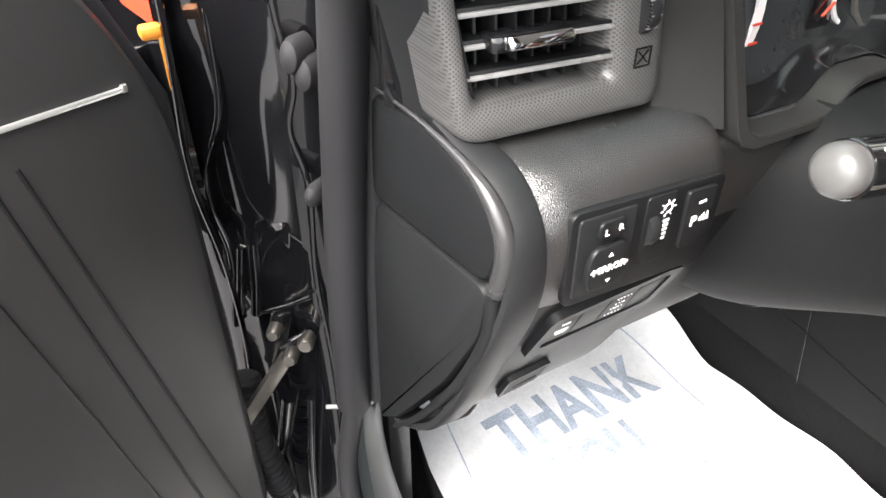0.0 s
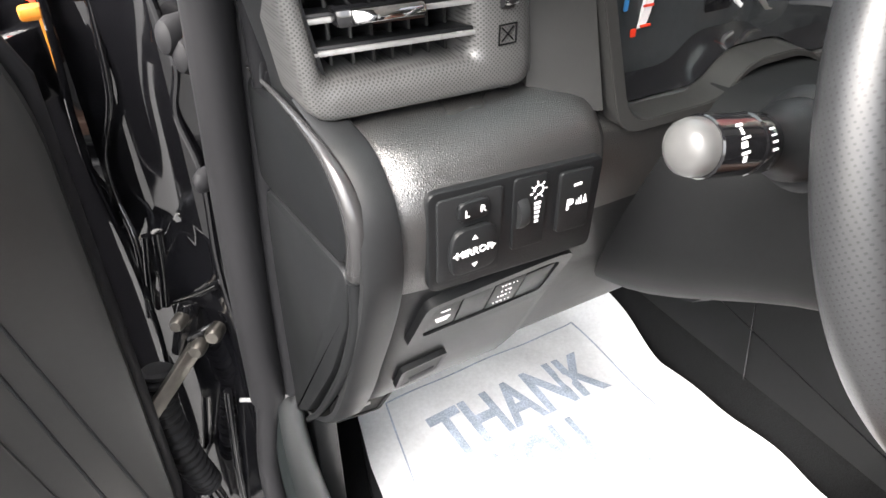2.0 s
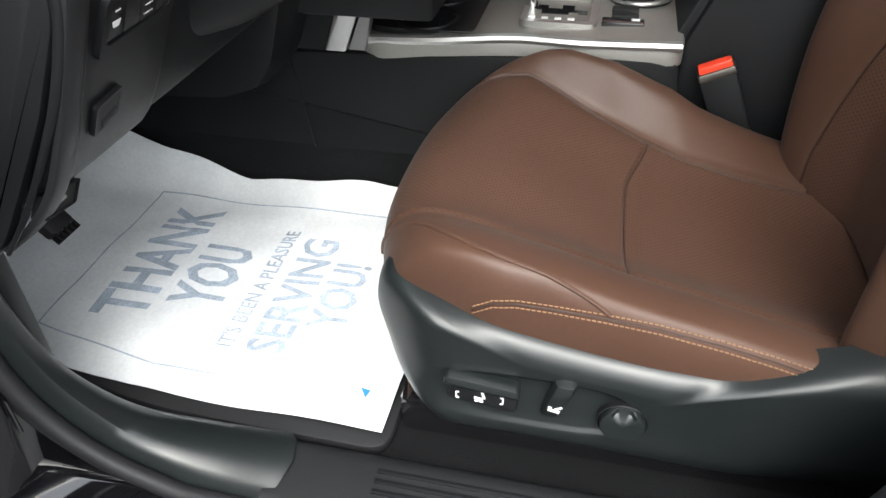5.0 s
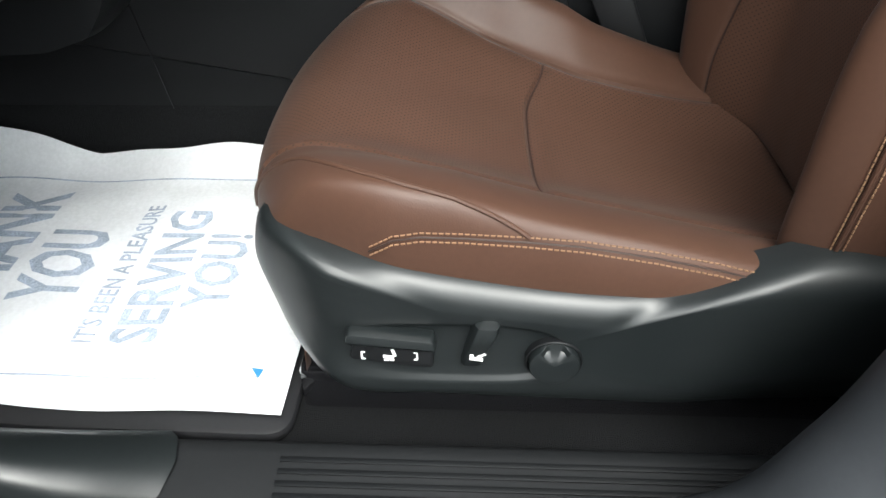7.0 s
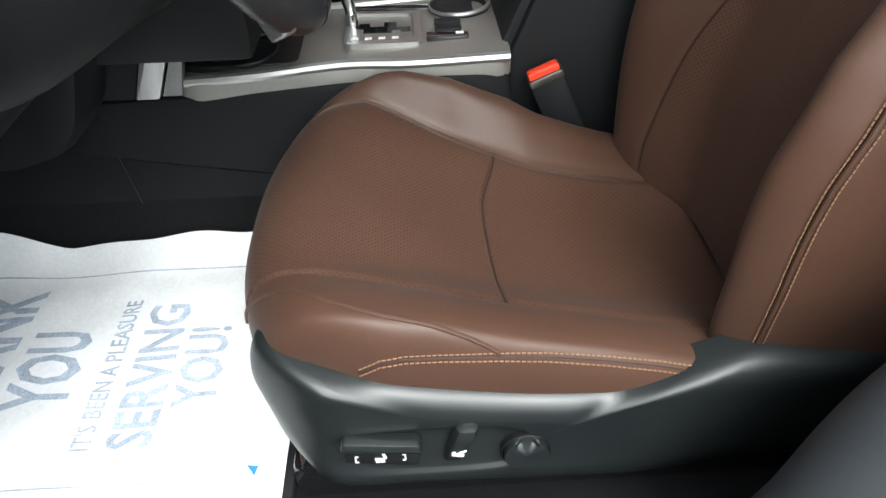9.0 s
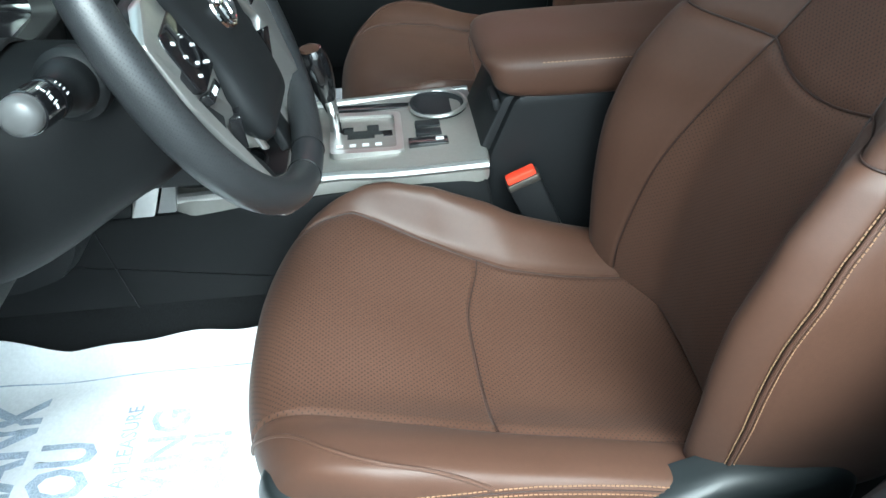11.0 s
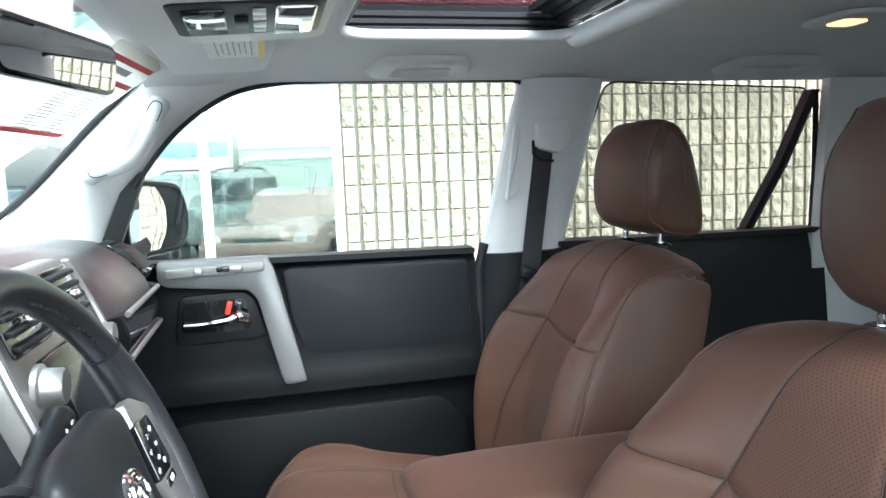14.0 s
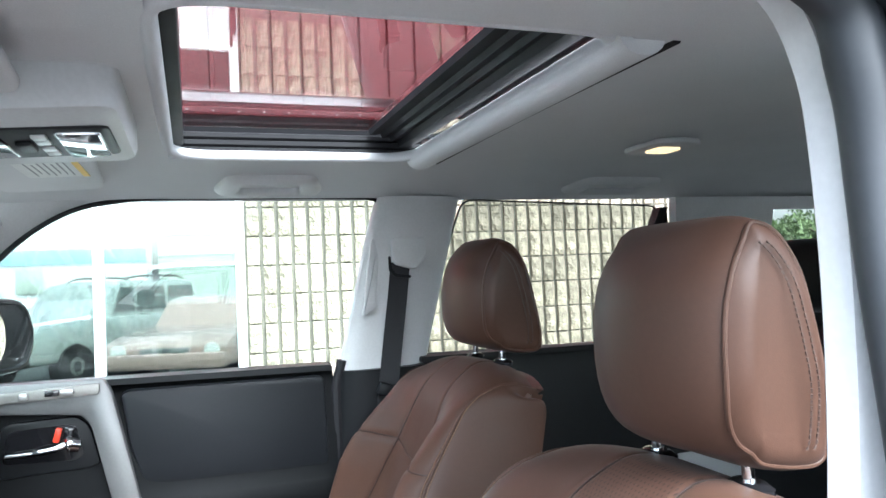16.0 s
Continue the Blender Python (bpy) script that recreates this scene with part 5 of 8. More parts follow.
        for y, z, w_, o_ in ((0.6655, 0.800, 0.006, 0.008), (0.6665, 0.797, 0.0105, 0.0155), (0.6690, 0.788, 0.0115, 0.018), (0.6720, 0.778, 0.0110, 0.0165), (0.6765, 0.762, 0.0105, 0.0125), (0.6800, 0.748, 0.0095, 0.011), (0.6815, 0.743, 0.0070, 0.007)):
            rings.append([V((face_x(o_ * (1 - abs(q) ** 6 * 0.35)), y + q * w_, z)) for q in span(-1, 1, 8)] + [V((face_x(-0.001), y + w_, z)), V((face_x(-0.001), y - w_, z))])
        loft(bm, rings)
        rs = part("recline_switch", bm, seat_plastic, skirt)
        bm = B()
        box(bm, (face_x(0.0130), 0.6760, 0.7590), (0.001, 0.012, 0.0032), m=rot(10, 0, 0))
        box(bm, (face_x(0.0130), 0.6715, 0.7635), (0.001, 0.008, 0.0026), m=rot(-35, 0, 0))
        box(bm, (face_x(0.0130), 0.6800, 0.7625), (0.001, 0.0036, 0.0044))
        part("symbol", bm, white_ink, rs)
        KX = Matrix.Translation((cx + outer * 0.2650, 0.607, 0.752)) @ pose(0, 0, 0, 0, outer * 90, 0)
        bm = B()
        revolve(bm, [(0.0255, -0.01), (0.0255, 0.0005), (0.0245, 0.0012), (0.0238, 0.0004), (0.0238, -0.008)], KX, 36)
        kn = part("lumbar_switch", bm, soft_black, skirt)
        bm = B()
        rings = []
        for r_, h in ((0.0225, -0.008), (0.0225, 0.0052), (0.0218, 0.0066), (0.0204, 0.0072), (0.0150, 0.0074), (0.0080, 0.0072), (0.002, 0.0072)):
            rings.append([KX @ V((r_ * math.cos(q), r_ * math.sin(q), h - (0.007 * ease((math.cos(q) * r_ - 0.006) / 0.006) * ease((0.0125 - abs(math.sin(q)) * r_) / 0.006) if h > 0 else 0))) for q in span(0, 2 * math.pi * 47 / 48, 47)])
        loft(bm, rings)
        part("rocker_ring", bm, seat_plastic, kn)
    return st


seat(-0.372, 0.0, 0.0, -1, "driver_seat", "brown leather driver seat with tan stitching and power switches", True, 0.028)
seat(0.373, -0.11, 0.025, 1, "passenger_seat", "brown leather passenger seat with tan stitching", False, 0.0)

# rear bench
rear = thing("rear_bench", (0, -0.75, FLOOR), "dark rear bench seat with black headrests", "car seat")
bm = B()
box(bm, (0, -0.55, 0.80), (1.24, 0.50, 0.22), 0.06, seg=4)
part("cushion", bm, dark_trim, rear)
bm = B()
box(bm, (0, -0.90, 1.12), (1.24, 0.16, 0.60), 0.05, rot(-14, 0, 0), 4)
part("backrest", bm, dark_trim, rear)
for x in (-0.50, 0.50):
    bm = B()
    box(bm, (x, -1.0, 1.505), (0.24, 0.10, 0.20), 0.045, rot(-8, 0, 0), 4)
    h = part("headrest", bm, soft_black, rear)
    for q in (-0.05, 0.05):
        bm = B()
        tube(bm, [(x + q, -0.985, 1.38), (x + q, -0.995, 1.46)], 0.005, 8)
        part("post", bm, chrome, h)

# ---- dashboard ----
dash = thing("dashboard", (0, 1.25, 0.95), "black dashboard with grey vents, switches and instrument cluster", "dashboard")
SEC = {
    "L": [(1.62, 0.93), (1.17, 0.975), (1.13, 0.99), (1.105, 1.03), (1.068, 1.11), (1.044, 1.172), (1.036, 1.19), (1.034, 1.228), (1.037, 1.242), (1.050, 1.259), (1.072, 1.268), (1.092, 1.271), (1.150, 1.279), (1.165, 1.372), (1.12, 1.392), (1.17, 1.408), (1.3, 1.41), (1.62, 1.36)],
    "K": [(1.62, 0.93), (1.17, 0.975), (1.14, 0.99), (1.12, 1.03), (1.088, 1.10), (1.068, 1.16), (1.058, 1.19), (1.052, 1.215), (1.052, 1.232), (1.056, 1.242), (1.075, 1.247), (1.14, 1.25), (1.15, 1.27), (1.17, 1.385), (1.12, 1.408), (1.13, 1.435), (1.3, 1.43), (1.62, 1.36)],
    "C": [(1.62, 0.84), (1.22, 0.86), (1.16, 0.88), (1.13, 0.92), (1.105, 1.00), (1.09, 1.07), (1.085, 1.10), (1.08, 1.14), (1.075, 1.19), (1.07, 1.23), (1.066, 1.26), (1.062, 1.29), (1.058, 1.31), (1.058, 1.375), (1.085, 1.415), (1.14, 1.435), (1.3, 1.43), (1.62, 1.36)],
    "P": [(1.62, 0.90), (1.28, 0.92), (1.22, 0.96), (1.17, 1.02), (1.126, 1.072), (1.07, 1.14), (1.035, 1.185), (1.005, 1.22), (0.988, 1.245), (0.972, 1.27), (0.966, 1.295), (0.968, 1.32), (0.978, 1.35), (1.01, 1.39), (1.06, 1.42), (1.13, 1.432), (1.3, 1.42), (1.62, 1.36)],
}


def sec(x, key, push=0.0, key2=None, t=0.0):
    pts = [V(p) for p in SEC[key]]
    if key2:
        pts = [p.lerp(V(q), t) for p, q in zip(pts, SEC[key2])]
    pts = fillet(pts, 0.012, 2)
    return [V((x, p.x + push * (1 if p.x < 1.4 else 0), p.y)) for p in pts]


bm = B()
loft(bm, [sec(-0.690, "L", 0.03), sec(-0.683, "L", 0.012), sec(-0.672, "L", 0.003), sec(-0.655, "L"), sec(-0.545, "L"), sec(-0.534, "L", 0.003), sec(-0.526, "L", 0.012),
          sec(-0.520, "K"), sec(-0.23, "K"), sec(-0.225, "C", 0.01), sec(-0.20, "C"), sec(0.19, "C"), sec(0.215, "C", 0.015), sec(0.225, "P", 0.04), sec(0.27, "P", 0.01), sec(0.34, "P"), sec(0.55, "P"), sec(0.64, "P", 0.02), sec(0.68, "P", 0.06), sec(0.695, "P", 0.11)])
dash_skin = part("dash_pad", bm, pad_black, dash, "grained black dash skin", 32)
# the lower half is smoother plastic
dash_skin.data.materials.append(soft_black)
for p in dash_skin.data.polygons:
    if p.center.z < 1.172:
        p.material_index = 1

# side cover of the dash end
bm = B()
up = [(1.205, 1.265), (1.13, 1.273), (1.085, 1.267), (1.050, 1.256), (1.040, 1.236), (1.050, 1.201), (1.205, 1.179)]
lo = [(1.205, 1.176), (1.050, 1.198), (1.056, 1.155), (1.10, 1.073), (1.15, 0.998), (1.19, 0.940), (1.225, 0.905), (1.235, 0.98)]
prism(bm, up, "x", -0.682, -0.706, 0.014, 4, 0.006)
part("side_cover", bm, soft_black, dash, "black plastic end cover")
bm = B()
prism(bm, lo, "x", -0.682, -0.705, 0.014, 4, 0.006)
part("side_cover", bm, soft_black, dash, "black plastic end cover")
bm = B()
edge = smooth_path([(-0.705, 1.19, 1.272), (-0.705, 1.13, 1.275), (-0.703, 1.085, 1.270), (-0.701, 1.060, 1.261), (-0.699, 1.046, 1.246), (-0.698, 1.041, 1.228), (-0.698, 1.045, 1.205), (-0.698, 1.048, 1.198)], 6)
tube(bm, edge, [0.0012 + 0.0058 * ease(i / 30) for i in range(len(edge))], 12)
part("side_edge", bm, edge_black, dash)
bm = B()
low_edge = smooth_path([(-0.698, 1.050, 1.192), (-0.698, 1.055, 1.155), (-0.700, 1.080, 1.095), (-0.702, 1.115, 1.035), (-0.703, 1.155, 0.975), (-0.703, 1.195, 0.925)], 6)
tube(bm, low_edge, [0.0058 - 0.0035 * i / (len(low_edge) - 1) for i in range(len(low_edge))], 12)
part("side_edge", bm, soft_black, dash)
# smooth band between the end covers and the grained skin
bm = B()
band = smooth_path([(1.12, 1.277), (1.090, 1.272), (1.066, 1.266), (1.046, 1.251), (1.036, 1.234), (1.033, 1.208), (1.038, 1.180), (1.052, 1.143), (1.072, 1.098), (1.097, 1.043), (1.128, 0.990), (1.165, 0.950), (1.200, 0.922)], 5)
band = [V((p[0], p[1])) for p in [tuple(q) for q in band]]
rings = []
for i, p in enumerate(band):
    t_ = band[min(i + 1, len(band) - 1)] - band[max(i - 1, 0)]
    n_ = V((t_.y, -t_.x)).normalized()
    n_ = n_ if n_.x < 0 or n_.y > 0.5 else -n_
    w_ = 0.004 * ease((i - 2) / 12)
    rings.append([V((x, (p + n_ * d).x, (p + n_ * d).y)) for x, d in ((-0.700, -0.006), (-0.700, -0.001), (-0.697, 0.0015), (-0.683 + w_, 0.0022), (-0.680 + w_, 0.0012), (-0.679 + w_, -0.006))])
loft(bm, rings)
part("end_band", bm, dark_trim, dash, "smooth black band")


# a rounded frame in the plane of the dash face
def frame_plate(bm, outer, inner, axis, a, b):
    """A flat ring: outlines outer and inner of equal count, from depth a to b."""
    def put(p, h):
        return {"x": V((h, p[0], p[1])), "y": V((p[0], h, p[1])), "z": V((p[0], p[1], h))}[axis]
    rows = [[bm.verts.new(put(p, h)) for p in loop] for loop, h in ((inner, b), (inner, a), (outer, a), (outer, b))]
    n = len(rows[0])
    for k in range(4):
        A, C = rows[k], rows[(k + 1) % 4]
        for i in range(n):
            j = (i + 1) % n
            bm.faces.new((A[i], A[j], C[j], C[i]))


def shear(bm, f):
    for v in bm.verts:
        v.co = f(v.co)


# left vent
vent = thing("air_vent", (-0.63, 1.09, 1.33), "grey patterned air vent with chrome-tipped louvres", "air vent")


def vent_lean(p):
    return V((p.x, p.y + (p.z - 1.28) * 0.10 + max(0, -0.66 - p.x) * 0.35, p.z))


bm = B()
o = fillet([(-0.700, 1.272), (-0.561, 1.273), (-0.565, 1.40), (-0.716, 1.40)], 0.012, 5)
i_ = fillet([(-0.690, 1.297), (-0.603, 1.295), (-0.606, 1.376), (-0.700, 1.376)], 0.009, 5)
rows = [[V((p.x + (q.x - p.x) * t, y, p.y + (q.y - p.y) * t)) for p, q in zip(o, i_)] for t, y in ((0.0, 1.118), (0.0, 1.088), (0.04, 1.080), (0.12, 1.0760), (0.26, 1.0745), (0.60, 1.0750), (0.80, 1.0765), (0.92, 1.0800), (0.98, 1.087), (1.0, 1.098), (1.0, 1.118))]
loft(bm, rows, caps=False)
shear(bm, vent_lean)
part("vent_frame", bm, vent_grey, vent, "grey textured surround", 60)
bm = B()
rows = []
for z in (1.268, 1.285, 1.32, 1.36, 1.415):
    x = -0.6965 - max(0, z - 1.28) * 0.19
    rows.append([V((x + 0.012, 1.092 + (z - 1.28) * 0.10, z)), V((x + 0.003, 1.094 + (z - 1.28) * 0.10, z)), V((x, 1.100 + (z - 1.28) * 0.10, z)), V((x - 0.006, 1.21, z)), V((x + 0.012, 1.21, z))])
loft(bm, rows)
part("vent_side", bm, dark_trim, vent, "smooth dark end panel")
bm = B()
box(bm, (-0.650, 1.145, 1.33), (0.12, 0.004, 0.12))
shear(bm, vent_lean)
part("vent_duct", bm, piano, vent)
for k, z in enumerate((1.3095, 1.3265, 1.3435, 1.3605)):
    bm = B()
    box(bm, (-0.649, 1.0915, z), (0.098, 0.020, 0.0034), 0.0012, rot(-8, 0, 0))
    shear(bm, vent_lean)
    lv = part("louvre", bm, soft_black, vent)
    bm = B()
    box(bm, (-0.649, 1.0812, z - 0.0006), (0.098, 0.0026, 0.0030), 0.0011)
    shear(bm, vent_lean)
    part("louvre_edge", bm, louvre_grey, lv, "satin grey front edge")
for k in range(8):
    bm = B()
    box(bm, (-0.690 + k * 0.0115, 1.114, 1.335), (0.0016, 0.028, 0.082))
    shear(bm, vent_lean)
    fin = part("fin", bm, dark_trim, vent)
    bm = B()
    box(bm, (-0.690 + k * 0.0115, 1.0995, 1.335), (0.0012, 0.0012, 0.082))
    shear(bm, vent_lean)
    part("fin_edge", bm, door_grey, fin)
bm = B()
box(bm, (-0.656, 1.084, 1.3275), (0.050, 0.014, 0.010), 0.003)
shear(bm, vent_lean)
vtab = part("vent_tab", bm, piano, vent)
bm = B()
box(bm, (-0.654, 1.0775, 1.3285), (0.040, 0.010, 0.0075), 0.0022, rot(-20, 0, 0))
shear(bm, vent_lean)
part("tab_face", bm, chrome, vtab, "chrome tab face")
bm = B()
revolve(bm, [(0.013, -0.004), (0.014, 0), (0.013, 0.004)], Matrix.Translation((-0.583, 1.084, 1.333)) @ pose(0, 0, 0, 0, 90, 0), 24)
part("vent_wheel", bm, rubber, vent)
bm = B()
for k in range(9):
    box(bm, (-0.583, 1.0716 + 0.0006 * abs(k - 4), 1.325 + k * 0.002), (0.008, 0.002, 0.0008))
part("wheel_rib", bm, louvre_grey, vent)
bm = B()
for q in (-1, 1):
    box(bm, (-0.583, 1.0765, 1.307), (0.011, 0.0006, 0.0008), m=rot(0, 45 * q, 0))
frame_plate(bm, [V((-0.589, 1.301)), V((-0.577, 1.301)), V((-0.577, 1.313)), V((-0.589, 1.313))], [V((-0.5883, 1.3017)), V((-0.5777, 1.3017)), V((-0.5777, 1.3123)), V((-0.5883, 1.3123))], "y", 1.0760, 1.0770)
part("vent_mark", bm, piano, vent)

# mirror switch panel
Y = 1.0345
sp = thing("switch_panel", (-0.60, 1.036, 1.21), "black switch panel with white symbols for mirrors, dimmer and parking aid", "switch panel")
bm = B()
prism(bm, [(-0.660, 1.178), (-0.540, 1.171), (-0.537, 1.238), (-0.660, 1.246)], "y", Y + 0.004, Y - 0.0016, 0.007, 4, 0.001)
part("panel", bm, soft_black, sp)
bm = B()
prism(bm, [(-0.655, 1.184), (-0.612, 1.182), (-0.6115, 1.239), (-0.655, 1.241)], "y", Y, Y - 0.0032, 0.003, 3, 0.0008)
mp = part("mirror_switch", bm, dark_trim, sp)
bm = B()
prism(bm, [(-0.643, 1.2245), (-0.6225, 1.2245), (-0.6225, 1.2375), (-0.643, 1.2375)], "y", Y - 0.003, Y - 0.007, 0.005, 4, 0.0015)
part("selector", bm, soft_black, mp)
bm = B()
prism(bm, [(-0.648, 1.189), (-0.618, 1.189), (-0.616, 1.206), (-0.620, 1.2205), (-0.646, 1.2205), (-0.6495, 1.206)], "y", Y - 0.003, Y - 0.0085, 0.007, 4, 0.002)
part("mirror_pad", bm, soft_black, mp)
face = lambda x, y, z: Matrix.Translation((x, y, z)) @ pose(0, 0, 0, 90, 0, 0)
part("symbol", words("MIRROR", 0.0068, face(-0.6335, Y - 0.0087, 1.2025), bold=0.0001, align="CENTER"), white_ink, mp)
part("symbol", words("L", 0.006, face(-0.6395, Y - 0.0072, 1.2285), bold=0.0001), white_ink, mp)
part("symbol", words("R", 0.006, face(-0.6295, Y - 0.0072, 1.2295), bold=0.0001), white_ink, mp)
bm = B()
for x, z, a in ((-0.6335, 1.2145, 0), (-0.6335, 1.195, 180), (-0.6463, 1.205, -90), (-0.6205, 1.205, 90)):
    m = Matrix.Translation((x, Y - 0.0087, z)) @ pose(0, 0, 0, 0, a, 0)
    loft(bm, [[m @ V((-0.0019, h, -0.0012)), m @ V((0.0019, h, -0.0012)), m @ V((0, h, 0.0016))] for h in (0, -0.0004)])
part("symbol", bm, white_ink, mp)
bm = B()
prism(bm, [(-0.604, 1.190), (-0.580, 1.188), (-0.5795, 1.2385), (-0.604, 1.240)], "y", Y, Y - 0.003, 0.003, 3, 0.0008)
dm = part("dimmer", bm, soft_black, sp)
bm = B()
revolve(bm, [(0.012, -0.0035), (0.0128, 0), (0.012, 0.0035)], Matrix.Translation((-0.5975, Y + 0.004, 1.215)) @ pose(0, 0, 0, 0, 90, 0), 24)
part("dimmer_wheel", bm, dark_trim, dm)
bm = B()
for k in range(5):
    box(bm, (-0.5865, Y - 0.0033, 1.2065 + k * 0.0032), (0.0026 + k * 0.0005, 0.0006, 0.0019))
tube(bm, [V((-0.5865 + 0.0032 * math.cos(q), Y - 0.0033, 1.2285 + 0.0032 * math.sin(q))) for q in span(-1.8, 3.2, 14)], 0.0006, 5)
for q in span(0, 5.2, 6):
    box(bm, (-0.5865 + 0.0052 * math.cos(q), Y - 0.0033, 1.2285 + 0.0052 * math.sin(q)), (0.0018, 0.0006, 0.0006), m=rot(0, -math.degrees(q), 0))
part("symbol", bm, white_ink, dm)
bm = B()
prism(bm, [(-0.571, 1.192), (-0.5465, 1.190), (-0.5455, 1.233), (-0.571, 1.235)], "y", Y, Y - 0.0045, 0.003, 3, 0.0012)
pk = part("parking_switch", bm, soft_black, sp)
part("symbol", words("P", 0.0105, face(-0.5655, Y - 0.0047, 1.208), bold=0.0002), white_ink, pk)
bm = B()
for k in range(3):
    box(bm, (-0.5575 + k * 0.0016, Y - 0.0048, 1.2115 + k * 0.0004), (0.0005, 0.0006, 0.003 + k * 0.0014))
prism(bm, [(-0.5528, 1.2095), (-0.5495, 1.2095), (-0.5512, 1.2155)], "y", Y - 0.0045, Y - 0.0051)
box(bm, (-0.558, Y - 0.0048, 1.2245), (0.006, 0.0006, 0.0016))
part("symbol", bm, white_ink, pk)

# lower row of buttons in a recess

def low(x, u, out=0.0):
    """A place on the sloping lower dash face: u metres down from its top edge."""
    return V((x, 1.039 + u * 0.4 - out * 0.92, 1.168 - u * 0.915 - out * 0.39))


rowp = thing("button_row", low(-0.60, 0.04), "recessed row of black buttons with white markings", "switch panel")


def on_low(bm):
    for v in bm.verts:
        v.co = low(v.co.x, -v.co.z, -v.co.y)
    return bm


bm = B()
o = fillet([(-0.662, -0.066), (-0.548, -0.062), (-0.542, -0.008), (-0.56, -0.004), (-0.655, -0.012)], 0.008, 4)
i_ = fillet([(-0.652, -0.056), (-0.556, -0.052), (-0.552, -0.014), (-0.562, -0.012), (-0.649, -0.018)], 0.006, 4)
frame_plate(bm, o, i_, "y", -0.0012, 0.006)
part("recess_frame", on_low(bm), soft_black, rowp)
for k in range(4):
    x0 = -0.651 + k * 0.0245
    bm = B()
    prism(bm, [(x0, -0.053), (x0 + 0.0235, -0.052), (x0 + 0.0235, -0.017), (x0, -0.019)], "y", 0.003, 0.0, 0.002, 2, 0.0006)
    bt = part("button", on_low(bm), soft_black, rowp)
    lm = lambda x, u: Matrix.Translation(low(x, u, 0.0004)) @ pose(0, 0, 0, 90 - 23.6, 0, 0)
    if k == 0:
        bm = B()
        prism(bm, [(x0 + 0.006, -0.036), (x0 + 0.0175, -0.036), (x0 + 0.0155, -0.0415), (x0 + 0.008, -0.0415)], "y", 0.0, -0.0008)
        box(bm, (x0 + 0.012, -0.0005, -0.027), (0.007, 0.0006, 0.0012))
        part("symbol", on_low(bm), white_ink, bt)
    if k == 2:
        for body, u in (("400W", 0.0235), ("AC", 0.0315), ("120V", 0.0385), ("100W", 0.047)):
            part("symbol", words(body, 0.0062, lm(x0 + 0.0118, u), bold=0.0001, align="CENTER"), white_ink, bt)
# bonnet release
rel = thing("bonnet_release", low(-0.64, 0.14), "small black bonnet release lever in a square pocket", "lever")
o = fillet([(-0.657, -0.147), (-0.621, -0.138), (-0.618, -0.109), (-0.656, -0.115)], 0.004, 3)
mid_ = sum(o, V((0, 0))) / len(o)
bm = B()
frame_plate(bm, o, [mid_ + (p - mid_) * 0.82 for p in o], "y", -0.0009, 0.004)
part("pocket_frame", on_low(bm), soft_black, rel)
bm = B()
prism(bm, [tuple(mid_ + (p - mid_) * 0.82) for p in o], "y", 0.003, -0.0006)
part("pocket", on_low(bm), rubber, rel)
bm = B()
box(bm, (-0.636, -0.0004, -0.1345), (0.022, 0.003, 0.010), 0.0012, rot(0, -14, 0))
part("lever", on_low(bm), rubber, rel)

# instrument cluster
clus = thing("instrument_cluster", (-0.37, 1.15, 1.32), "dark instrument cluster with white and red gauges under a hood", "instrument cluster")
bm = B()
box(bm, (-0.37, 1.125, 1.325), (0.30, 0.012, 0.17), 0.004, rot(-14, 0, 0))
part("face", bm, screen, clus)
bm = B()
o = fillet([(-0.517, 1.239), (-0.430, 1.238), (-0.400, 1.258), (-0.34, 1.258), (-0.31, 1.238), (-0.223, 1.239), (-0.212, 1.40), (-0.30, 1.428), (-0.44, 1.428), (-0.528, 1.40)], 0.018, 4)
c = V((-0.375, 1.335))
i_ = [c + (p - c) * 0.935 for p in o]
frame_plate(bm, o, i_, "y", 1.044, 1.07)
shear(bm, lambda p: V((p.x, p.y + (p.z - 1.243) * 0.30, p.z)))
bmesh.ops.bevel(bm, geom=list(bm.edges), offset=0.003, segments=2, affect="EDGES", clamp_overlap=True)
part("bezel", bm, door_grey, clus)
bm = B()
loft(bm, [[V((-0.564, 1.082 + (z - 1.28) * 0.10, z)), V((-0.548, 1.068 + (z - 1.26) * 0.20, z)), V((-0.524, 1.050 + (z - 1.243) * 0.30, z)), V((-0.524, 1.14, z)), V((-0.564, 1.14, z))] for z in (1.255, 1.30, 1.35, 1.41)])
part("surround_panel", bm, door_grey, clus, "dark grey surround panel")
bm = B()
rings = []
for p, d in ((1.0, 0), (0.97, 0.025), (0.94, 0.05)):
    rings.append([V((c.x + (q.x - c.x) * 0.935 * p, 1.07 + d + (q.y - 1.243) * 0.30 * (1 - d * 8), c.y + (q.y - c.y) * 0.915 * p)) for q in o])
loft(bm, rings, caps=False)
part("funnel", bm, piano, clus)


def arc_bar(cx, cz, r, w, a0, a1, y):
    bm_ = B()
    rows = []
    for q in span(radians(a0), radians(a1), 12):
        rows.append([V((cx + rr * math.cos(q), yy, cz + rr * math.sin(q))) for rr, yy in ((r, y), (r + w, y), (r + w, y - 0.003), (r, y - 0.003))])
    return loft(bm_, rows)


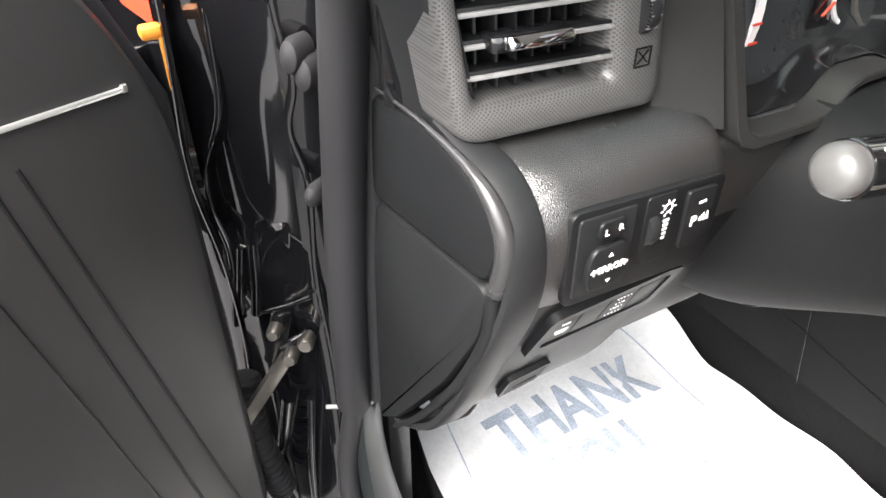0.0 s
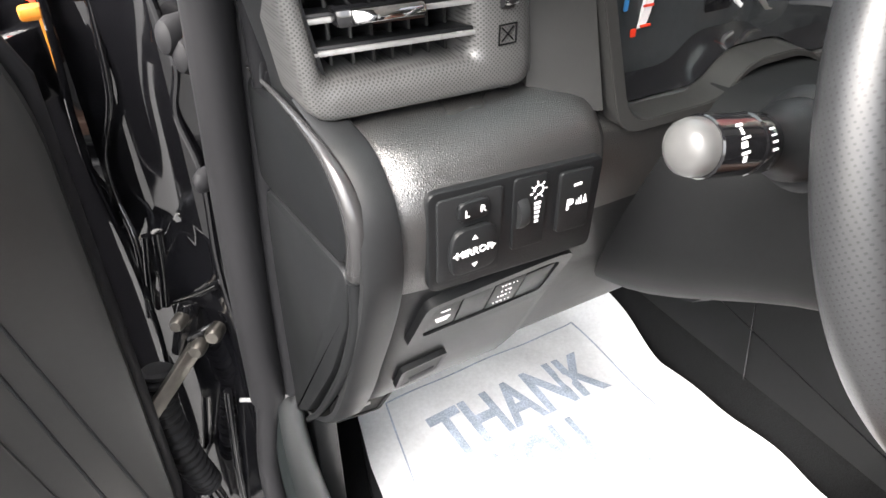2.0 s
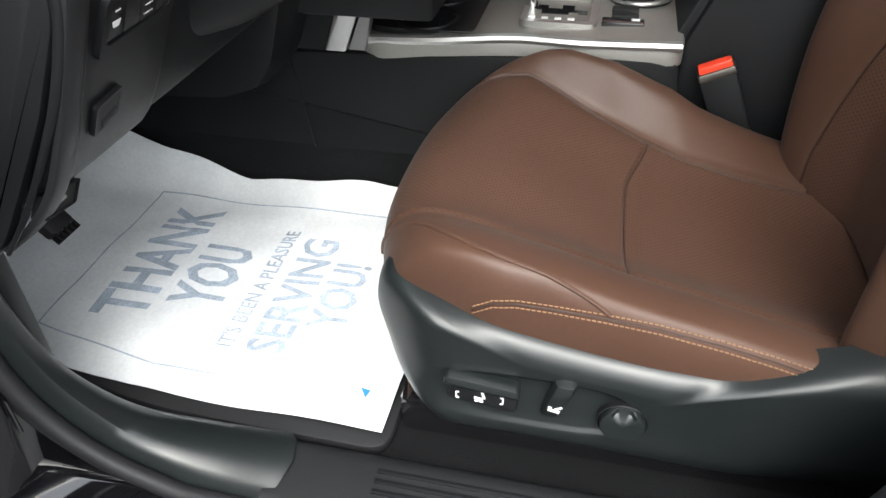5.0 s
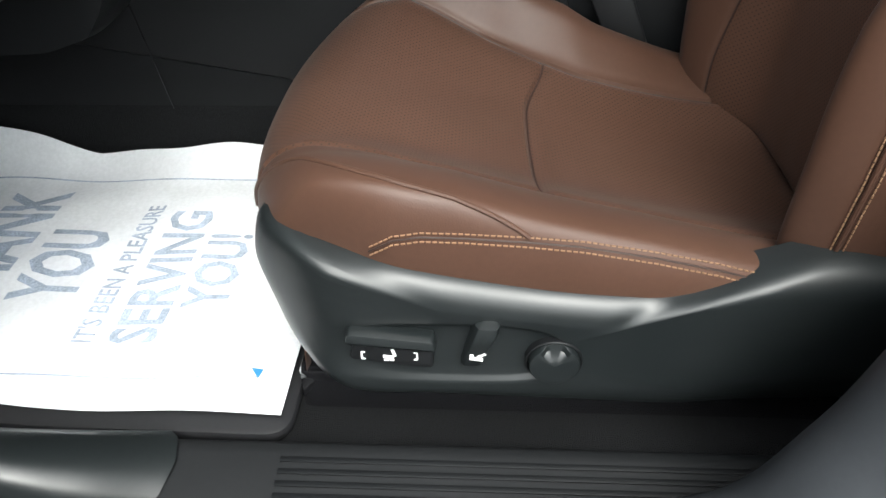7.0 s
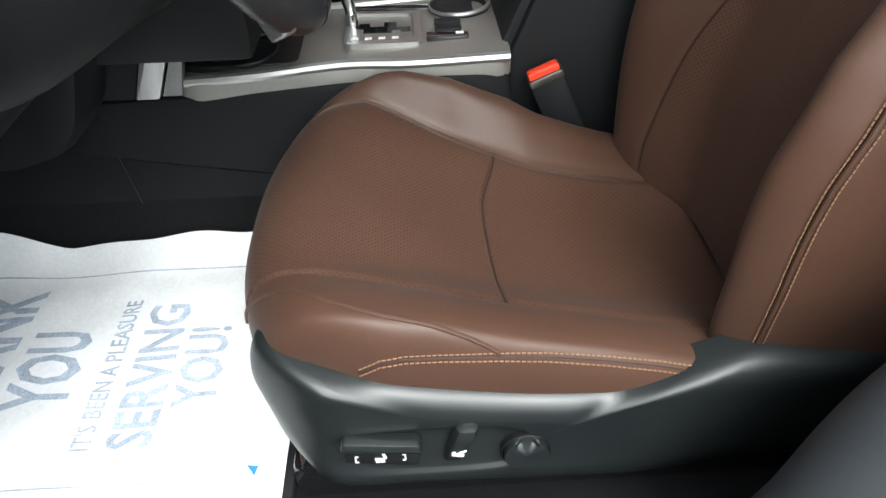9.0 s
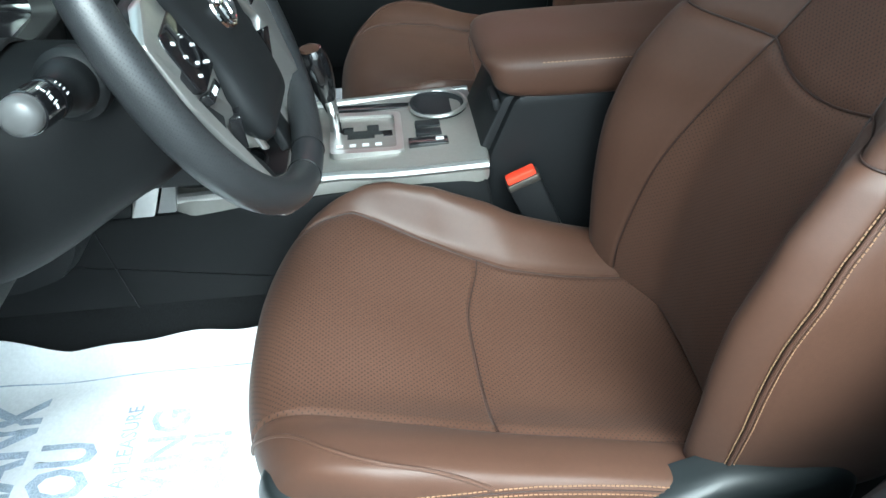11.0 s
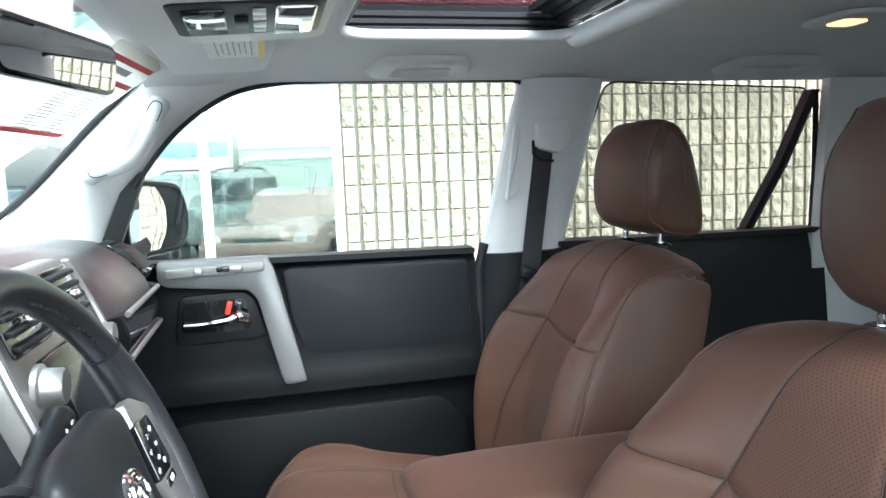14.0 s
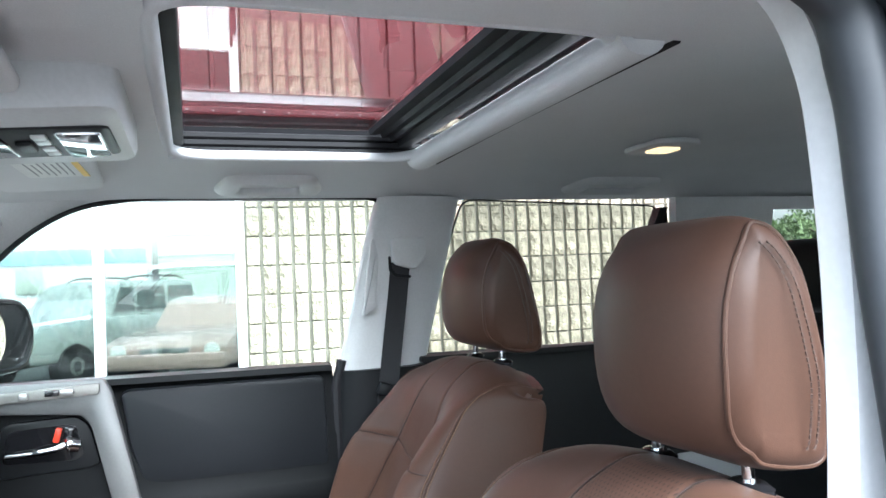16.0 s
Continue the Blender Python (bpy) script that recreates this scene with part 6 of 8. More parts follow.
part("gauge_ring", arc_bar(-0.496, 1.300, 0.048, 0.007, -55, 30, 1.110), white_ink, clus, "pale gauge scale")
part("gauge_ring", arc_bar(-0.29, 1.315, 0.052, 0.004, -200, 30, 1.108), silver, clus)
part("gauge_ring", arc_bar(-0.335, 1.305, 0.030, 0.003, 120, 240, 1.108), white_ink, clus)
for z, y in ((1.279, 1.1062), (1.293, 1.1062)):
    bm = B()
    box(bm, (-0.446, y, z), (0.009, 0.001, 0.0016))
    part("gauge_tick", bm, red_plastic, clus, "red tick")
bm = B()
box(bm, (-0.467, 1.106, 1.300), (0.0035, 0.002, 0.016), 0.001)
part("gauge_blue", bm, blue_ink, clus)
bm = B()
box(bm, (-0.457, 1.106, 1.2755), (0.005, 0.002, 0.006), 0.001)
part("warning_lamp", bm, red_plastic, clus, "small red lamp")
bm = B()
box(bm, (-0.372, 1.104, 1.292), (0.014, 0.002, 0.0016), 0.0004, rot(0, -40, 0))
part("gauge_needle", bm, red_plastic, clus, "red needle")
bm = B()
box(bm, (-0.375, 1.108, 1.30), (0.028, 0.002, 0.05), 0.002)
part("gauge_window", bm, piano, clus)

# centre stack
stack = thing("centre_stack", (0, 1.05, 1.2), "silver-edged centre stack with display, round knobs and vents", "centre stack")
tilt_c = lambda p: V((p.x, p.y - (1.30 - p.z) * 0.38, p.z))
bm = B()
prism(bm, [(-0.175, 0.98), (-0.19, 1.30), (-0.165, 1.388), (0.165, 1.388), (0.19, 1.30), (0.175, 0.98)], "y", 1.07, 1.040, 0.02, 4, 0.006)
shear(bm, tilt_c)
part("fascia", bm, pale_silver, stack, "champagne silver fascia")
for s in (-1, 1):
    bm = B()
    tube(bm, smooth_path([(s * 0.172, 1.038, 0.985), (s * 0.188, 1.036, 1.15), (s * 0.19, 1.036, 1.30), (s * 0.168, 1.036, 1.383)]), 0.006, 8)
    shear(bm, tilt_c)
    part("edge_trim", bm, silver, stack)
bm = B()
prism(bm, [(-0.100, 1.16), (0.100, 1.16), (0.102, 1.298), (-0.102, 1.298)], "y", 1.04, 1.031, 0.008, 3, 0.003)
shear(bm, tilt_c)
rad = part("radio", bm, piano, stack)
bm = B()
prism(bm, [(-0.085, 1.175), (0.085, 1.175), (0.085, 1.275), (-0.085, 1.275)], "y", 1.032, 1.0295, 0.003, 2, 0.0008)
shear(bm, tilt_c)
part("display", bm, screen, rad, "dark touch display")
for x, z in ((-0.128, 1.275), (0.128, 1.275), (-0.128, 1.135), (0.128, 1.135)):
    bm = B()
    revolve(bm, [(0.026, 0), (0.026, 0.006), (0.021, 0.008), (0.020, 0.026), (0.018, 0.029), (0.012, 0.030)], Matrix.Translation(tilt_c(V((x, 1.040, z)))) @ pose(0, 0, 0, 90, 0, 0), 28)
    part("knob", bm, silver if z > 1.2 else chrome, stack, "silver knob")
for s in (-1, 1):
    bm = B()
    x0 = s * 0.09
    prism(bm, [(x0 - 0.068, 1.312), (x0 + 0.068, 1.312), (x0 + 0.062, 1.380), (x0 - 0.062, 1.380)], "y", 1.036, 1.033, 0.008, 3, 0.001)
    shear(bm, tilt_c)
    vp = part("vent_panel", bm, piano, stack)
    for k in range(4):
        bm = B()
        box(bm, (x0, 1.0305, 1.322 + k * 0.016), (0.118, 0.009, 0.006), 0.0015, rot(12, 0, 0))
        shear(bm, tilt_c)
        part("louvre", bm, dark_trim, vp)
    bm = B()
    box(bm, (x0, 1.022, 1.346), (0.032, 0.01, 0.008), 0.003)
    shear(bm, tilt_c)
    part("vent_tab", bm, chrome, vp)
for z in (1.05, 1.085, 1.12):
    for x in (-0.07, 0, 0.07):
        bm = B()
        box(bm, tilt_c(V((x, 1.034, z))), (0.06, 0.01, 0.024), 0.003)
        part("button", bm, soft_black, stack)
bm = B()
prism(bm, [(1.075, 1.36), (0.955, 1.0), (0.955, 0.93), (1.20, 0.93), (1.20, 1.36)], "x", -0.168, 0.168, 0.01, 2, 0.004)
part("stack_body", bm, soft_black, stack)
for ob in stack.children:
    ob.location += V((0, -0.046, 0.046))
# passenger side trim and vent
ptrim = thing("dash_trim", (0.45, 1.0, 1.22), "gloss dash trim with silver edges in front of the passenger", "dash trim")
bm = B()
loft(bm, [[V((x, 0.962 + 0.10 * ease((x - 0.56) / 0.12) + a, 1.262 + b)) for a, b in ((0, 0.0), (-0.006, 0.035), (0.002, 0.068), (0.04, 0.06), (0.05, 0.0))] for x in span(0.24, 0.685, 12)])
part("panel", bm, piano, ptrim)
for dz in (0.0, 0.070):
    bm = B()
    tube(bm, [V((x, 0.958 + 0.10 * ease((x - 0.56) / 0.12), 1.261 + dz)) for x in span(0.24, 0.69, 14)], 0.005, 8)
    part("edge_trim", bm, silver, ptrim)
bm = B()
tube(bm, smooth_path([(0.69, 1.055, 1.323), (0.70, 1.06, 1.28), (0.69, 1.085, 1.21)]), 0.007, 8)
part("end_trim", bm, silver, ptrim)
pv = thing("air_vent", (0.64, 1.0, 1.36), "round-cornered black air vent at the dash end", "air vent")
bm = B()
prism(bm, [(1.005, 1.325), (0.975, 1.355), (1.01, 1.405), (1.07, 1.425), (1.075, 1.36)], "x", 0.565, 0.66, 0.015, 3, 0.004)
part("vent_frame", bm, dark_trim, pv)
for k in range(4):
    bm = B()
    box(bm, (0.615, 0.985 + k * 0.018, 1.362 + k * 0.016), (0.10, 0.02, 0.007), 0.002, rot(35, 0, 0))
    part("louvre", bm, piano, pv)

# ---- steering column and wheel ----
WC = V((-0.366, 0.868, 1.287))
WM = Matrix.Translation(WC) @ pose(0, 0, 0, 67, 0, -1.3)
col = thing("steering_column", (-0.37, 1.0, 1.2), "dark plastic steering column cover with light and wiper stalks", "steering column")
bm = B()
rings = []
for t in span(0, 1, 12):
    y = 0.908 + 0.26 * t
    zc = 1.197 - 0.075 * t
    w = 0.066 + 0.040 * ease(t / 0.8)
    h = 0.062 + 0.042 * ease(t / 0.7)
    k = 1 if t > 0.02 else 0.9
    rings.append([V((-0.371 + w * k * math.copysign(abs(math.cos(q)) ** 0.7, math.cos(q)), y, zc + h * k * math.copysign(abs(math.sin(q)) ** 0.7, math.sin(q)))) for q in span(0, 2 * math.pi * 31 / 32, 31)])
loft(bm, rings)
part("column_cover", bm, column_black, col, "", 60)
STALKS = {
    "light_stalk": ((-0.461, 0.958, 1.262), (-0.97, 0.02, 0.20), 1.0,
                    [(0.030, -0.012), (0.030, 0.002), (0.026, 0.006), (0.0235, 0.007), (0.0225, 0.018), (0.0195, 0.022), (0.0150, 0.031), (0.0145, 0.040)],
                    [(0.0148, 0.039), (0.0162, 0.042), (0.0166, 0.054), (0.0158, 0.055), (0.0158, 0.057), (0.0166, 0.058), (0.0164, 0.0865), (0.0156, 0.0875)],
                    [(0.0150, 0.0865), (0.0150, 0.0925), (0.0138, 0.0972), (0.0100, 0.1003), (0.002, 0.1014)]),
    "wiper_stalk": ((-0.305, 0.958, 1.253), (0.97, 0.0, 0.27), 1.42,
                    [(0.034, -0.004), (0.034, 0.004), (0.030, 0.008), (0.026, 0.009), (0.025, 0.014), (0.019, 0.020), (0.014, 0.045), (0.0135, 0.055)],
                    [(0.0125, 0.05), (0.0150, 0.056), (0.0156, 0.078), (0.0160, 0.080), (0.0160, 0.088)],
                    [(0.0156, 0.088), (0.0156, 0.106), (0.0140, 0.112), (0.009, 0.1155), (0.002, 0.1165)]),
}
for nm, (root, d, long_, base_, knob_, cap_) in STALKS.items():
    root, d = V(root), V(d).normalized()
    stalk_pose = Matrix.Translation(root) @ d.to_track_quat("Z", "Y").to_matrix().to_4x4() @ Matrix.Diagonal((1, 1, long_, 1))
    bm = B()
    revolve(bm, base_, stalk_pose, 28)
    stk = part(nm, bm, soft_black, col)
    bm = B()
    revolve(bm, knob_, stalk_pose, 28)
    part("knob", bm, piano if nm == "light_stalk" else soft_black, stk)
    bm = B()
    revolve(bm, cap_, stalk_pose, 28)
    part("end_cap", bm, cap_grey if nm == "light_stalk" else soft_black, stk, "satin grey end cap" if nm == "light_stalk" else "")
    bm = B()
    if nm == "light_stalk":
        for u, a_, w_, h_ in ((0.071, 62, 0.005, 0.0016), (0.071, 50, 0.0016, 0.0035), (0.070, 38, 0.006, 0.0012), (0.072, 26, 0.004, 0.0030), (0.071, 12, 0.0055, 0.0014), (0.071, 0, 0.002, 0.0032), (0.048, 52, 0.0035, 0.0010), (0.048, 40, 0.0035, 0.0010), (0.048, 28, 0.0035, 0.0010), (0.048, 14, 0.0035, 0.0010)):
            box(bm, root + d * u + V((0, -math.cos(radians(a_)), math.sin(radians(a_)))) * 0.0166, (w_, 0.0008, h_), m=rot(-a_, 0, 0))
    else:
        for k, (u, w_) in enumerate(((0.075, 0.006), (0.085, -0.004), (0.096, 0.005), (0.108, -0.002), (0.119, 0.006), (0.130, -0.005), (0.140, 0.003))):
            box(bm, root + d * u + V((0, -0.0158, w_)), (0.007, 0.001, 0.0035), m=rot(0, 30 * (k % 3), 0))
    part("symbol", bm, white_ink, stk)

wheel = thing("steering_wheel", WC, "black leather steering wheel with satin silver spokes and chrome emblem", "steering wheel")


def rim_pts(a0, a1, n):
    return [WM @ V((0.1845 * math.cos(q), 0.1845 * math.sin(q), 0.0)) for q in span(radians(a0), radians(a1), n)]


bm = B()
tube(bm, rim_pts(30, 150, 40), 0.0162, 16, up=WM.to_3x3() @ V((0, 0, 1)))
part("rim_top", bm, wheel_smooth, wheel, "smooth black leather")
for a0, a1 in ((150, 262), (-82, 30)):
    bm = B()
    tube(bm, rim_pts(a0, a1, 40), 0.0170, 16, up=WM.to_3x3() @ V((0, 0, 1)))
    part("rim_grip", bm, wheel_leather, wheel, "perforated black leather")
bm = B()
tube(bm, rim_pts(262, 278, 8), 0.0170, 16, up=WM.to_3x3() @ V((0, 0, 1)))
part("rim_bottom", bm, wheel_smooth, wheel)
for a0, a1 in ((20, 75), (105, 160)):
    bm = B()
    stitches(bm, [WM @ V((0.1690 * math.cos(q), 0.1690 * math.sin(q), 0.007)) for q in span(radians(a0), radians(a1), 40)], 0.0075, 0.005, 0.0010)
    part("stitching", bm, door_grey, wheel)
for a0 in (30, 150, 262, 278):
    bm = B()
    c_ = V((0.1845 * math.cos(radians(a0)), 0.1845 * math.sin(radians(a0)), 0))
    tube(bm, [WM @ (c_ * (1 + 0.0172 / 0.1845 * math.cos(q)) + V((0, 0, 0.0172 * math.sin(q)))) for q in span(0, 2 * math.pi * 23 / 24, 23)], 0.0008, 6, closed=True)
    part("rim_seam", bm, soft_black, wheel)


def wheel_solid(bm, pts, z0, z1, r=0.012, edge=0.004, sunk=0.0):
    """A flat piece of the wheel; sunk lets its inner side fall away towards the hub below the spokes."""
    prism(bm, pts, "z", z0, z1, r, 4, edge)
    for v in bm.verts:
        v.co.z -= sunk * max(0.0, 0.114 - abs(v.co.x)) * ease((-0.055 - v.co.y) / 0.05)
    bmesh.ops.transform(bm, matrix=WM, verts=bm.verts)
    return bm


bm = B()
rings = []
out = fillet([(-0.092, 0.050), (-0.052, 0.064), (0.052, 0.064), (0.092, 0.050), (0.079, 0.012), (0.066, -0.040), (0.071, -0.088), (0.058, -0.124), (-0.058, -0.124), (-0.071, -0.088), (-0.066, -0.040), (-0.079, 0.012)], 0.022, 5)
for d, k in ((-0.045, 0.50), (-0.026, 0.74), (-0.012, 0.92), (0.000, 1.0), (0.007, 0.985), (0.0115, 0.94), (0.0140, 0.84), (0.0160, 0.62), (0.0172, 0.32), (0.0175, 0.04)):
    rings.append([WM @ V((p.x * k, -0.012 + (p.y + 0.012) * k, d)) for p in out])
loft(bm, rings)
hub = part("hub_pad", bm, dark_trim, wheel, "black airbag cover", 60)
bm = B()
E = WM @ Matrix.Translation((0.003, -0.008, 0.0178))
tube(bm, [E @ V((0.027 * math.cos(q), 0.020 * math.sin(q), 0)) for q in span(0, 2 * math.pi * 31 / 32, 31)], 0.0026, 8, closed=True)
tube(bm, [E @ V((0.009 * math.cos(q), -0.002 + 0.0165 * math.sin(q), 0.0008)) for q in span(0, 2 * math.pi * 23 / 24, 23)], 0.0024, 8, closed=True)
tube(bm, [E @ V((0.0185 * math.cos(q), 0.0085 + 0.0075 * math.sin(q), 0.0004)) for q in span(0, 2 * math.pi * 23 / 24, 23)], 0.0024, 8, closed=True)
part("emblem", bm, chrome, hub, "chrome oval emblem")
bm = B()
for k in range(3):
    box(bm, E @ V((0.014 - 0.003 * k, -0.058 - 0.006 * k, -0.0040)), (0.018, 0.002, 0.002), m=WM.to_3x3())
part("airbag_mark", bm, soft_black, hub)
for s in (-1, 1):
    bm = B()
    wheel_solid(bm, [(s * 0.060, 0.050), (s * 0.125, 0.047), (s * 0.174, 0.026), (s * 0.172, -0.030), (s * 0.140, -0.090), (s * 0.075, -0.050)], -0.016, 0.002)
    spk = part("spoke", bm, dark_trim, wheel)
    bm = B()
    wheel_solid(bm, [(s * 0.098, 0.046), (s * 0.124, 0.046), (s * 0.163, 0.026), (s * 0.160, -0.030), (s * 0.146, -0.072), (s * 0.118, -0.138), (s * 0.108, -0.172), (s * 0.076, -0.182), (s * 0.072, -0.150), (s * 0.082, -0.100), (s * 0.100, -0.055), (s * 0.082, -0.030)], -0.002, 0.0115, 0.005, 0.0030, 0.8)
    part("spoke_trim", bm, silver, spk, "satin silver spoke")
    bm = B()
    wheel_solid(bm, [(s * 0.094, 0.027), (s * 0.138, 0.022), (s * 0.141, 0.012), (s * 0.137, -0.027), (s * 0.126, -0.033), (s * 0.079, -0.029)], 0.006, 0.0125, 0.004, 0.0012)
    pad = part("button_pad", bm, piano, spk)
    bm = B()
    for x, y in ((0.105, 0.008), (0.095, -0.004), (0.120, -0.004), (0.108, -0.015), (0.090, -0.022), (0.118, -0.022), (0.125, 0.010)):
        box(bm, WM @ V((s * x, y, 0.0128)), (0.0055, 0.0026, 0.0010), m=WM.to_3x3() @ rot(0, 0, 25 * s))
    part("symbol", bm, white_ink, pad)
    bm = B()
    tube(bm, [WM @ V((s * (0.108 + 0.013 * math.cos(q)), -0.004 + 0.013 * math.sin(q), 0.0126)) for q in span(0, 2 * math.pi * 23 / 24, 23)], 0.0010, 6, closed=True)
    part("rocker_ring", bm, dark_trim, pad)
    bm = B()
    wheel_solid(bm, [(s * 0.096, -0.055), (s * 0.084, -0.100), (s * 0.076, -0.150), (s * 0.079, -0.180), (s * 0.034, -0.180), (s * 0.040, -0.145), (s * 0.060, -0.112), (s * 0.066, -0.060)], -0.030, -0.019, 0.008, 0.003)
    part("lower_panel", bm, dark_trim, spk)
    bm = B()
    wheel_solid(bm, [(s * 0.096, -0.034), (s * 0.128, -0.0345), (s * 0.127, -0.044), (s * 0.095, -0.043)], 0.004, 0.0125, 0.002, 0.001)
    sq = part("square_button", bm, piano, spk)
    bm = B()
    box(bm, WM @ V((s * 0.112, -0.0388, 0.0128)), (0.012, 0.0045, 0.0008), m=WM.to_3x3())
    part("symbol", bm, white_ink, sq)
    bm = B()
    wheel_solid(bm, [(s * 0.088, -0.066), (s * 0.104, -0.070), (s * 0.096, -0.102), (s * 0.082, -0.098)], 0.004, 0.0150, 0.003, 0.001, 0.8)
    part("lower_button", bm, piano, spk)

# ---- centre console ----
con = thing("centre_console", (0, 0.7, 0.62), "black centre console with champagne silver top, gear gate and cup holders", "console")
bm = B()
prism(bm, [(1.22, 0.90), (1.10, 0.905), (0.98, 0.908), (0.60, 0.930), (0.565, 0.925), (0.545, 0.80), (0.20, 0.74), (0.16, 0.64), (1.60, 0.64), (1.60, 0.9)], "x", -0.128, 0.128, 0.01, 3, 0.008)
part("body", bm, column_black, con)
bm = B()
tube(bm, [(-0.1285, 1.155, 0.90), (-0.1285, 1.125, 0.70)], 0.0010, 6)
part("side_seam", bm, piano, con)
bm = B()
top = fillet([(-0.128, 0.562), (-0.122, 0.80), (-0.128, 1.02), (-0.10, 1.055), (0.10, 1.055), (0.128, 1.02), (0.122, 0.80), (0.128, 0.562), (0.0, 0.555)], 0.02, 4)
rings = []
for k, dz in ((1.0, -0.024), (1.0, 0.0), (0.975, 0.008), (0.93, 0.010)):
    rings.append([V((p.x * k, 0.80 + (p.y - 0.80) * (k * 0.5 + 0.5), 0.945 - 0.055 * (p.y - 0.56) + dz)) for p in top])
loft(bm, rings)
ctop = part("top_panel", bm, pale_silver, con, "champagne silver top panel")
cz = lambda y: 0.956 - 0.055 * (y - 0.56)
for s in (-1, 1):
    bm = B()
    tube(bm, smooth_path([(s * 0.126, 0.565, cz(0.565) - 0.006), (s * 0.124, 0.70, cz(0.7) - 0.004), (s * 0.118, 0.80, cz(0.8)), (s * 0.122, 0.92, cz(0.92) - 0.003), (s * 0.118, 1.03, cz(1.03) - 0.004)]), 0.0075, 8)
    part("side_trim", bm, silver, ctop, "satin silver edge")
# shallow discs on the solid panel; the deep wells' shade is put into their black
for x, y, r in ((0.062, 0.622, 0.042), (0.055, 0.945, 0.044), (-0.055, 0.945, 0.044)):
    bm = B()
    revolve(bm, [(r + 0.004, 0.0), (r + 0.006, 0.006), (r + 0.001, 0.007), (r - 0.002, 0.0045), (r - 0.005, 0.0025), (r - 0.008, 0.0012), (0.004, 0.0010)], Matrix.Translation((x, y, cz(y) + 0.0005)) @ pose(0, 0, 0, 3, 0, 0), 36)
    cup = part("cup_holder", bm, rubber, con, "round cup holder, its dark depth drawn as a shallow black disc")
    bm = B()
    tube(bm, [V((x + (r + 0.004) * math.cos(q), y + (r + 0.004) * math.sin(q), cz(y + (r + 0.004) * math.sin(q)) + 0.006)) for q in span(0, 2 * math.pi * 35 / 36, 35)], 0.0035, 8, closed=True)
    part("rim", bm, silver if x > 0 and y < 0.7 else soft_black, cup, "satin silver rim" if x > 0 and y < 0.7 else "")
bm = B()
prism(bm, [(-0.095, 0.865), (0.095, 0.865), (0.10, 1.0), (0.085, 1.035), (-0.085, 1.035), (-0.10, 1.0)], "z", cz(0.95) - 0.01, cz(0.95) + 0.0055, 0.02, 4, 0.003)
part("front_tray", bm, soft_black, con)
bm = B()
o = fillet([(-0.072, 0.686), (0.056, 0.686), (0.064, 0.80), (-0.070, 0.80)], 0.012, 4)
i_ = fillet([(-0.060, 0.697), (0.045, 0.697), (0.051, 0.79), (-0.058, 0.79)], 0.008, 4)
frame_plate(bm, o, i_, "z", cz(0.76) - 0.002, cz(0.76) + 0.008)
part("gate_frame", bm, silver, con)
bm = B()
prism(bm, [(-0.061, 0.696), (0.046, 0.696), (0.052, 0.791), (-0.059, 0.791)], "z", cz(0.76) - 0.002, cz(0.76) + 0.003, 0.008, 3)
gp = part("gate_plate", bm, pale_silver, con)
bm = B()
zig = [(0.000, 0.720), (0.010, 0.720), (0.010, 0.742), (0.022, 0.742), (0.022, 0.762), (0.012, 0.762), (0.012, 0.785), (0.020, 0.785), (0.020, 0.806), (0.008, 0.806), (0.008, 0.795), (-0.002, 0.795), (-0.002, 0.750), (0.004, 0.750), (0.004, 0.735), (0.0, 0.735)]
prism(bm, [((x - 0.010) * 1.7, 0.702 + (y - 0.72) * 0.95) for x, y in zig], "z", cz(0.76) + 0.002, cz(0.76) + 0.0042)
part("gate_slot", bm, piano, gp)
bm = B()
for y in (0.725, 0.745, 0.765, 0.785):
    box(bm, (-0.040, y, cz(0.76) + 0.0035), (0.008, 0.010, 0.001))
part("gate_mark", bm, white_ink, gp)
bm = B()
prism(bm, [(0.074, 0.668), (0.094, 0.668), (0.096, 0.800), (0.078, 0.800)], "z", cz(0.74) - 0.004, cz(0.74) + 0.0035, 0.004, 3, 0.001)
part("side_slot", bm, piano, con, "dark slot beside the gate")
lev = thing("gear_lever", (0.0, 0.80, cz(0.8)), "gear lever with chrome shaft and dark wood-topped knob", "gear lever")
bm = B()
tube(bm, [(0.004, 0.789, cz(0.8)), (0.004, 0.791, cz(0.8) + 0.035), (0.003, 0.797, cz(0.8) + 0.07)], [0.012, 0.009, 0.013], 14)
part("shaft", bm, chrome, lev)
bm = B()
tube(bm, smooth_path([(0.003, 0.797, cz(0.8) + 0.066), (0.002, 0.803, cz(0.8) + 0.10), (0.001, 0.810, cz(0.8) + 0.135), (0.0, 0.813, cz(0.8) + 0.152)], 6), [0.013 + 0.009 * math.sin(math.pi * min(1, i / 20)) for i in range(18)] + [0.004], 16)
part("knob", bm, piano, lev)
bm = B()
revolve(bm, [(0.017, -0.004), (0.016, 0.003), (0.008, 0.007), (0.002, 0.008)], Matrix.Translation((0.0, 0.812, cz(0.8) + 0.148)), 20)
part("knob_cap", bm, leather, lev)
for x, y in ((0.005, 0.645), (-0.022, 0.645)):
    bm = B()
    box(bm, (x, y, cz(y) + 0.0085 - 0.008), (0.018, 0.040, 0.008), 0.002)
    part("blank_switch", bm, dark_trim, con)
bm = B()
box(bm, (-0.052, 0.648, cz(0.648) + 0.001), (0.022, 0.062, 0.008), 0.002)
hs = part("heater_switch", bm, piano, con)
bm = B()
box(bm, (-0.052, 0.63, cz(0.63) + 0.0055), (0.008, 0.012, 0.001))
part("symbol", bm, white_ink, hs)
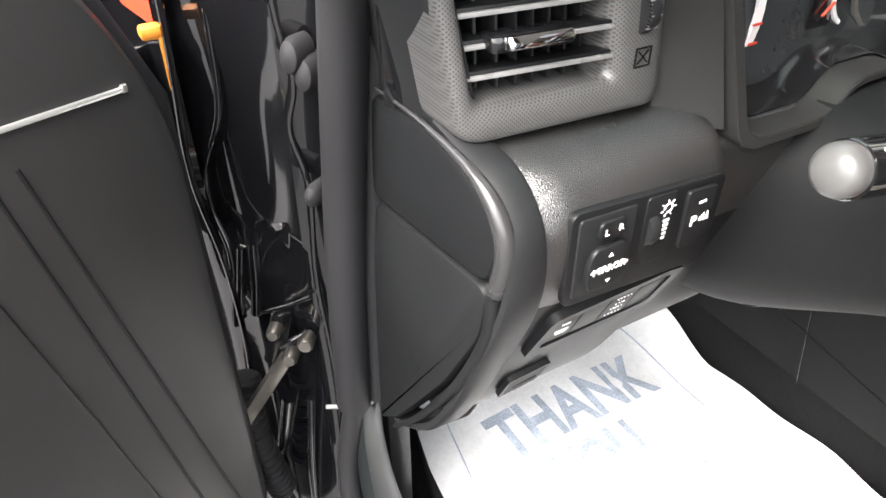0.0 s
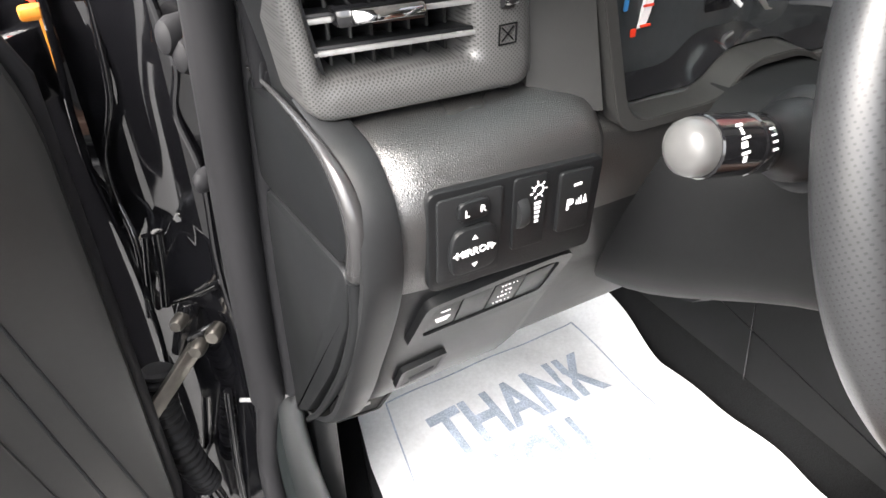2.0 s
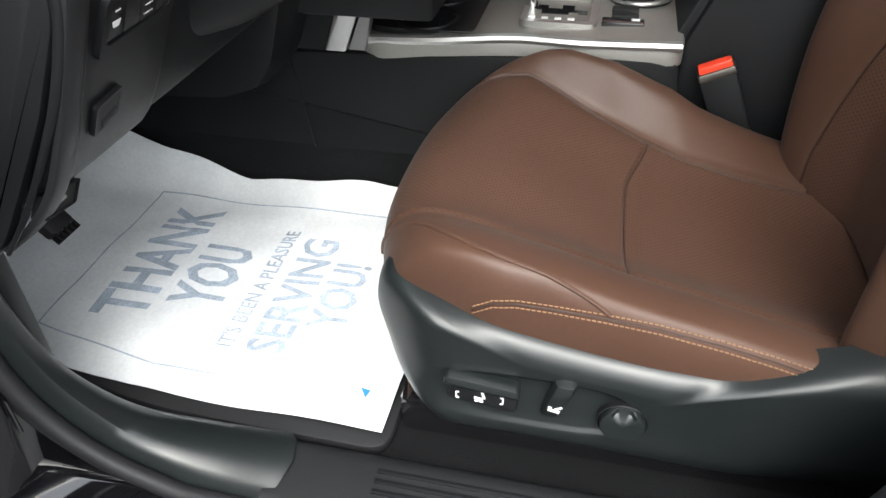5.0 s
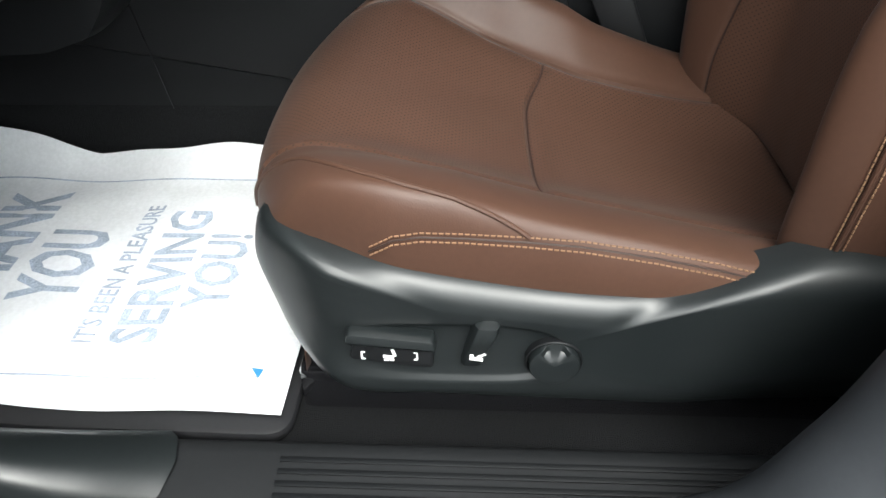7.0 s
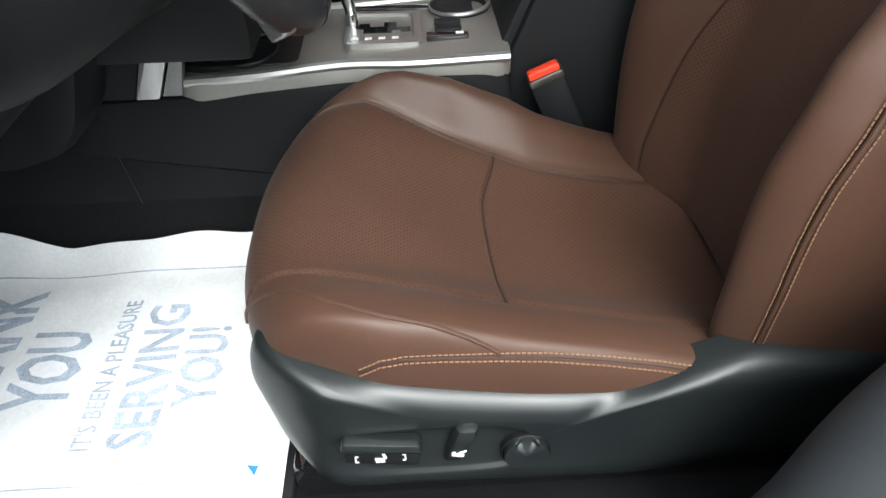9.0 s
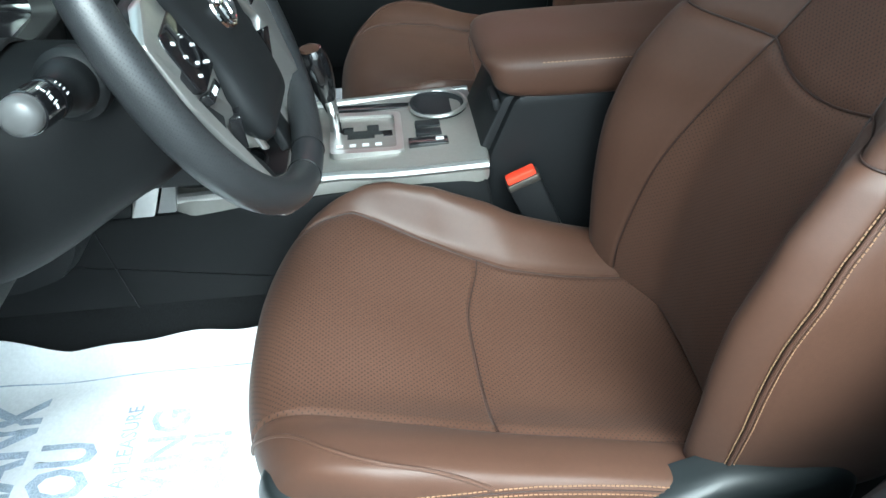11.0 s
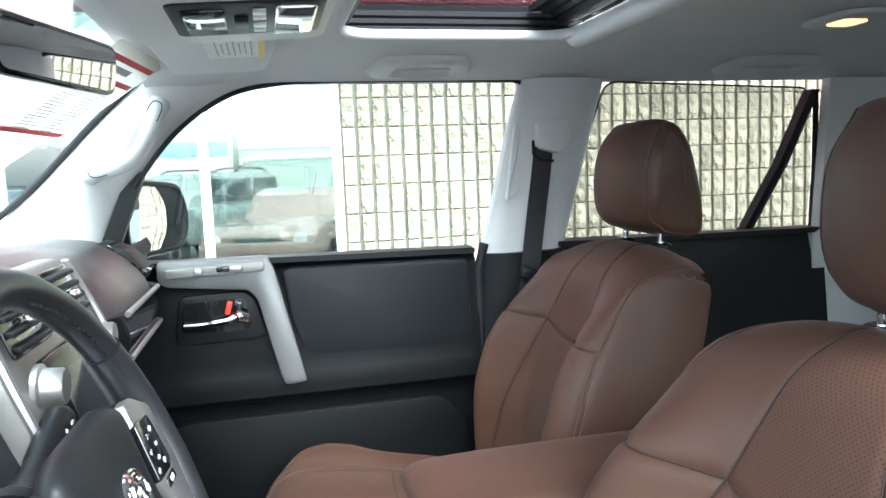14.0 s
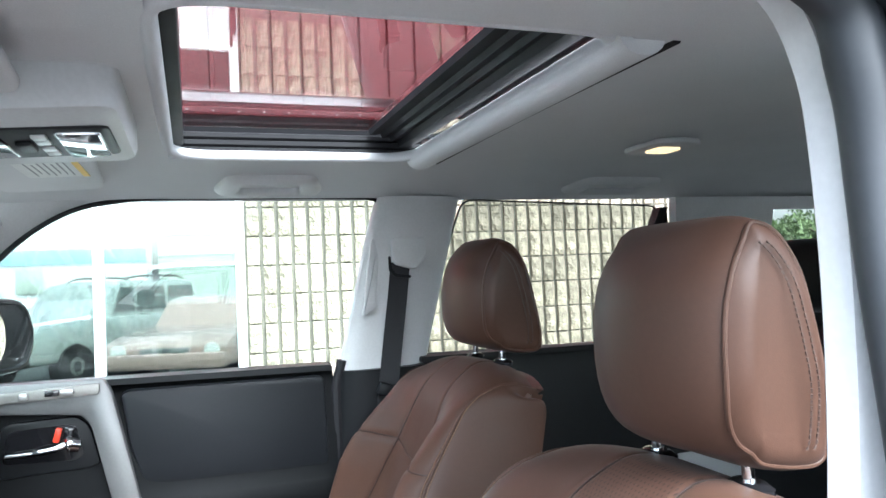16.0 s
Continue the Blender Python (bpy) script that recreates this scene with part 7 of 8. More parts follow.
# silver strip at the console's front corner
bm = B()
prism(bm, [(1.090, 0.910), (1.057, 0.910), (1.027, 0.985), (1.000, 1.10), (1.036, 1.10), (1.063, 0.988)], "x", -0.136, -0.118, 0.003, 3, 0.002)
part("strut_trim", bm, silver, con, "satin silver strut")
bm = B()
prism(bm, [(1.055, 0.912), (1.026, 0.912), (1.008, 0.990), (0.985, 1.09), (1.000, 1.10), (1.025, 0.985)], "x", -0.132, -0.112, 0.003, 3, 0.002)
part("strut", bm, pull_silver, con, "grey strut edge")
bm = B()
prism(bm, [(1.190, 0.908), (1.092, 0.908), (1.065, 0.988), (1.038, 1.09), (1.120, 1.09), (1.155, 0.980)], "x", -0.131, -0.112, 0.004, 3, 0.002)
part("knee_panel", bm, column_black, con, "black knee panel")

box_ = thing("armrest_box", (0, 0.35, 0.93), "console box with brown leather stitched armrest lid", "armrest")
bm = B()
prism(bm, [(0.562, 0.94), (0.522, 1.04), (0.16, 1.055), (0.14, 0.66), (0.56, 0.66)], "x", -0.097, 0.097, 0.015, 3, 0.01)
part("bin", bm, soft_black, box_)
bm = B()
prism(bm, [(0.574, 0.948), (0.537, 1.035), (0.48, 1.04), (0.51, 0.94)], "x", -0.085, 0.085, 0.01, 3, 0.004)
part("front_panel", bm, dark_trim, box_)


bm = B()
rings = []
for y, k in ((0.557, 0.40), (0.555, 0.62), (0.548, 0.79), (0.535, 0.905), (0.515, 0.965), (0.485, 1.0), (0.44, 1.02), (0.30, 1.02), (0.16, 1.0), (0.145, 0.9)):
    zc, hh = 1.066, 0.040
    rings.append([V((0.104 * (0.6 + 0.4 * k) * math.copysign(abs(math.cos(q)) ** 0.55, math.cos(q)), y + (0.014 if y > 0.5 else 0.0) * math.sin(q), zc + hh * k * math.copysign(abs(math.sin(q)) ** 0.5, math.sin(q)))) for q in span(0, 2 * math.pi * 47 / 48, 47)])
loft(bm, rings)
part("lid", bm, leather, box_, "brown leather armrest lid", 50)
for s in (-1, 1):
    bm = B()
    stitches(bm, [V((s * 0.1004, y, 1.0905)) for y in span(0.16, 0.490, 40)], 0.0058, 0.004, 0.0006)
    part("stitching", bm, thread, box_, "tan stitching")
bm = B()
stitches(bm, [V((x, 0.5480, 1.0940)) for x in span(-0.068, 0.068, 20)], 0.0058, 0.004, 0.0006)
part("stitching", bm, thread, box_, "tan stitching")
bm = B()
box(bm, (-0.06, 0.548, 1.022), (0.05, 0.012, 0.02), 0.004, rot(-15, 0, 0))
part("latch", bm, dark_trim, box_)

# buckle
bk = thing("belt_buckle", (-0.115, 0.50, 0.80), "black seat belt buckle with red release button", "belt buckle")
bm = B()
M_ = Matrix.Translation((-0.126, 0.490, 0.866)) @ pose(0, 0, 0, -24, 0, 0)
prism(bm, [(-0.024, -0.07), (0.024, -0.07), (0.026, 0.055), (-0.026, 0.055)], "x", -0.012, 0.012, 0.006, 3, 0.003)
bmesh.ops.transform(bm, matrix=M_, verts=bm.verts)
part("case", bm, soft_black, bk)
bm = B()
prism(bm, [(-0.0255, 0.050), (0.0255, 0.050), (0.0255, 0.062), (-0.0255, 0.062)], "x", -0.0125, 0.0125, 0.003, 2, 0.002)
bmesh.ops.transform(bm, matrix=M_, verts=bm.verts)
part("rim", bm, steel, bk)
bm = B()
box(bm, (0, 0, 0.066), (0.018, 0.046, 0.012), 0.003)
bmesh.ops.transform(bm, matrix=M_, verts=bm.verts)
part("button", bm, red_plastic, bk, "red release button")

# ---- passenger belt ----
belt = thing("seat_belt", (0.665, 0.10, 1.6), "black seat belt hanging from a grey shoulder anchor", "seat belt")
bm = B()
rings = []
for y, z, x in ((0.095, 1.585, 0.648), (0.105, 1.50, 0.652), (0.122, 1.38, 0.655), (0.138, 1.27, 0.652), (0.16, 1.0, 0.66), (0.17, 0.75, 0.665)):
    rings.append([V((x, y + 0.024, z)), V((x, y - 0.024, z)), V((x + 0.002, y - 0.024, z)), V((x + 0.002, y + 0.024, z))])
loft(bm, rings)
part("webbing", bm, webbing, belt)
bm = B()
prism(bm, [(0.122, 1.645), (0.035, 1.645), (0.03, 1.60), (0.06, 1.565), (0.115, 1.58)], "x", 0.665, 0.632, 0.015, 4, 0.008)
part("anchor_cover", bm, pale_trim, belt)
bm = B()
prism(bm, [(0.126, 1.600), (0.124, 1.566), (0.110, 1.550), (0.072, 1.546), (0.070, 1.553), (0.106, 1.558), (0.117, 1.570), (0.119, 1.600)], "x", 0.652, 0.645, 0.003, 3, 0.001)
part("anchor_ring", bm, soft_black, belt)
bm = B()
box(bm, (0.642, 0.135, 1.285), (0.022, 0.06, 0.03), 0.008, rot(20, 0, 0))
part("tongue", bm, soft_black, belt)
bm = B()
prism(bm, [(0.165, 1.64), (0.14, 1.65), (0.16, 1.48), (0.19, 1.46)], "x", 0.668, 0.650, 0.006, 3, 0.003)
part("guide_slot", bm, pale_trim, belt)

# ---- overhead things ----
def drop(bm):
    """Lets a thing hang from the roof, tilted a little towards the windscreen."""
    for v in bm.verts:
        v.co.z -= 0.012 + 0.06 * (v.co.y - 0.64)
    return bm


ohc = thing("overhead_console", (-0.02, 0.74, 1.75), "grey overhead console with map lights and switches", "overhead console")
bm = B()
prism(bm, [(-0.17, 0.635), (0.17, 0.635), (0.16, 0.90), (-0.16, 0.90)], "z", 1.815, 1.752, 0.03, 5, 0.012)
part("housing", drop(bm), pale_trim, ohc)
bm = B()
prism(bm, [(-0.088, 0.652), (0.088, 0.652), (0.088, 0.835), (-0.088, 0.835)], "z", 1.756, 1.749, 0.015, 5, 0.002)
oc = part("panel", drop(bm), dark_trim, ohc)
bm = B()
prism(bm, [(-0.072, 0.662), (0.072, 0.662), (0.075, 0.712), (-0.075, 0.712)], "z", 1.751, 1.744, 0.008, 4, 0.002)
part("map_light", drop(bm), chrome, oc, "clear map light lens")
bm = B()
for x in (-0.05, -0.02, 0.02, 0.05):
    box(bm, (x, 0.73, 1.748), (0.02, 0.016, 0.006), 0.002)
part("switch", drop(bm), silver, oc)
bm = B()
box(bm, (0, 0.752, 1.747), (0.05, 0.018, 0.008), 0.003)
part("sunroof_switch", drop(bm), soft_black, oc)
bm = B()
box(bm, (0, 0.795, 1.748), (0.13, 0.05, 0.006), 0.003)
part("glasses_holder", drop(bm), piano, oc)


def visor(name, x0, x1, label):
    vz = thing(name, ((x0 + x1) / 2, 0.82, 1.75), label, "sun visor")
    bm = B()
    prism(bm, [(x0, 0.70), (x1, 0.72), (x1, 0.895), (x0, 0.90)], "z", 0.0, 0.018, 0.03, 5, 0.007)
    f = lambda p: V((p.x, p.y, 1.745 - 0.05 * (p.y - 0.77) + p.z))
    shear(bm, f)
    part("board", bm, headcloth, vz, "", 50)
    return vz, f


vz, vf = visor("sun_visor", 0.178, 0.55, "grey cloth sun visor with a white warning card")
bm = B()
box(bm, (0.28, 0.770, -0.001), (0.165, 0.092, 0.001))
shear(bm, vf)
cd = part("card", bm, card, vz, "white card")
bm = B()
box(bm, (0.28, 0.729, -0.0020), (0.165, 0.010, 0.0008))
shear(bm, vf)
part("card_edge", bm, yellow_ink, cd)
bm = B()
for k in range(7):
    box(bm, (0.275, 0.745 + k * 0.009, -0.0020), (0.13 - 0.02 * (k % 3), 0.002, 0.0006))
shear(bm, vf)
part("print", bm, grey_ink, cd)
vz, vf = visor("sun_visor", -0.56, -0.178, "grey cloth sun visor with printed warning labels")
x, w = -0.236, 0.096
for (ya, yb, mm) in ((0.745, 0.757, yellow_ink), (0.757, 0.785, card), (0.790, 0.836, dull_ink)):
    bm = B()
    box(bm, (x, (ya + yb) / 2, -0.001), (w, yb - ya, 0.001))
    shear(bm, vf)
    lb = part("label", bm, mm, vz, "printed warning label")
    bm = B()
    for r in range(6):
        for q in range(2):
            box(bm, (x - w * 0.42 + r * w * 0.168, ya + (yb - ya) * (0.3 + 0.4 * q), -0.0020), (w * 0.11, (yb - ya) * 0.25, 0.0006))
    shear(bm, vf)
    part("print", bm, grey_ink, lb)
bm = B()
prism(bm, [(-0.50, 0.755), (-0.30, 0.755), (-0.30, 0.87), (-0.50, 0.87)], "z", -0.003, 0.0, 0.008, 3)
shear(bm, vf)
part("mirror_cover", bm, vanity, vz, "pale vanity mirror cover")

rv = thing("rear_view_mirror", (-0.005, 0.97, 1.70), "dark frameless rear-view mirror on the windscreen", "mirror")
bm = B()
M_ = Matrix.Translation((-0.005, 0.957, 1.684)) @ pose(0, 0, 0, 6, 0, -17)
prism(bm, [(-0.125, -0.034), (0.125, -0.034), (0.125, 0.034), (-0.125, 0.034)], "y", 0.0, 0.03, 0.022, 6, 0.006)
bmesh.ops.transform(bm, matrix=M_, verts=bm.verts)
part("housing", bm, piano, rv)
bm = B()
prism(bm, [(-0.117, -0.027), (0.117, -0.027), (0.117, 0.027), (-0.117, 0.027)], "y", 0.0005, -0.001, 0.018, 6)
bmesh.ops.transform(bm, matrix=M_, verts=bm.verts)
part("mirror_glass", bm, mirror_face, rv)
bm = B()
tube(bm, [(-0.02, 1.0, 1.68), (-0.02, 1.04, 1.71), (-0.02, 1.05, 1.74)], 0.012, 10)
part("stem", bm, soft_black, rv)

stick = thing("window_sticker", (0.30, 1.12, 1.60), "white printed price sheet with red bands on the windscreen", "paper sheet")
ex = V((0.266, -0.03, 0.001)).normalized()
ey = -V((0.143, 0.159, -0.112))
ey = (ey - ex * ey.dot(ex)).normalized()
SM = Matrix.Translation(V((0.40, 1.025, 1.687))) @ Matrix((ex, ey, ex.cross(ey))).transposed().to_4x4()
bm = B()
box(bm, (0, 0, 0), (0.27, 0.25, 0.0008))
bmesh.ops.transform(bm, matrix=SM, verts=bm.verts)
part("sheet", bm, sheet_paper, stick)
for x, y, w, h in ((0, 0.095, 0.245, 0.012), (0, 0.045, 0.245, 0.012), (0, -0.108, 0.245, 0.012), (-0.122, -0.03, 0.002, 0.15), (0.122, -0.03, 0.002, 0.15), (0.0, -0.03, 0.002, 0.15)):
    bm = B()
    box(bm, (x, y, 0.0009), (w, h, 0.0006))
    bmesh.ops.transform(bm, matrix=SM, verts=bm.verts)
    part("band", bm, red_ink, stick, "red printed band")
bm = B()
rnd = random.Random(4)
for k in range(18):
    for x in (-0.052, 0.052):
        w = rnd.uniform(0.04, 0.085)
        box(bm, (x - (0.085 - w) / 2, 0.033 - k * 0.0078, 0.0009), (w, 0.0026, 0.0006))
box(bm, (0.0, 0.073, 0.0009), (0.09, 0.014, 0.0006))
bmesh.ops.transform(bm, matrix=SM, verts=bm.verts)
part("print", bm, grey_ink, stick)


def grab(y0, y1, x, label):
    """A folded handle: a rounded bow lying on the headliner round a shallow pocket."""
    g = thing("grab_handle", (x, (y0 + y1) / 2, 1.75), label, "grab handle")
    o = fillet([(x - 0.085, y1 + 0.022), (x - 0.085, y0 - 0.022), (x + 0.022, y0 + 0.010), (x + 0.022, y1 - 0.010)], 0.03, 6)
    i_ = fillet([(x - 0.052, y1 + 0.055), (x - 0.052, y0 - 0.055), (x + 0.004, y0 - 0.046), (x + 0.004, y1 + 0.046)], 0.014, 6)
    bm = B()
    loft(bm, [[V((p.x + (q.x - p.x) * t, p.y + (q.y - p.y) * t, head(p.x + (q.x - p.x) * t, p.y) - d)) for p, q in zip(o, i_)] for t, d in ((0.0, -0.004), (0.02, 0.006), (0.15, 0.013), (0.45, 0.0165), (0.8, 0.0165), (0.95, 0.013), (1.0, 0.004), (1.0, -0.002))], caps=False)
    part("bar", bm, pale_trim, g, "", 60)
    bm = B()
    loft(bm, [[V((p.x, p.y, head(p.x, p.y) - d)) for p in i_] for d in (0.0015, -0.004)])
    part("pocket", bm, headcloth, g)


grab(0.512, 0.292, 0.578, "pale grey grab handle above the front passenger window")
grab(-0.315, -0.570, 0.578, "pale grey grab handle above the rear window")
g = thing("grab_handle", (0.66, 1.05, 1.58), "pale grey grab handle on the windscreen pillar", "grab handle")
bm = B()
bar = smooth_path([(0.655, 1.092, 1.556), (0.640, 1.066, 1.564), (0.622, 1.034, 1.568), (0.612, 1.008, 1.576), (0.609, 0.984, 1.594), (0.611, 0.966, 1.622), (0.619, 0.955, 1.652), (0.634, 0.946, 1.682), (0.648, 0.938, 1.704)], 6)
n_bar = len(bar) - 1
tube(bm, bar, [0.0165 + 0.010 * abs(2 * i / n_bar - 1) ** 3 - 0.012 * ease((abs(2 * i / n_bar - 1) - 0.93) / 0.07) for i in range(n_bar + 1)], 18)
part("bar", bm, pale_trim, g, "", 60)
for c_, a_, b_ in ((V((0.617, 1.060, 1.566)), V((0, 0.020, -0.004)), V((0.004, 0.004, 0.015))), (V((0.612, 0.947, 1.676)), V((-0.002, 0.010, -0.022)), V((0.003, 0.012, 0.005)))):
    bm = B()
    tube(bm, [c_ + a_ * math.copysign(abs(math.cos(q)) ** 0.7, math.cos(q)) + b_ * math.copysign(abs(math.sin(q)) ** 0.7, math.sin(q)) for q in span(0, 2 * math.pi * 23 / 24, 23)], 0.0012, 6, closed=True)
    part("end_cover", bm, door_grey, g, "thin outline of the end cover")

dome = thing("dome_light", (0.1, -0.28, 1.78), "lit ceiling lamp with a clear lens", "lamp")
bm = B()
prism(bm, [(0.115, -0.360), (0.232, -0.360), (0.254, -0.310), (0.237, -0.258), (0.12, -0.258), (0.098, -0.310)], "z", 1.787, 1.776, 0.02, 4, 0.004)
part("lens", bm, pale_trim, dome)
bm = B()
prism(bm, [(0.150, -0.338), (0.202, -0.338), (0.202, -0.285), (0.150, -0.285)], "z", 1.778, 1.772, 0.012, 4, 0.002)
part("bulb", bm, lit, dome, "glowing warm bulb")

# outside mirror
sm = thing("door_mirror", (0.92, 1.0, 1.44), "black door mirror with glass facing back", "mirror")
bm = B()
o = fillet([(0.800, 1.358), (1.02, 1.362), (1.055, 1.44), (1.02, 1.535), (0.84, 1.545), (0.790, 1.45)], 0.045, 6)
cc = V((0.922, 1.45))
my = lambda x: 0.996 + (0.922 - x) * 0.42
rings = []
for d, k in ((0.004, 0.84), (-0.004, 0.88), (-0.004, 0.96), (0.004, 1.0), (0.03, 1.03), (0.07, 0.96), (0.11, 0.75), (0.13, 0.4)):
    rings.append([V((cc.x + (p.x - cc.x) * k, my(p.x) + d, cc.y + (p.y - cc.y) * k)) for p in o])
loft(bm, rings)
part("housing", bm, door_black, sm)
bm = B()
rings = [[V((cc.x + (p.x - cc.x) * k * 0.85, my(cc.x + (p.x - cc.x) * k * 0.85) + 0.004 - 0.003 * (1 - k * k), cc.y + (p.y - cc.y) * k * 0.85)) for p in o] for k in (1.0, 0.85, 0.7, 0.55, 0.4, 0.25, 0.12, 0.03)]
loft(bm, rings)
part("mirror_glass", bm, mirror_face, sm, "", 60)
bm = B()
tube(bm, [(0.76, 1.05, 1.36), (0.84, 1.05, 1.375), (0.88, 1.04, 1.39)], 0.03, 10)
part("foot", bm, soft_black, sm)

# ---- footwell and sill, driver's side ----
scuff = thing("sill_plate", (-0.66, 0.7, 0.64), "grooved black plastic sill plate along the door opening", "sill plate")
bm = B()
prism(bm, [(-0.642, 0.615), (-0.650, 0.645), (-0.664, 0.652), (-0.735, 0.646), (-0.752, 0.620)], "y", 0.20, 0.98, 0.01, 3)
part("plate", bm, dark_trim, scuff)
for k in range(5):
    bm = B()
    box(bm, (-0.676 - k * 0.0125, 0.56, 0.6512 - k * 0.0009), (0.006, 0.60, 0.003), 0.001)
    part("groove_rib", bm, soft_black, scuff)
kick = B()
A = smooth_path([(-0.728, 1.235, 0.945), (-0.732, 1.225, 0.85), (-0.733, 1.19, 0.76), (-0.731, 1.12, 0.685), (-0.73, 1.05, 0.652), (-0.728, 0.975, 0.640)], 6)
Bq = smooth_path([(-0.690, 1.255, 0.955), (-0.692, 1.25, 0.85), (-0.686, 1.222, 0.755), (-0.670, 1.155, 0.685), (-0.654, 1.07, 0.658), (-0.646, 0.975, 0.650)], 6)
rings = []
for a, b in zip(A, Bq):
    up_ = V((0, -0.012, 0.008))
    rings.append([a, a.lerp(b, 0.15) + up_, a.lerp(b, 0.5) + up_ * 1.6, a.lerp(b, 0.85) + up_, b, b + V((0.0, 0.06, -0.05)), a + V((0.0, 0.06, -0.05))])
loft(kick, rings)
single("kick_trim", kick, seat_plastic, "dark grey plastic kick trim curving into the sill", "trim", "structure", angle=50)
bm = B()
box(bm, (-0.672, 1.42, 0.82), (0.03, 0.34, 0.40), 0.01)
single("kick_panel", bm, soft_black, "black footwell side panel", "trim", "structure")
# dash end weather strip
bm = B()
path = smooth_path([(-0.722, 1.16, 1.46), (-0.722, 1.195, 1.30), (-0.726, 1.222, 1.1), (-0.728, 1.232, 0.935)])
tube(bm, path, 0.0165, 14)
tube(bm, [p + V((0.024, 0.0, 0)) for p in path], 0.012, 12)
tube(bm, smooth_path([(-0.728, 1.232, 0.935), (-0.742, 1.235, 0.82), (-0.744, 1.19, 0.72), (-0.742, 1.10, 0.652), (-0.738, 0.97, 0.628), (-0.735, 0.3, 0.622)]), 0.011, 10)
ws = single("weather_strip", bm, rubber, "black rubber weather strip beside the dash", "seal", "structure")
bm = B()
tube(bm, [V((-0.752, 1.245, 0.93)), V((-0.72, 1.225, 0.932)), V((-0.69, 1.225, 0.94))], 0.0022, 8)
single("trim_edge", bm, louvre_grey, "pale edge of the trim under the seal", "trim", "structure")

hp = thing("hinge_pillar", (-0.78, 1.33, 0.6), "gloss black painted hinge pillar with folded seams", "pillar", kind="structure")
bm = B()
rings = []
for z in span(0.56, 1.62, 90):
    w = 0.012 * math.sin(z * 9)
    back = 0.036 * ease((z - 1.052) / 0.052) - 0.016 * ease((z - 1.20) / 0.12)
    groove = -0.006 * math.exp(-((z - 1.028) / 0.006) ** 2)
    e = w + back + groove
    rings.append([V((-0.70, 1.25, z)), V((-0.738, 1.262, z)), V((-0.746, 1.268 + w * 0.4, z)), V((-0.752, 1.274 + w * 0.4 + back * 0.5, z)), V((-0.762, 1.282 + e, z)), V((-0.772, 1.293 + e, z)), V((-0.785, 1.312 + e, z)), V((-0.797, 1.332 + e * 0.9, z)), V((-0.803, 1.340 + w * 0.5, z)), V((-0.808, 1.345 + w, z)), V((-0.815, 1.37, z)), V((-0.822, 1.40, z)), V((-0.85, 1.43, z)), V((-0.85, 1.6, z)), V((-0.70, 1.6, z))])
loft(bm, rings)
part("panel", bm, paint, hp, "", 50)
for pts in ([(-0.742, 1.262, 1.55), (-0.744, 1.262, 1.33), (-0.738, 1.256, 1.26), (-0.745, 1.258, 1.22), (-0.738, 1.252, 1.17), (-0.742, 1.252, 1.08), (-0.738, 1.248, 0.95), (-0.744, 1.246, 0.70)],
            [(-0.802, 1.325, 1.55), (-0.806, 1.32, 1.30), (-0.812, 1.325, 1.17), (-0.803, 1.318, 1.08), (-0.800, 1.318, 0.98), (-0.806, 1.32, 0.85), (-0.80, 1.31, 0.70)]):
    bm = B()
    tube(bm, smooth_path(pts), 0.0028, 8)
    part("seam", bm, paint, hp)
# folded edges; the two short upright beads are added to draw bright sky reflections
for pts, r in (([(-0.776, 1.316, 1.30), (-0.781, 1.318, 1.222), (-0.797, 1.344, 1.159), (-0.798, 1.346, 1.113), (-0.795, 1.326, 1.076), (-0.803, 1.334, 0.99)], 0.0032),
               ([(-0.786, 1.319, 1.088), (-0.792, 1.322, 1.05), (-0.798, 1.329, 1.006)], 0.0042), ([(-0.777, 1.310, 1.095), (-0.781, 1.309, 1.055), (-0.787, 1.307, 1.018)], 0.0050),
               ([(-0.786, 1.309, 1.017), (-0.765, 1.283, 1.036), (-0.746, 1.262, 1.055)], 0.0024),
               ([(-0.775, 1.300, 0.90), (-0.786, 1.317, 0.82), (-0.800, 1.338, 0.755), (-0.785, 1.315, 0.70)], 0.0060), ([(-0.758, 1.272, 0.92), (-0.766, 1.285, 0.80), (-0.770, 1.290, 0.70)], 0.0040)):
    bm = B()
    tube(bm, smooth_path(pts), r, 10)
    part("fold", bm, paint, hp, "gloss black folded edges and added reflection-catching beads")
for p, r in (((-0.736, 1.246, 1.281), 0.011), ((-0.729, 1.242, 1.268), 0.011), ((-0.737, 1.236, 1.175), 0.008)):
    bm = B()
    revolve(bm, [(r, -0.01), (r, 0.004), (r * 0.8, 0.010), (r * 0.3, 0.013)], Matrix.Translation(p) @ V((-0.8, -0.55, 0.1)).to_track_quat("Z", "Y").to_matrix().to_4x4() @ Matrix.Diagonal((0.8, 1.25, 1, 1)), 20)
    part("grommet", bm, rubber, hp, "oval rubber grommet")
bm = B()
quad = [V((-0.828, 1.395, 1.312)), V((-0.797, 1.325, 1.325)), V((-0.806, 1.345, 1.283)), V((-0.820, 1.378, 1.293))]
out_ = V((-0.91, -0.40, 0)) * 0.004
loft(bm, [quad, [p + out_ for p in quad]])
part("warning_label", bm, red_plastic, hp, "red printed label")
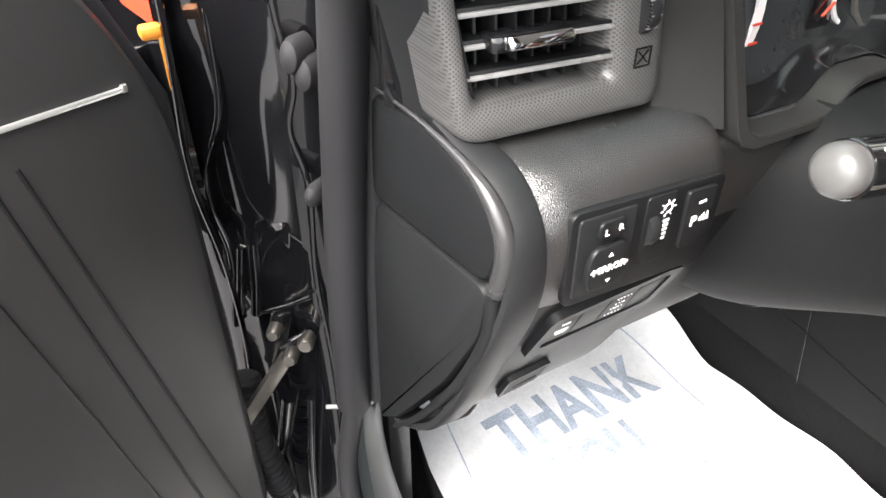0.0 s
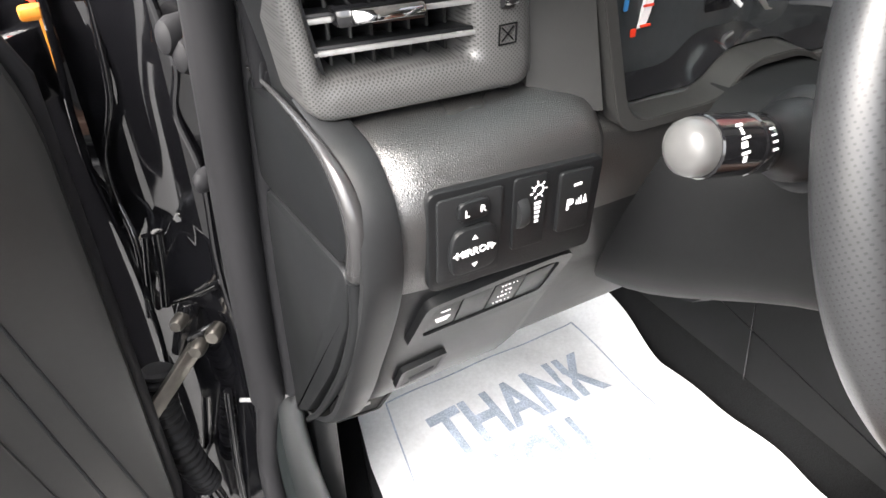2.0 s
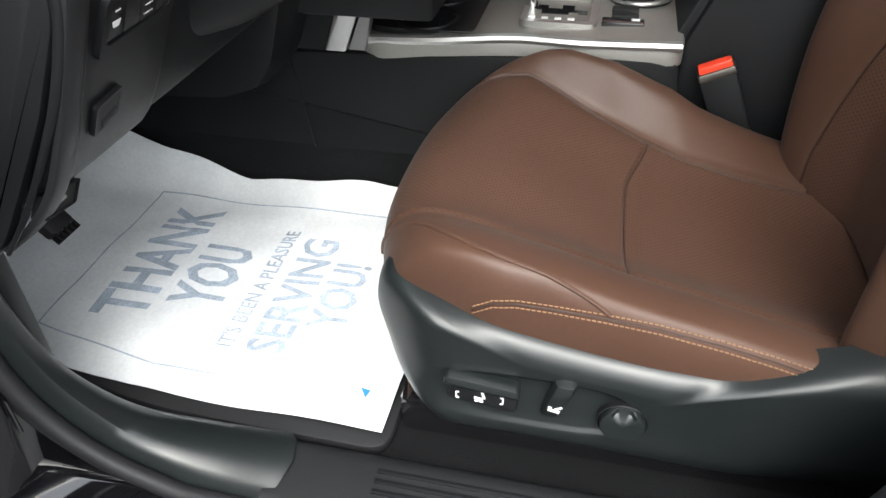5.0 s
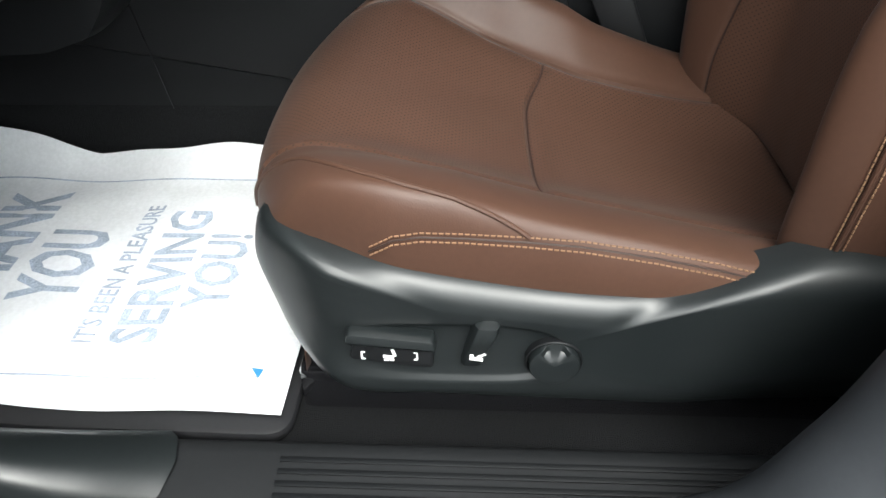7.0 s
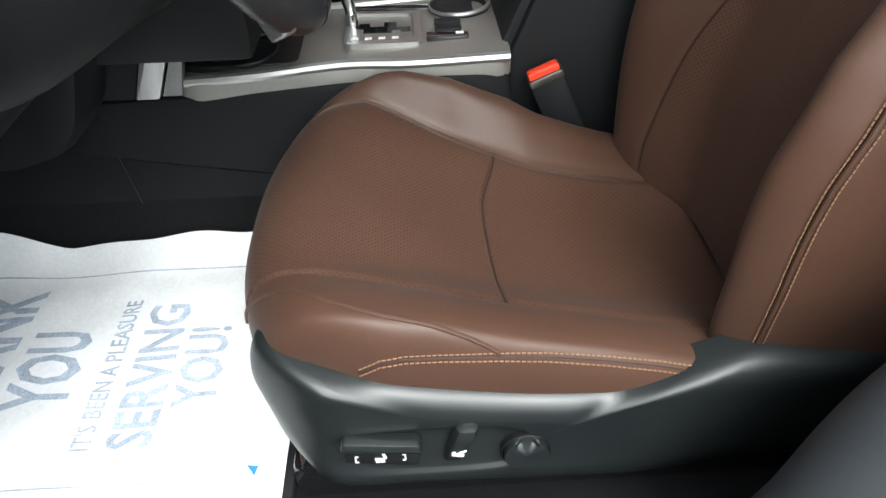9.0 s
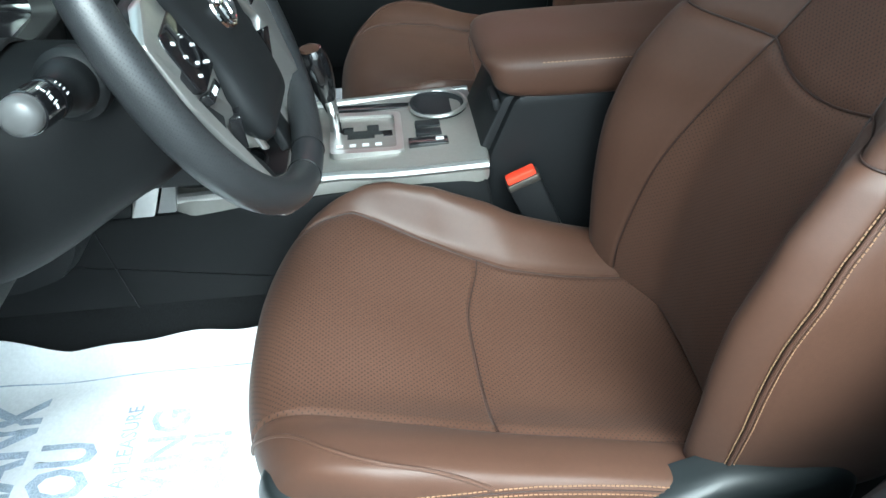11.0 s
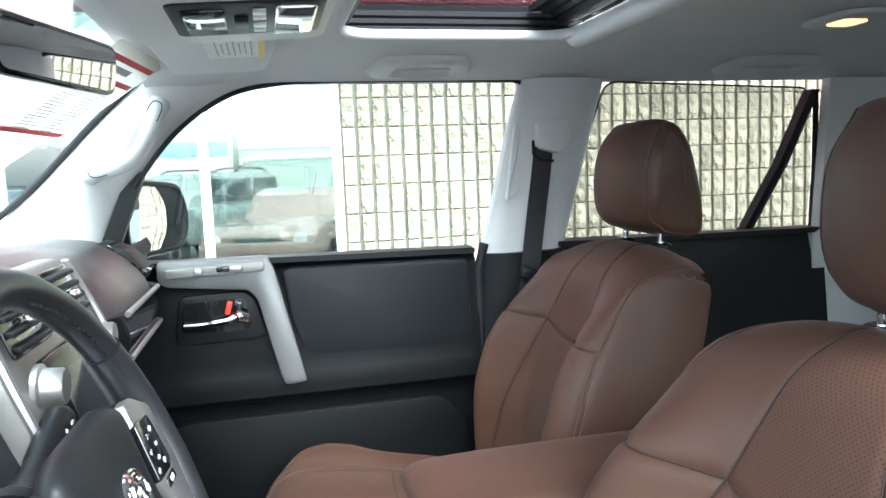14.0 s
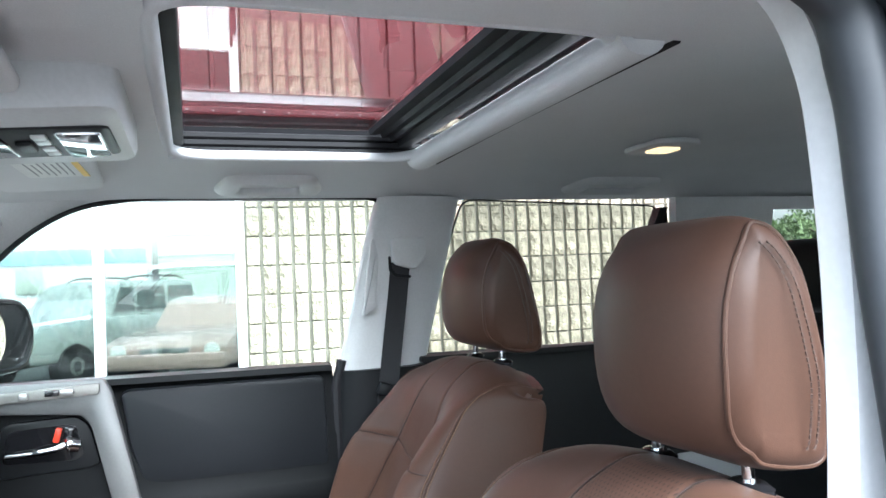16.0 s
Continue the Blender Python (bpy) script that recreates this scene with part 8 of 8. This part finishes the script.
# check strap
chk = thing("door_check", (-0.77, 1.27, 1.0), "steel door check strap bolted to the pillar", "door check")
bm = B()
box(bm, (-0.779, 1.272, 1.014), (0.020, 0.012, 0.050), 0.004, rot(0, 25, 30))
box(bm, (-0.767, 1.266, 1.005), (0.030, 0.006, 0.014), 0.003, rot(0, -15, 0))
part("bracket", bm, piano, chk)
bm = B()
box(bm, (-0.803, 1.256, 0.972), (0.082, 0.006, 0.016), 0.002, rot(0, -45, 8))
part("strap", bm, steel, chk, "flat steel strap")
for p, r in (((-0.784, 1.262, 1.030), 0.0065), ((-0.758, 1.258, 1.008), 0.008), ((-0.775, 1.256, 1.000), 0.0075)):
    bm = B()
    revolve(bm, [(r, -0.01), (r, 0.004), (r * 0.7, 0.008), (r * 0.35, 0.008)], Matrix.Translation(p) @ V((-0.5, -0.85, 0.2)).to_track_quat("Z", "Y").to_matrix().to_4x4(), 10)
    part("bolt", bm, steel, chk)
boot = B()
boot_path = smooth_path([(-0.812, 1.300, 0.955), (-0.818, 1.290, 0.915), (-0.815, 1.288, 0.865), (-0.808, 1.292, 0.815), (-0.800, 1.300, 0.77)], 13)
tube(boot, boot_path, [0.013 + 0.0035 * (k % 3 > 0) for k in range(len(boot_path))], 16)
single("wiring_boot", boot, rubber, "ribbed black rubber wiring boot", "wiring boot")
plug = B()
box(plug, (-0.815, 1.33, 1.285), (0.016, 0.014, 0.010), 0.003)
box(plug, (-0.81, 1.325, 1.265), (0.003, 0.003, 0.05), 0.001)
single("connector", plug, orange_plug, "amber plastic connector in the door gap", "connector")
bm = B()
box(bm, (-0.832, 1.365, 1.235), (0.04, 0.02, 0.06), 0.006, rot(0, 0, 40))
hng = part("hinge", bm, paint, hp, "black painted hinge plate")
bm = B()
revolve(bm, [(0.011, 0), (0.011, 0.007), (0.007, 0.010)], Matrix.Translation((-0.836, 1.350, 1.24)) @ V((-0.4, -0.9, 0.1)).to_track_quat("Z", "Y").to_matrix().to_4x4(), 6)
part("bolt", bm, paint, hng)
bm = B()
prism(bm, [(1.40, 0.45), (1.40, 1.30), (1.48, 1.44), (1.75, 1.32), (1.9, 1.25), (1.9, 0.45)], "x", -0.90, -0.855, 0.03, 4, 0.01)
single("wing", bm, paint, "gloss black front wing behind the open door", "wing", "structure")

# ---- open driver's door ----
DD = V((-0.96, -0.28, 0)).normalized()
DN = V((DD.y, -DD.x, 0)) * 1.0
if DN.y > 0:
    DN = -DN
DO = V((-0.818, 1.238, 0))


def dp(u, z, out=0.0):
    """A place on the open door: u metres from its hinge edge, out towards the cabin."""
    return DO + DD * u + DN * out + V((0, 0, z))


ddoor = thing("driver_door", dp(0.5, 0.6), "open driver door with dark grey panel and armrest", "car door")


def on_door(bm):
    for v in bm.verts:
        v.co = dp(v.co.y, v.co.z, v.co.x)
    return bm


bm = B()
prism(bm, [(0.03, 0.60), (0.012, 0.80), (0.012, 1.28), (0.042, 1.36), (0.15, 1.47), (1.1, 1.47), (1.1, 0.60)], "x", -0.12, -0.004, 0.04, 5, 0.02)
part("shell", on_door(bm), paint, ddoor)
bm = B()
prism(bm, [(0.05, 0.66), (0.018, 0.82), (0.016, 1.27), (0.05, 1.36), (0.15, 1.45), (1.08, 1.45), (1.08, 0.66)], "x", -0.01, 0.025, 0.04, 6, 0.014)
dpan = part("door_panel", on_door(bm), door_grey, ddoor, "dark grey door panel")
bm = B()
tube(bm, [(0.027, 0.045, 1.300), (0.027, 0.25, 1.297), (0.027, 1.0, 1.288)], 0.0018, 8)
box(bm, (0.026, 0.044, 1.300), (0.003, 0.004, 0.005), 0.001)
part("trim_line", on_door(bm), silver, dpan, "satin trim line")
for pts in ([(0.110, 1.275), (0.0845, 1.131), (0.060, 0.995), (0.040, 0.885)], [(0.126, 1.275), (0.098, 1.095), (0.0676, 0.897), (0.052, 0.80)]):
    bm = B()
    tube(bm, [V((0.0252, u, z)) for u, z in pts], 0.0013, 6)
    part("crease", on_door(bm), soft_black, dpan)
bm = B()
prism(bm, [(0.150, 1.235), (0.122, 1.08), (0.096, 0.93), (0.08, 0.72), (0.9, 0.72), (0.9, 1.22)], "x", 0.015, 0.028, 0.03, 4, 0.003)
part("pocket", on_door(bm), door_grey, dpan)
bm = B()
tube(bm, [V(p) for p in ((-0.012, 0.034, 0.70), (-0.014, 0.010, 0.85), (-0.016, 0.010, 1.27), (-0.016, 0.045, 1.36), (-0.016, 0.15, 1.46))], 0.008, 10)
part("door_seal", on_door(bm), rubber, ddoor)

# floor mats
bm = B()
prism(bm, [(-0.638, 0.862), (-0.634, 1.15), (-0.618, 1.28), (-0.575, 1.42), (-0.16, 1.42), (-0.15, 1.0), (-0.165, 0.862)], "z", FLOOR, FLOOR + 0.016, 0.03, 5, 0.005)
single("rubber_mat", bm, rubber, "black rubber floor mat with raised rim", "floor mat")
MAT_EDGE = [(0.86, 0.690), (0.95, 0.687), (1.09, 0.679), (1.20, 0.671), (1.26, 0.667), (1.36, 0.700), (1.43, 0.727), (1.60, 0.76)]
MAT_LEFT = [(0.86, -0.622), (1.0, -0.619), (1.14, -0.618), (1.21, -0.614), (1.32, -0.600), (1.44, -0.572), (1.60, -0.53)]


def mat_z(x, y):
    low_ = FLOOR + 0.026 + 0.03 * ease((y - 1.40) / 0.2) + 0.16 * max(0, y - 1.46)
    wave = 0.0028 * math.sin(14 * x + 5 * y) + 0.0022 * math.sin(23 * y - 9 * x) + 0.0012 * math.sin(47 * x + 31 * y)
    return low_ + wave + max(0.0, lerp(MAT_EDGE, y) - low_) * max(0.0, min(1.0, (x + 0.215) / 0.078)) ** 2.2


def mat_pt(u, v):
    y = 0.872 + v * 0.70
    xl, xr = lerp(MAT_LEFT, y), -0.1375 - 0.004 * math.sin(y * 21) ** 2 - 0.02 * ease((0.90 - y) / 0.03)
    x = xl + (xr - xl) * u
    return V((x, y, mat_z(x, y)))


bm = patch(mat_pt, 0, 1, 0, 1, 50, 60, 0.0012, 0.0)
sheet = thing("paper_mat", (-0.37, 1.1, FLOOR), "white paper floor mat printed with pale blue words", "paper mat")
part("sheet", bm, paper, sheet)


def lay(bm):
    for v in bm.verts:
        v.co.z = mat_z(v.co.x, v.co.y) + 0.0012 + v.co.z
    return bm


def fitted(bm, x0, x1, y0, y1):
    """Stretches flat lettering to fill a field."""
    lo_, hi_ = [[f(v.co[i] for v in bm.verts) for i in (0, 1)] for f in (min, max)]
    for v in bm.verts:
        v.co.x = x0 + (v.co.x - lo_[0]) / (hi_[0] - lo_[0]) * (x1 - x0)
        v.co.y = y0 + (v.co.y - lo_[1]) / (hi_[1] - lo_[1]) * (y1 - y0)
    return bm


for body, x0, x1, y0, y1, b in (("THANK", -0.500, -0.226, 1.266, 1.350, 0.028), ("YOU", -0.460, -0.320, 1.166, 1.250, 0.028), ("IT'S BEEN A PLEASURE", -0.522, -0.262, 1.115, 1.140, 0.012), ("SERVING", -0.524, -0.278, 1.040, 1.098, 0.020), ("YOU!", -0.466, -0.326, 0.974, 1.032, 0.020)):
    part("lettering", lay(fitted(words(body, 1.0, Matrix(), 0.0002, b), x0, x1, y0, y1)), ink, sheet, "pale blue printed letters")
bm = B()
for xa, ya, xb, yb in ((-0.575, 0.905, -0.575, 1.20), (-0.575, 1.20, -0.535, 1.405), (-0.535, 1.405, -0.195, 1.405), (-0.195, 1.405, -0.195, 0.905)):
    a_, b_ = V((xa, ya, 0)), V((xb, yb, 0))
    n_ = V((-(b_ - a_).y, (b_ - a_).x, 0)).normalized() * 0.0012
    pts = [a_.lerp(b_, t) for t in span(0, 1, 40)]
    loft(bm, [[p - n_, p + n_, p + n_ + V((0, 0, 0.0003)), p - n_ + V((0, 0, 0.0003))] for p in pts])
part("border_line", lay(bm), ink, sheet, "pale printed border line")
bm = B()
loft(bm, [[V((-0.577, 0.906, h)), V((-0.564, 0.903, h)), V((-0.562, 0.917, h))] for h in (0, 0.0004)])
part("corner_mark", lay(bm), blue_ink, sheet, "small blue printed mark")

# parking brake pedal
ped = thing("parking_pedal", (-0.60, 1.25, 0.75), "black ribbed parking brake pedal", "pedal")
bm = B()
box(bm, (-0.553, 1.289, 0.846), (0.040, 0.018, 0.030), 0.006, rot(-40, 0, 0))
part("pad", bm, rubber, ped)
bm = B()
for k in range(5):
    box(bm, (-0.569 + k * 0.008, 1.281, 0.840), (0.004, 0.010, 0.029), 0.001, rot(-40, 0, 0))
part("pad_rib", bm, piano, ped)
bm = B()
tube(bm, [(-0.553, 1.297, 0.856), (-0.552, 1.32, 0.91), (-0.55, 1.35, 1.01)], 0.009, 8)
part("arm", bm, piano, ped)
# socket panel under the dash edge
o = fillet([(-0.692, 0.961), (-0.650, 0.956), (-0.634, 0.974), (-0.677, 0.979)], 0.003, 3)
mid_ = sum(o, V((0, 0))) / len(o)
socket = thing("socket_panel", (-0.66, 1.15, 0.97), "small dark framed socket panel under the dash", "socket panel")
bm = B()
frame_plate(bm, o, [mid_ + (p - mid_) * 0.84 for p in o], "y", 1.148, 1.165)
part("frame", bm, soft_black, socket)
bm = B()
prism(bm, [tuple(mid_ + (p - mid_) * 0.84) for p in o], "y", 1.1495, 1.163)
part("cover", bm, door_grey, socket, "grey cover with a pale symbol")
bm = B()
box(bm, (-0.664, 1.1490, 0.968), (0.012, 0.0008, 0.003))
part("symbol", bm, grey_ink, socket)

# ---- blocks of the wall, one by one ----
MESHES = [block_mesh(k) for k in range(6)]
rnd = random.Random(7)
PITCH = 0.11
cols = [0.2 - PITCH / 2 - PITCH * i for i in range(34)]
rows = [0.96 + 0.205 * j for j in range(8)]
for i, y in enumerate(cols):
    for z in rows:
        b = bpy.data.objects.new("block", rnd.choice(MESHES))
        scene.collection.objects.link(b)
        b.parent = wall_ob
        b.location = (WALL_X + 0.002 + rnd.uniform(-0.004, 0.004), y, z)
verts, faces = [], []
other = [(2.5 + PITCH / 2 + PITCH * i, 0.34 + 0.205 * j) for i in range(50) for j in range(11)] + [(y, 0.34 + 0.205 * j) for y in cols for j in range(3)] + [(cols[-1] - PITCH * (i + 1), 0.34 + 0.205 * j) for i in range(8) for j in range(11)]
for y, z in other:
    me = rnd.choice(MESHES)
    k = len(verts)
    verts += [(v.co.x + WALL_X + 0.002, v.co.y + y, v.co.z + z) for v in me.vertices]
    faces += [[k + q for q in p.vertices] for p in me.polygons]
me = bpy.data.meshes.new("far_blocks")
me.from_pydata(verts, [], faces)
me.materials.append(block_stone)
fb = new("far_blocks", me)
fb.parent = wall_ob
tagged(fb, "more rough blocks of the same wall", "", "", "stuff")
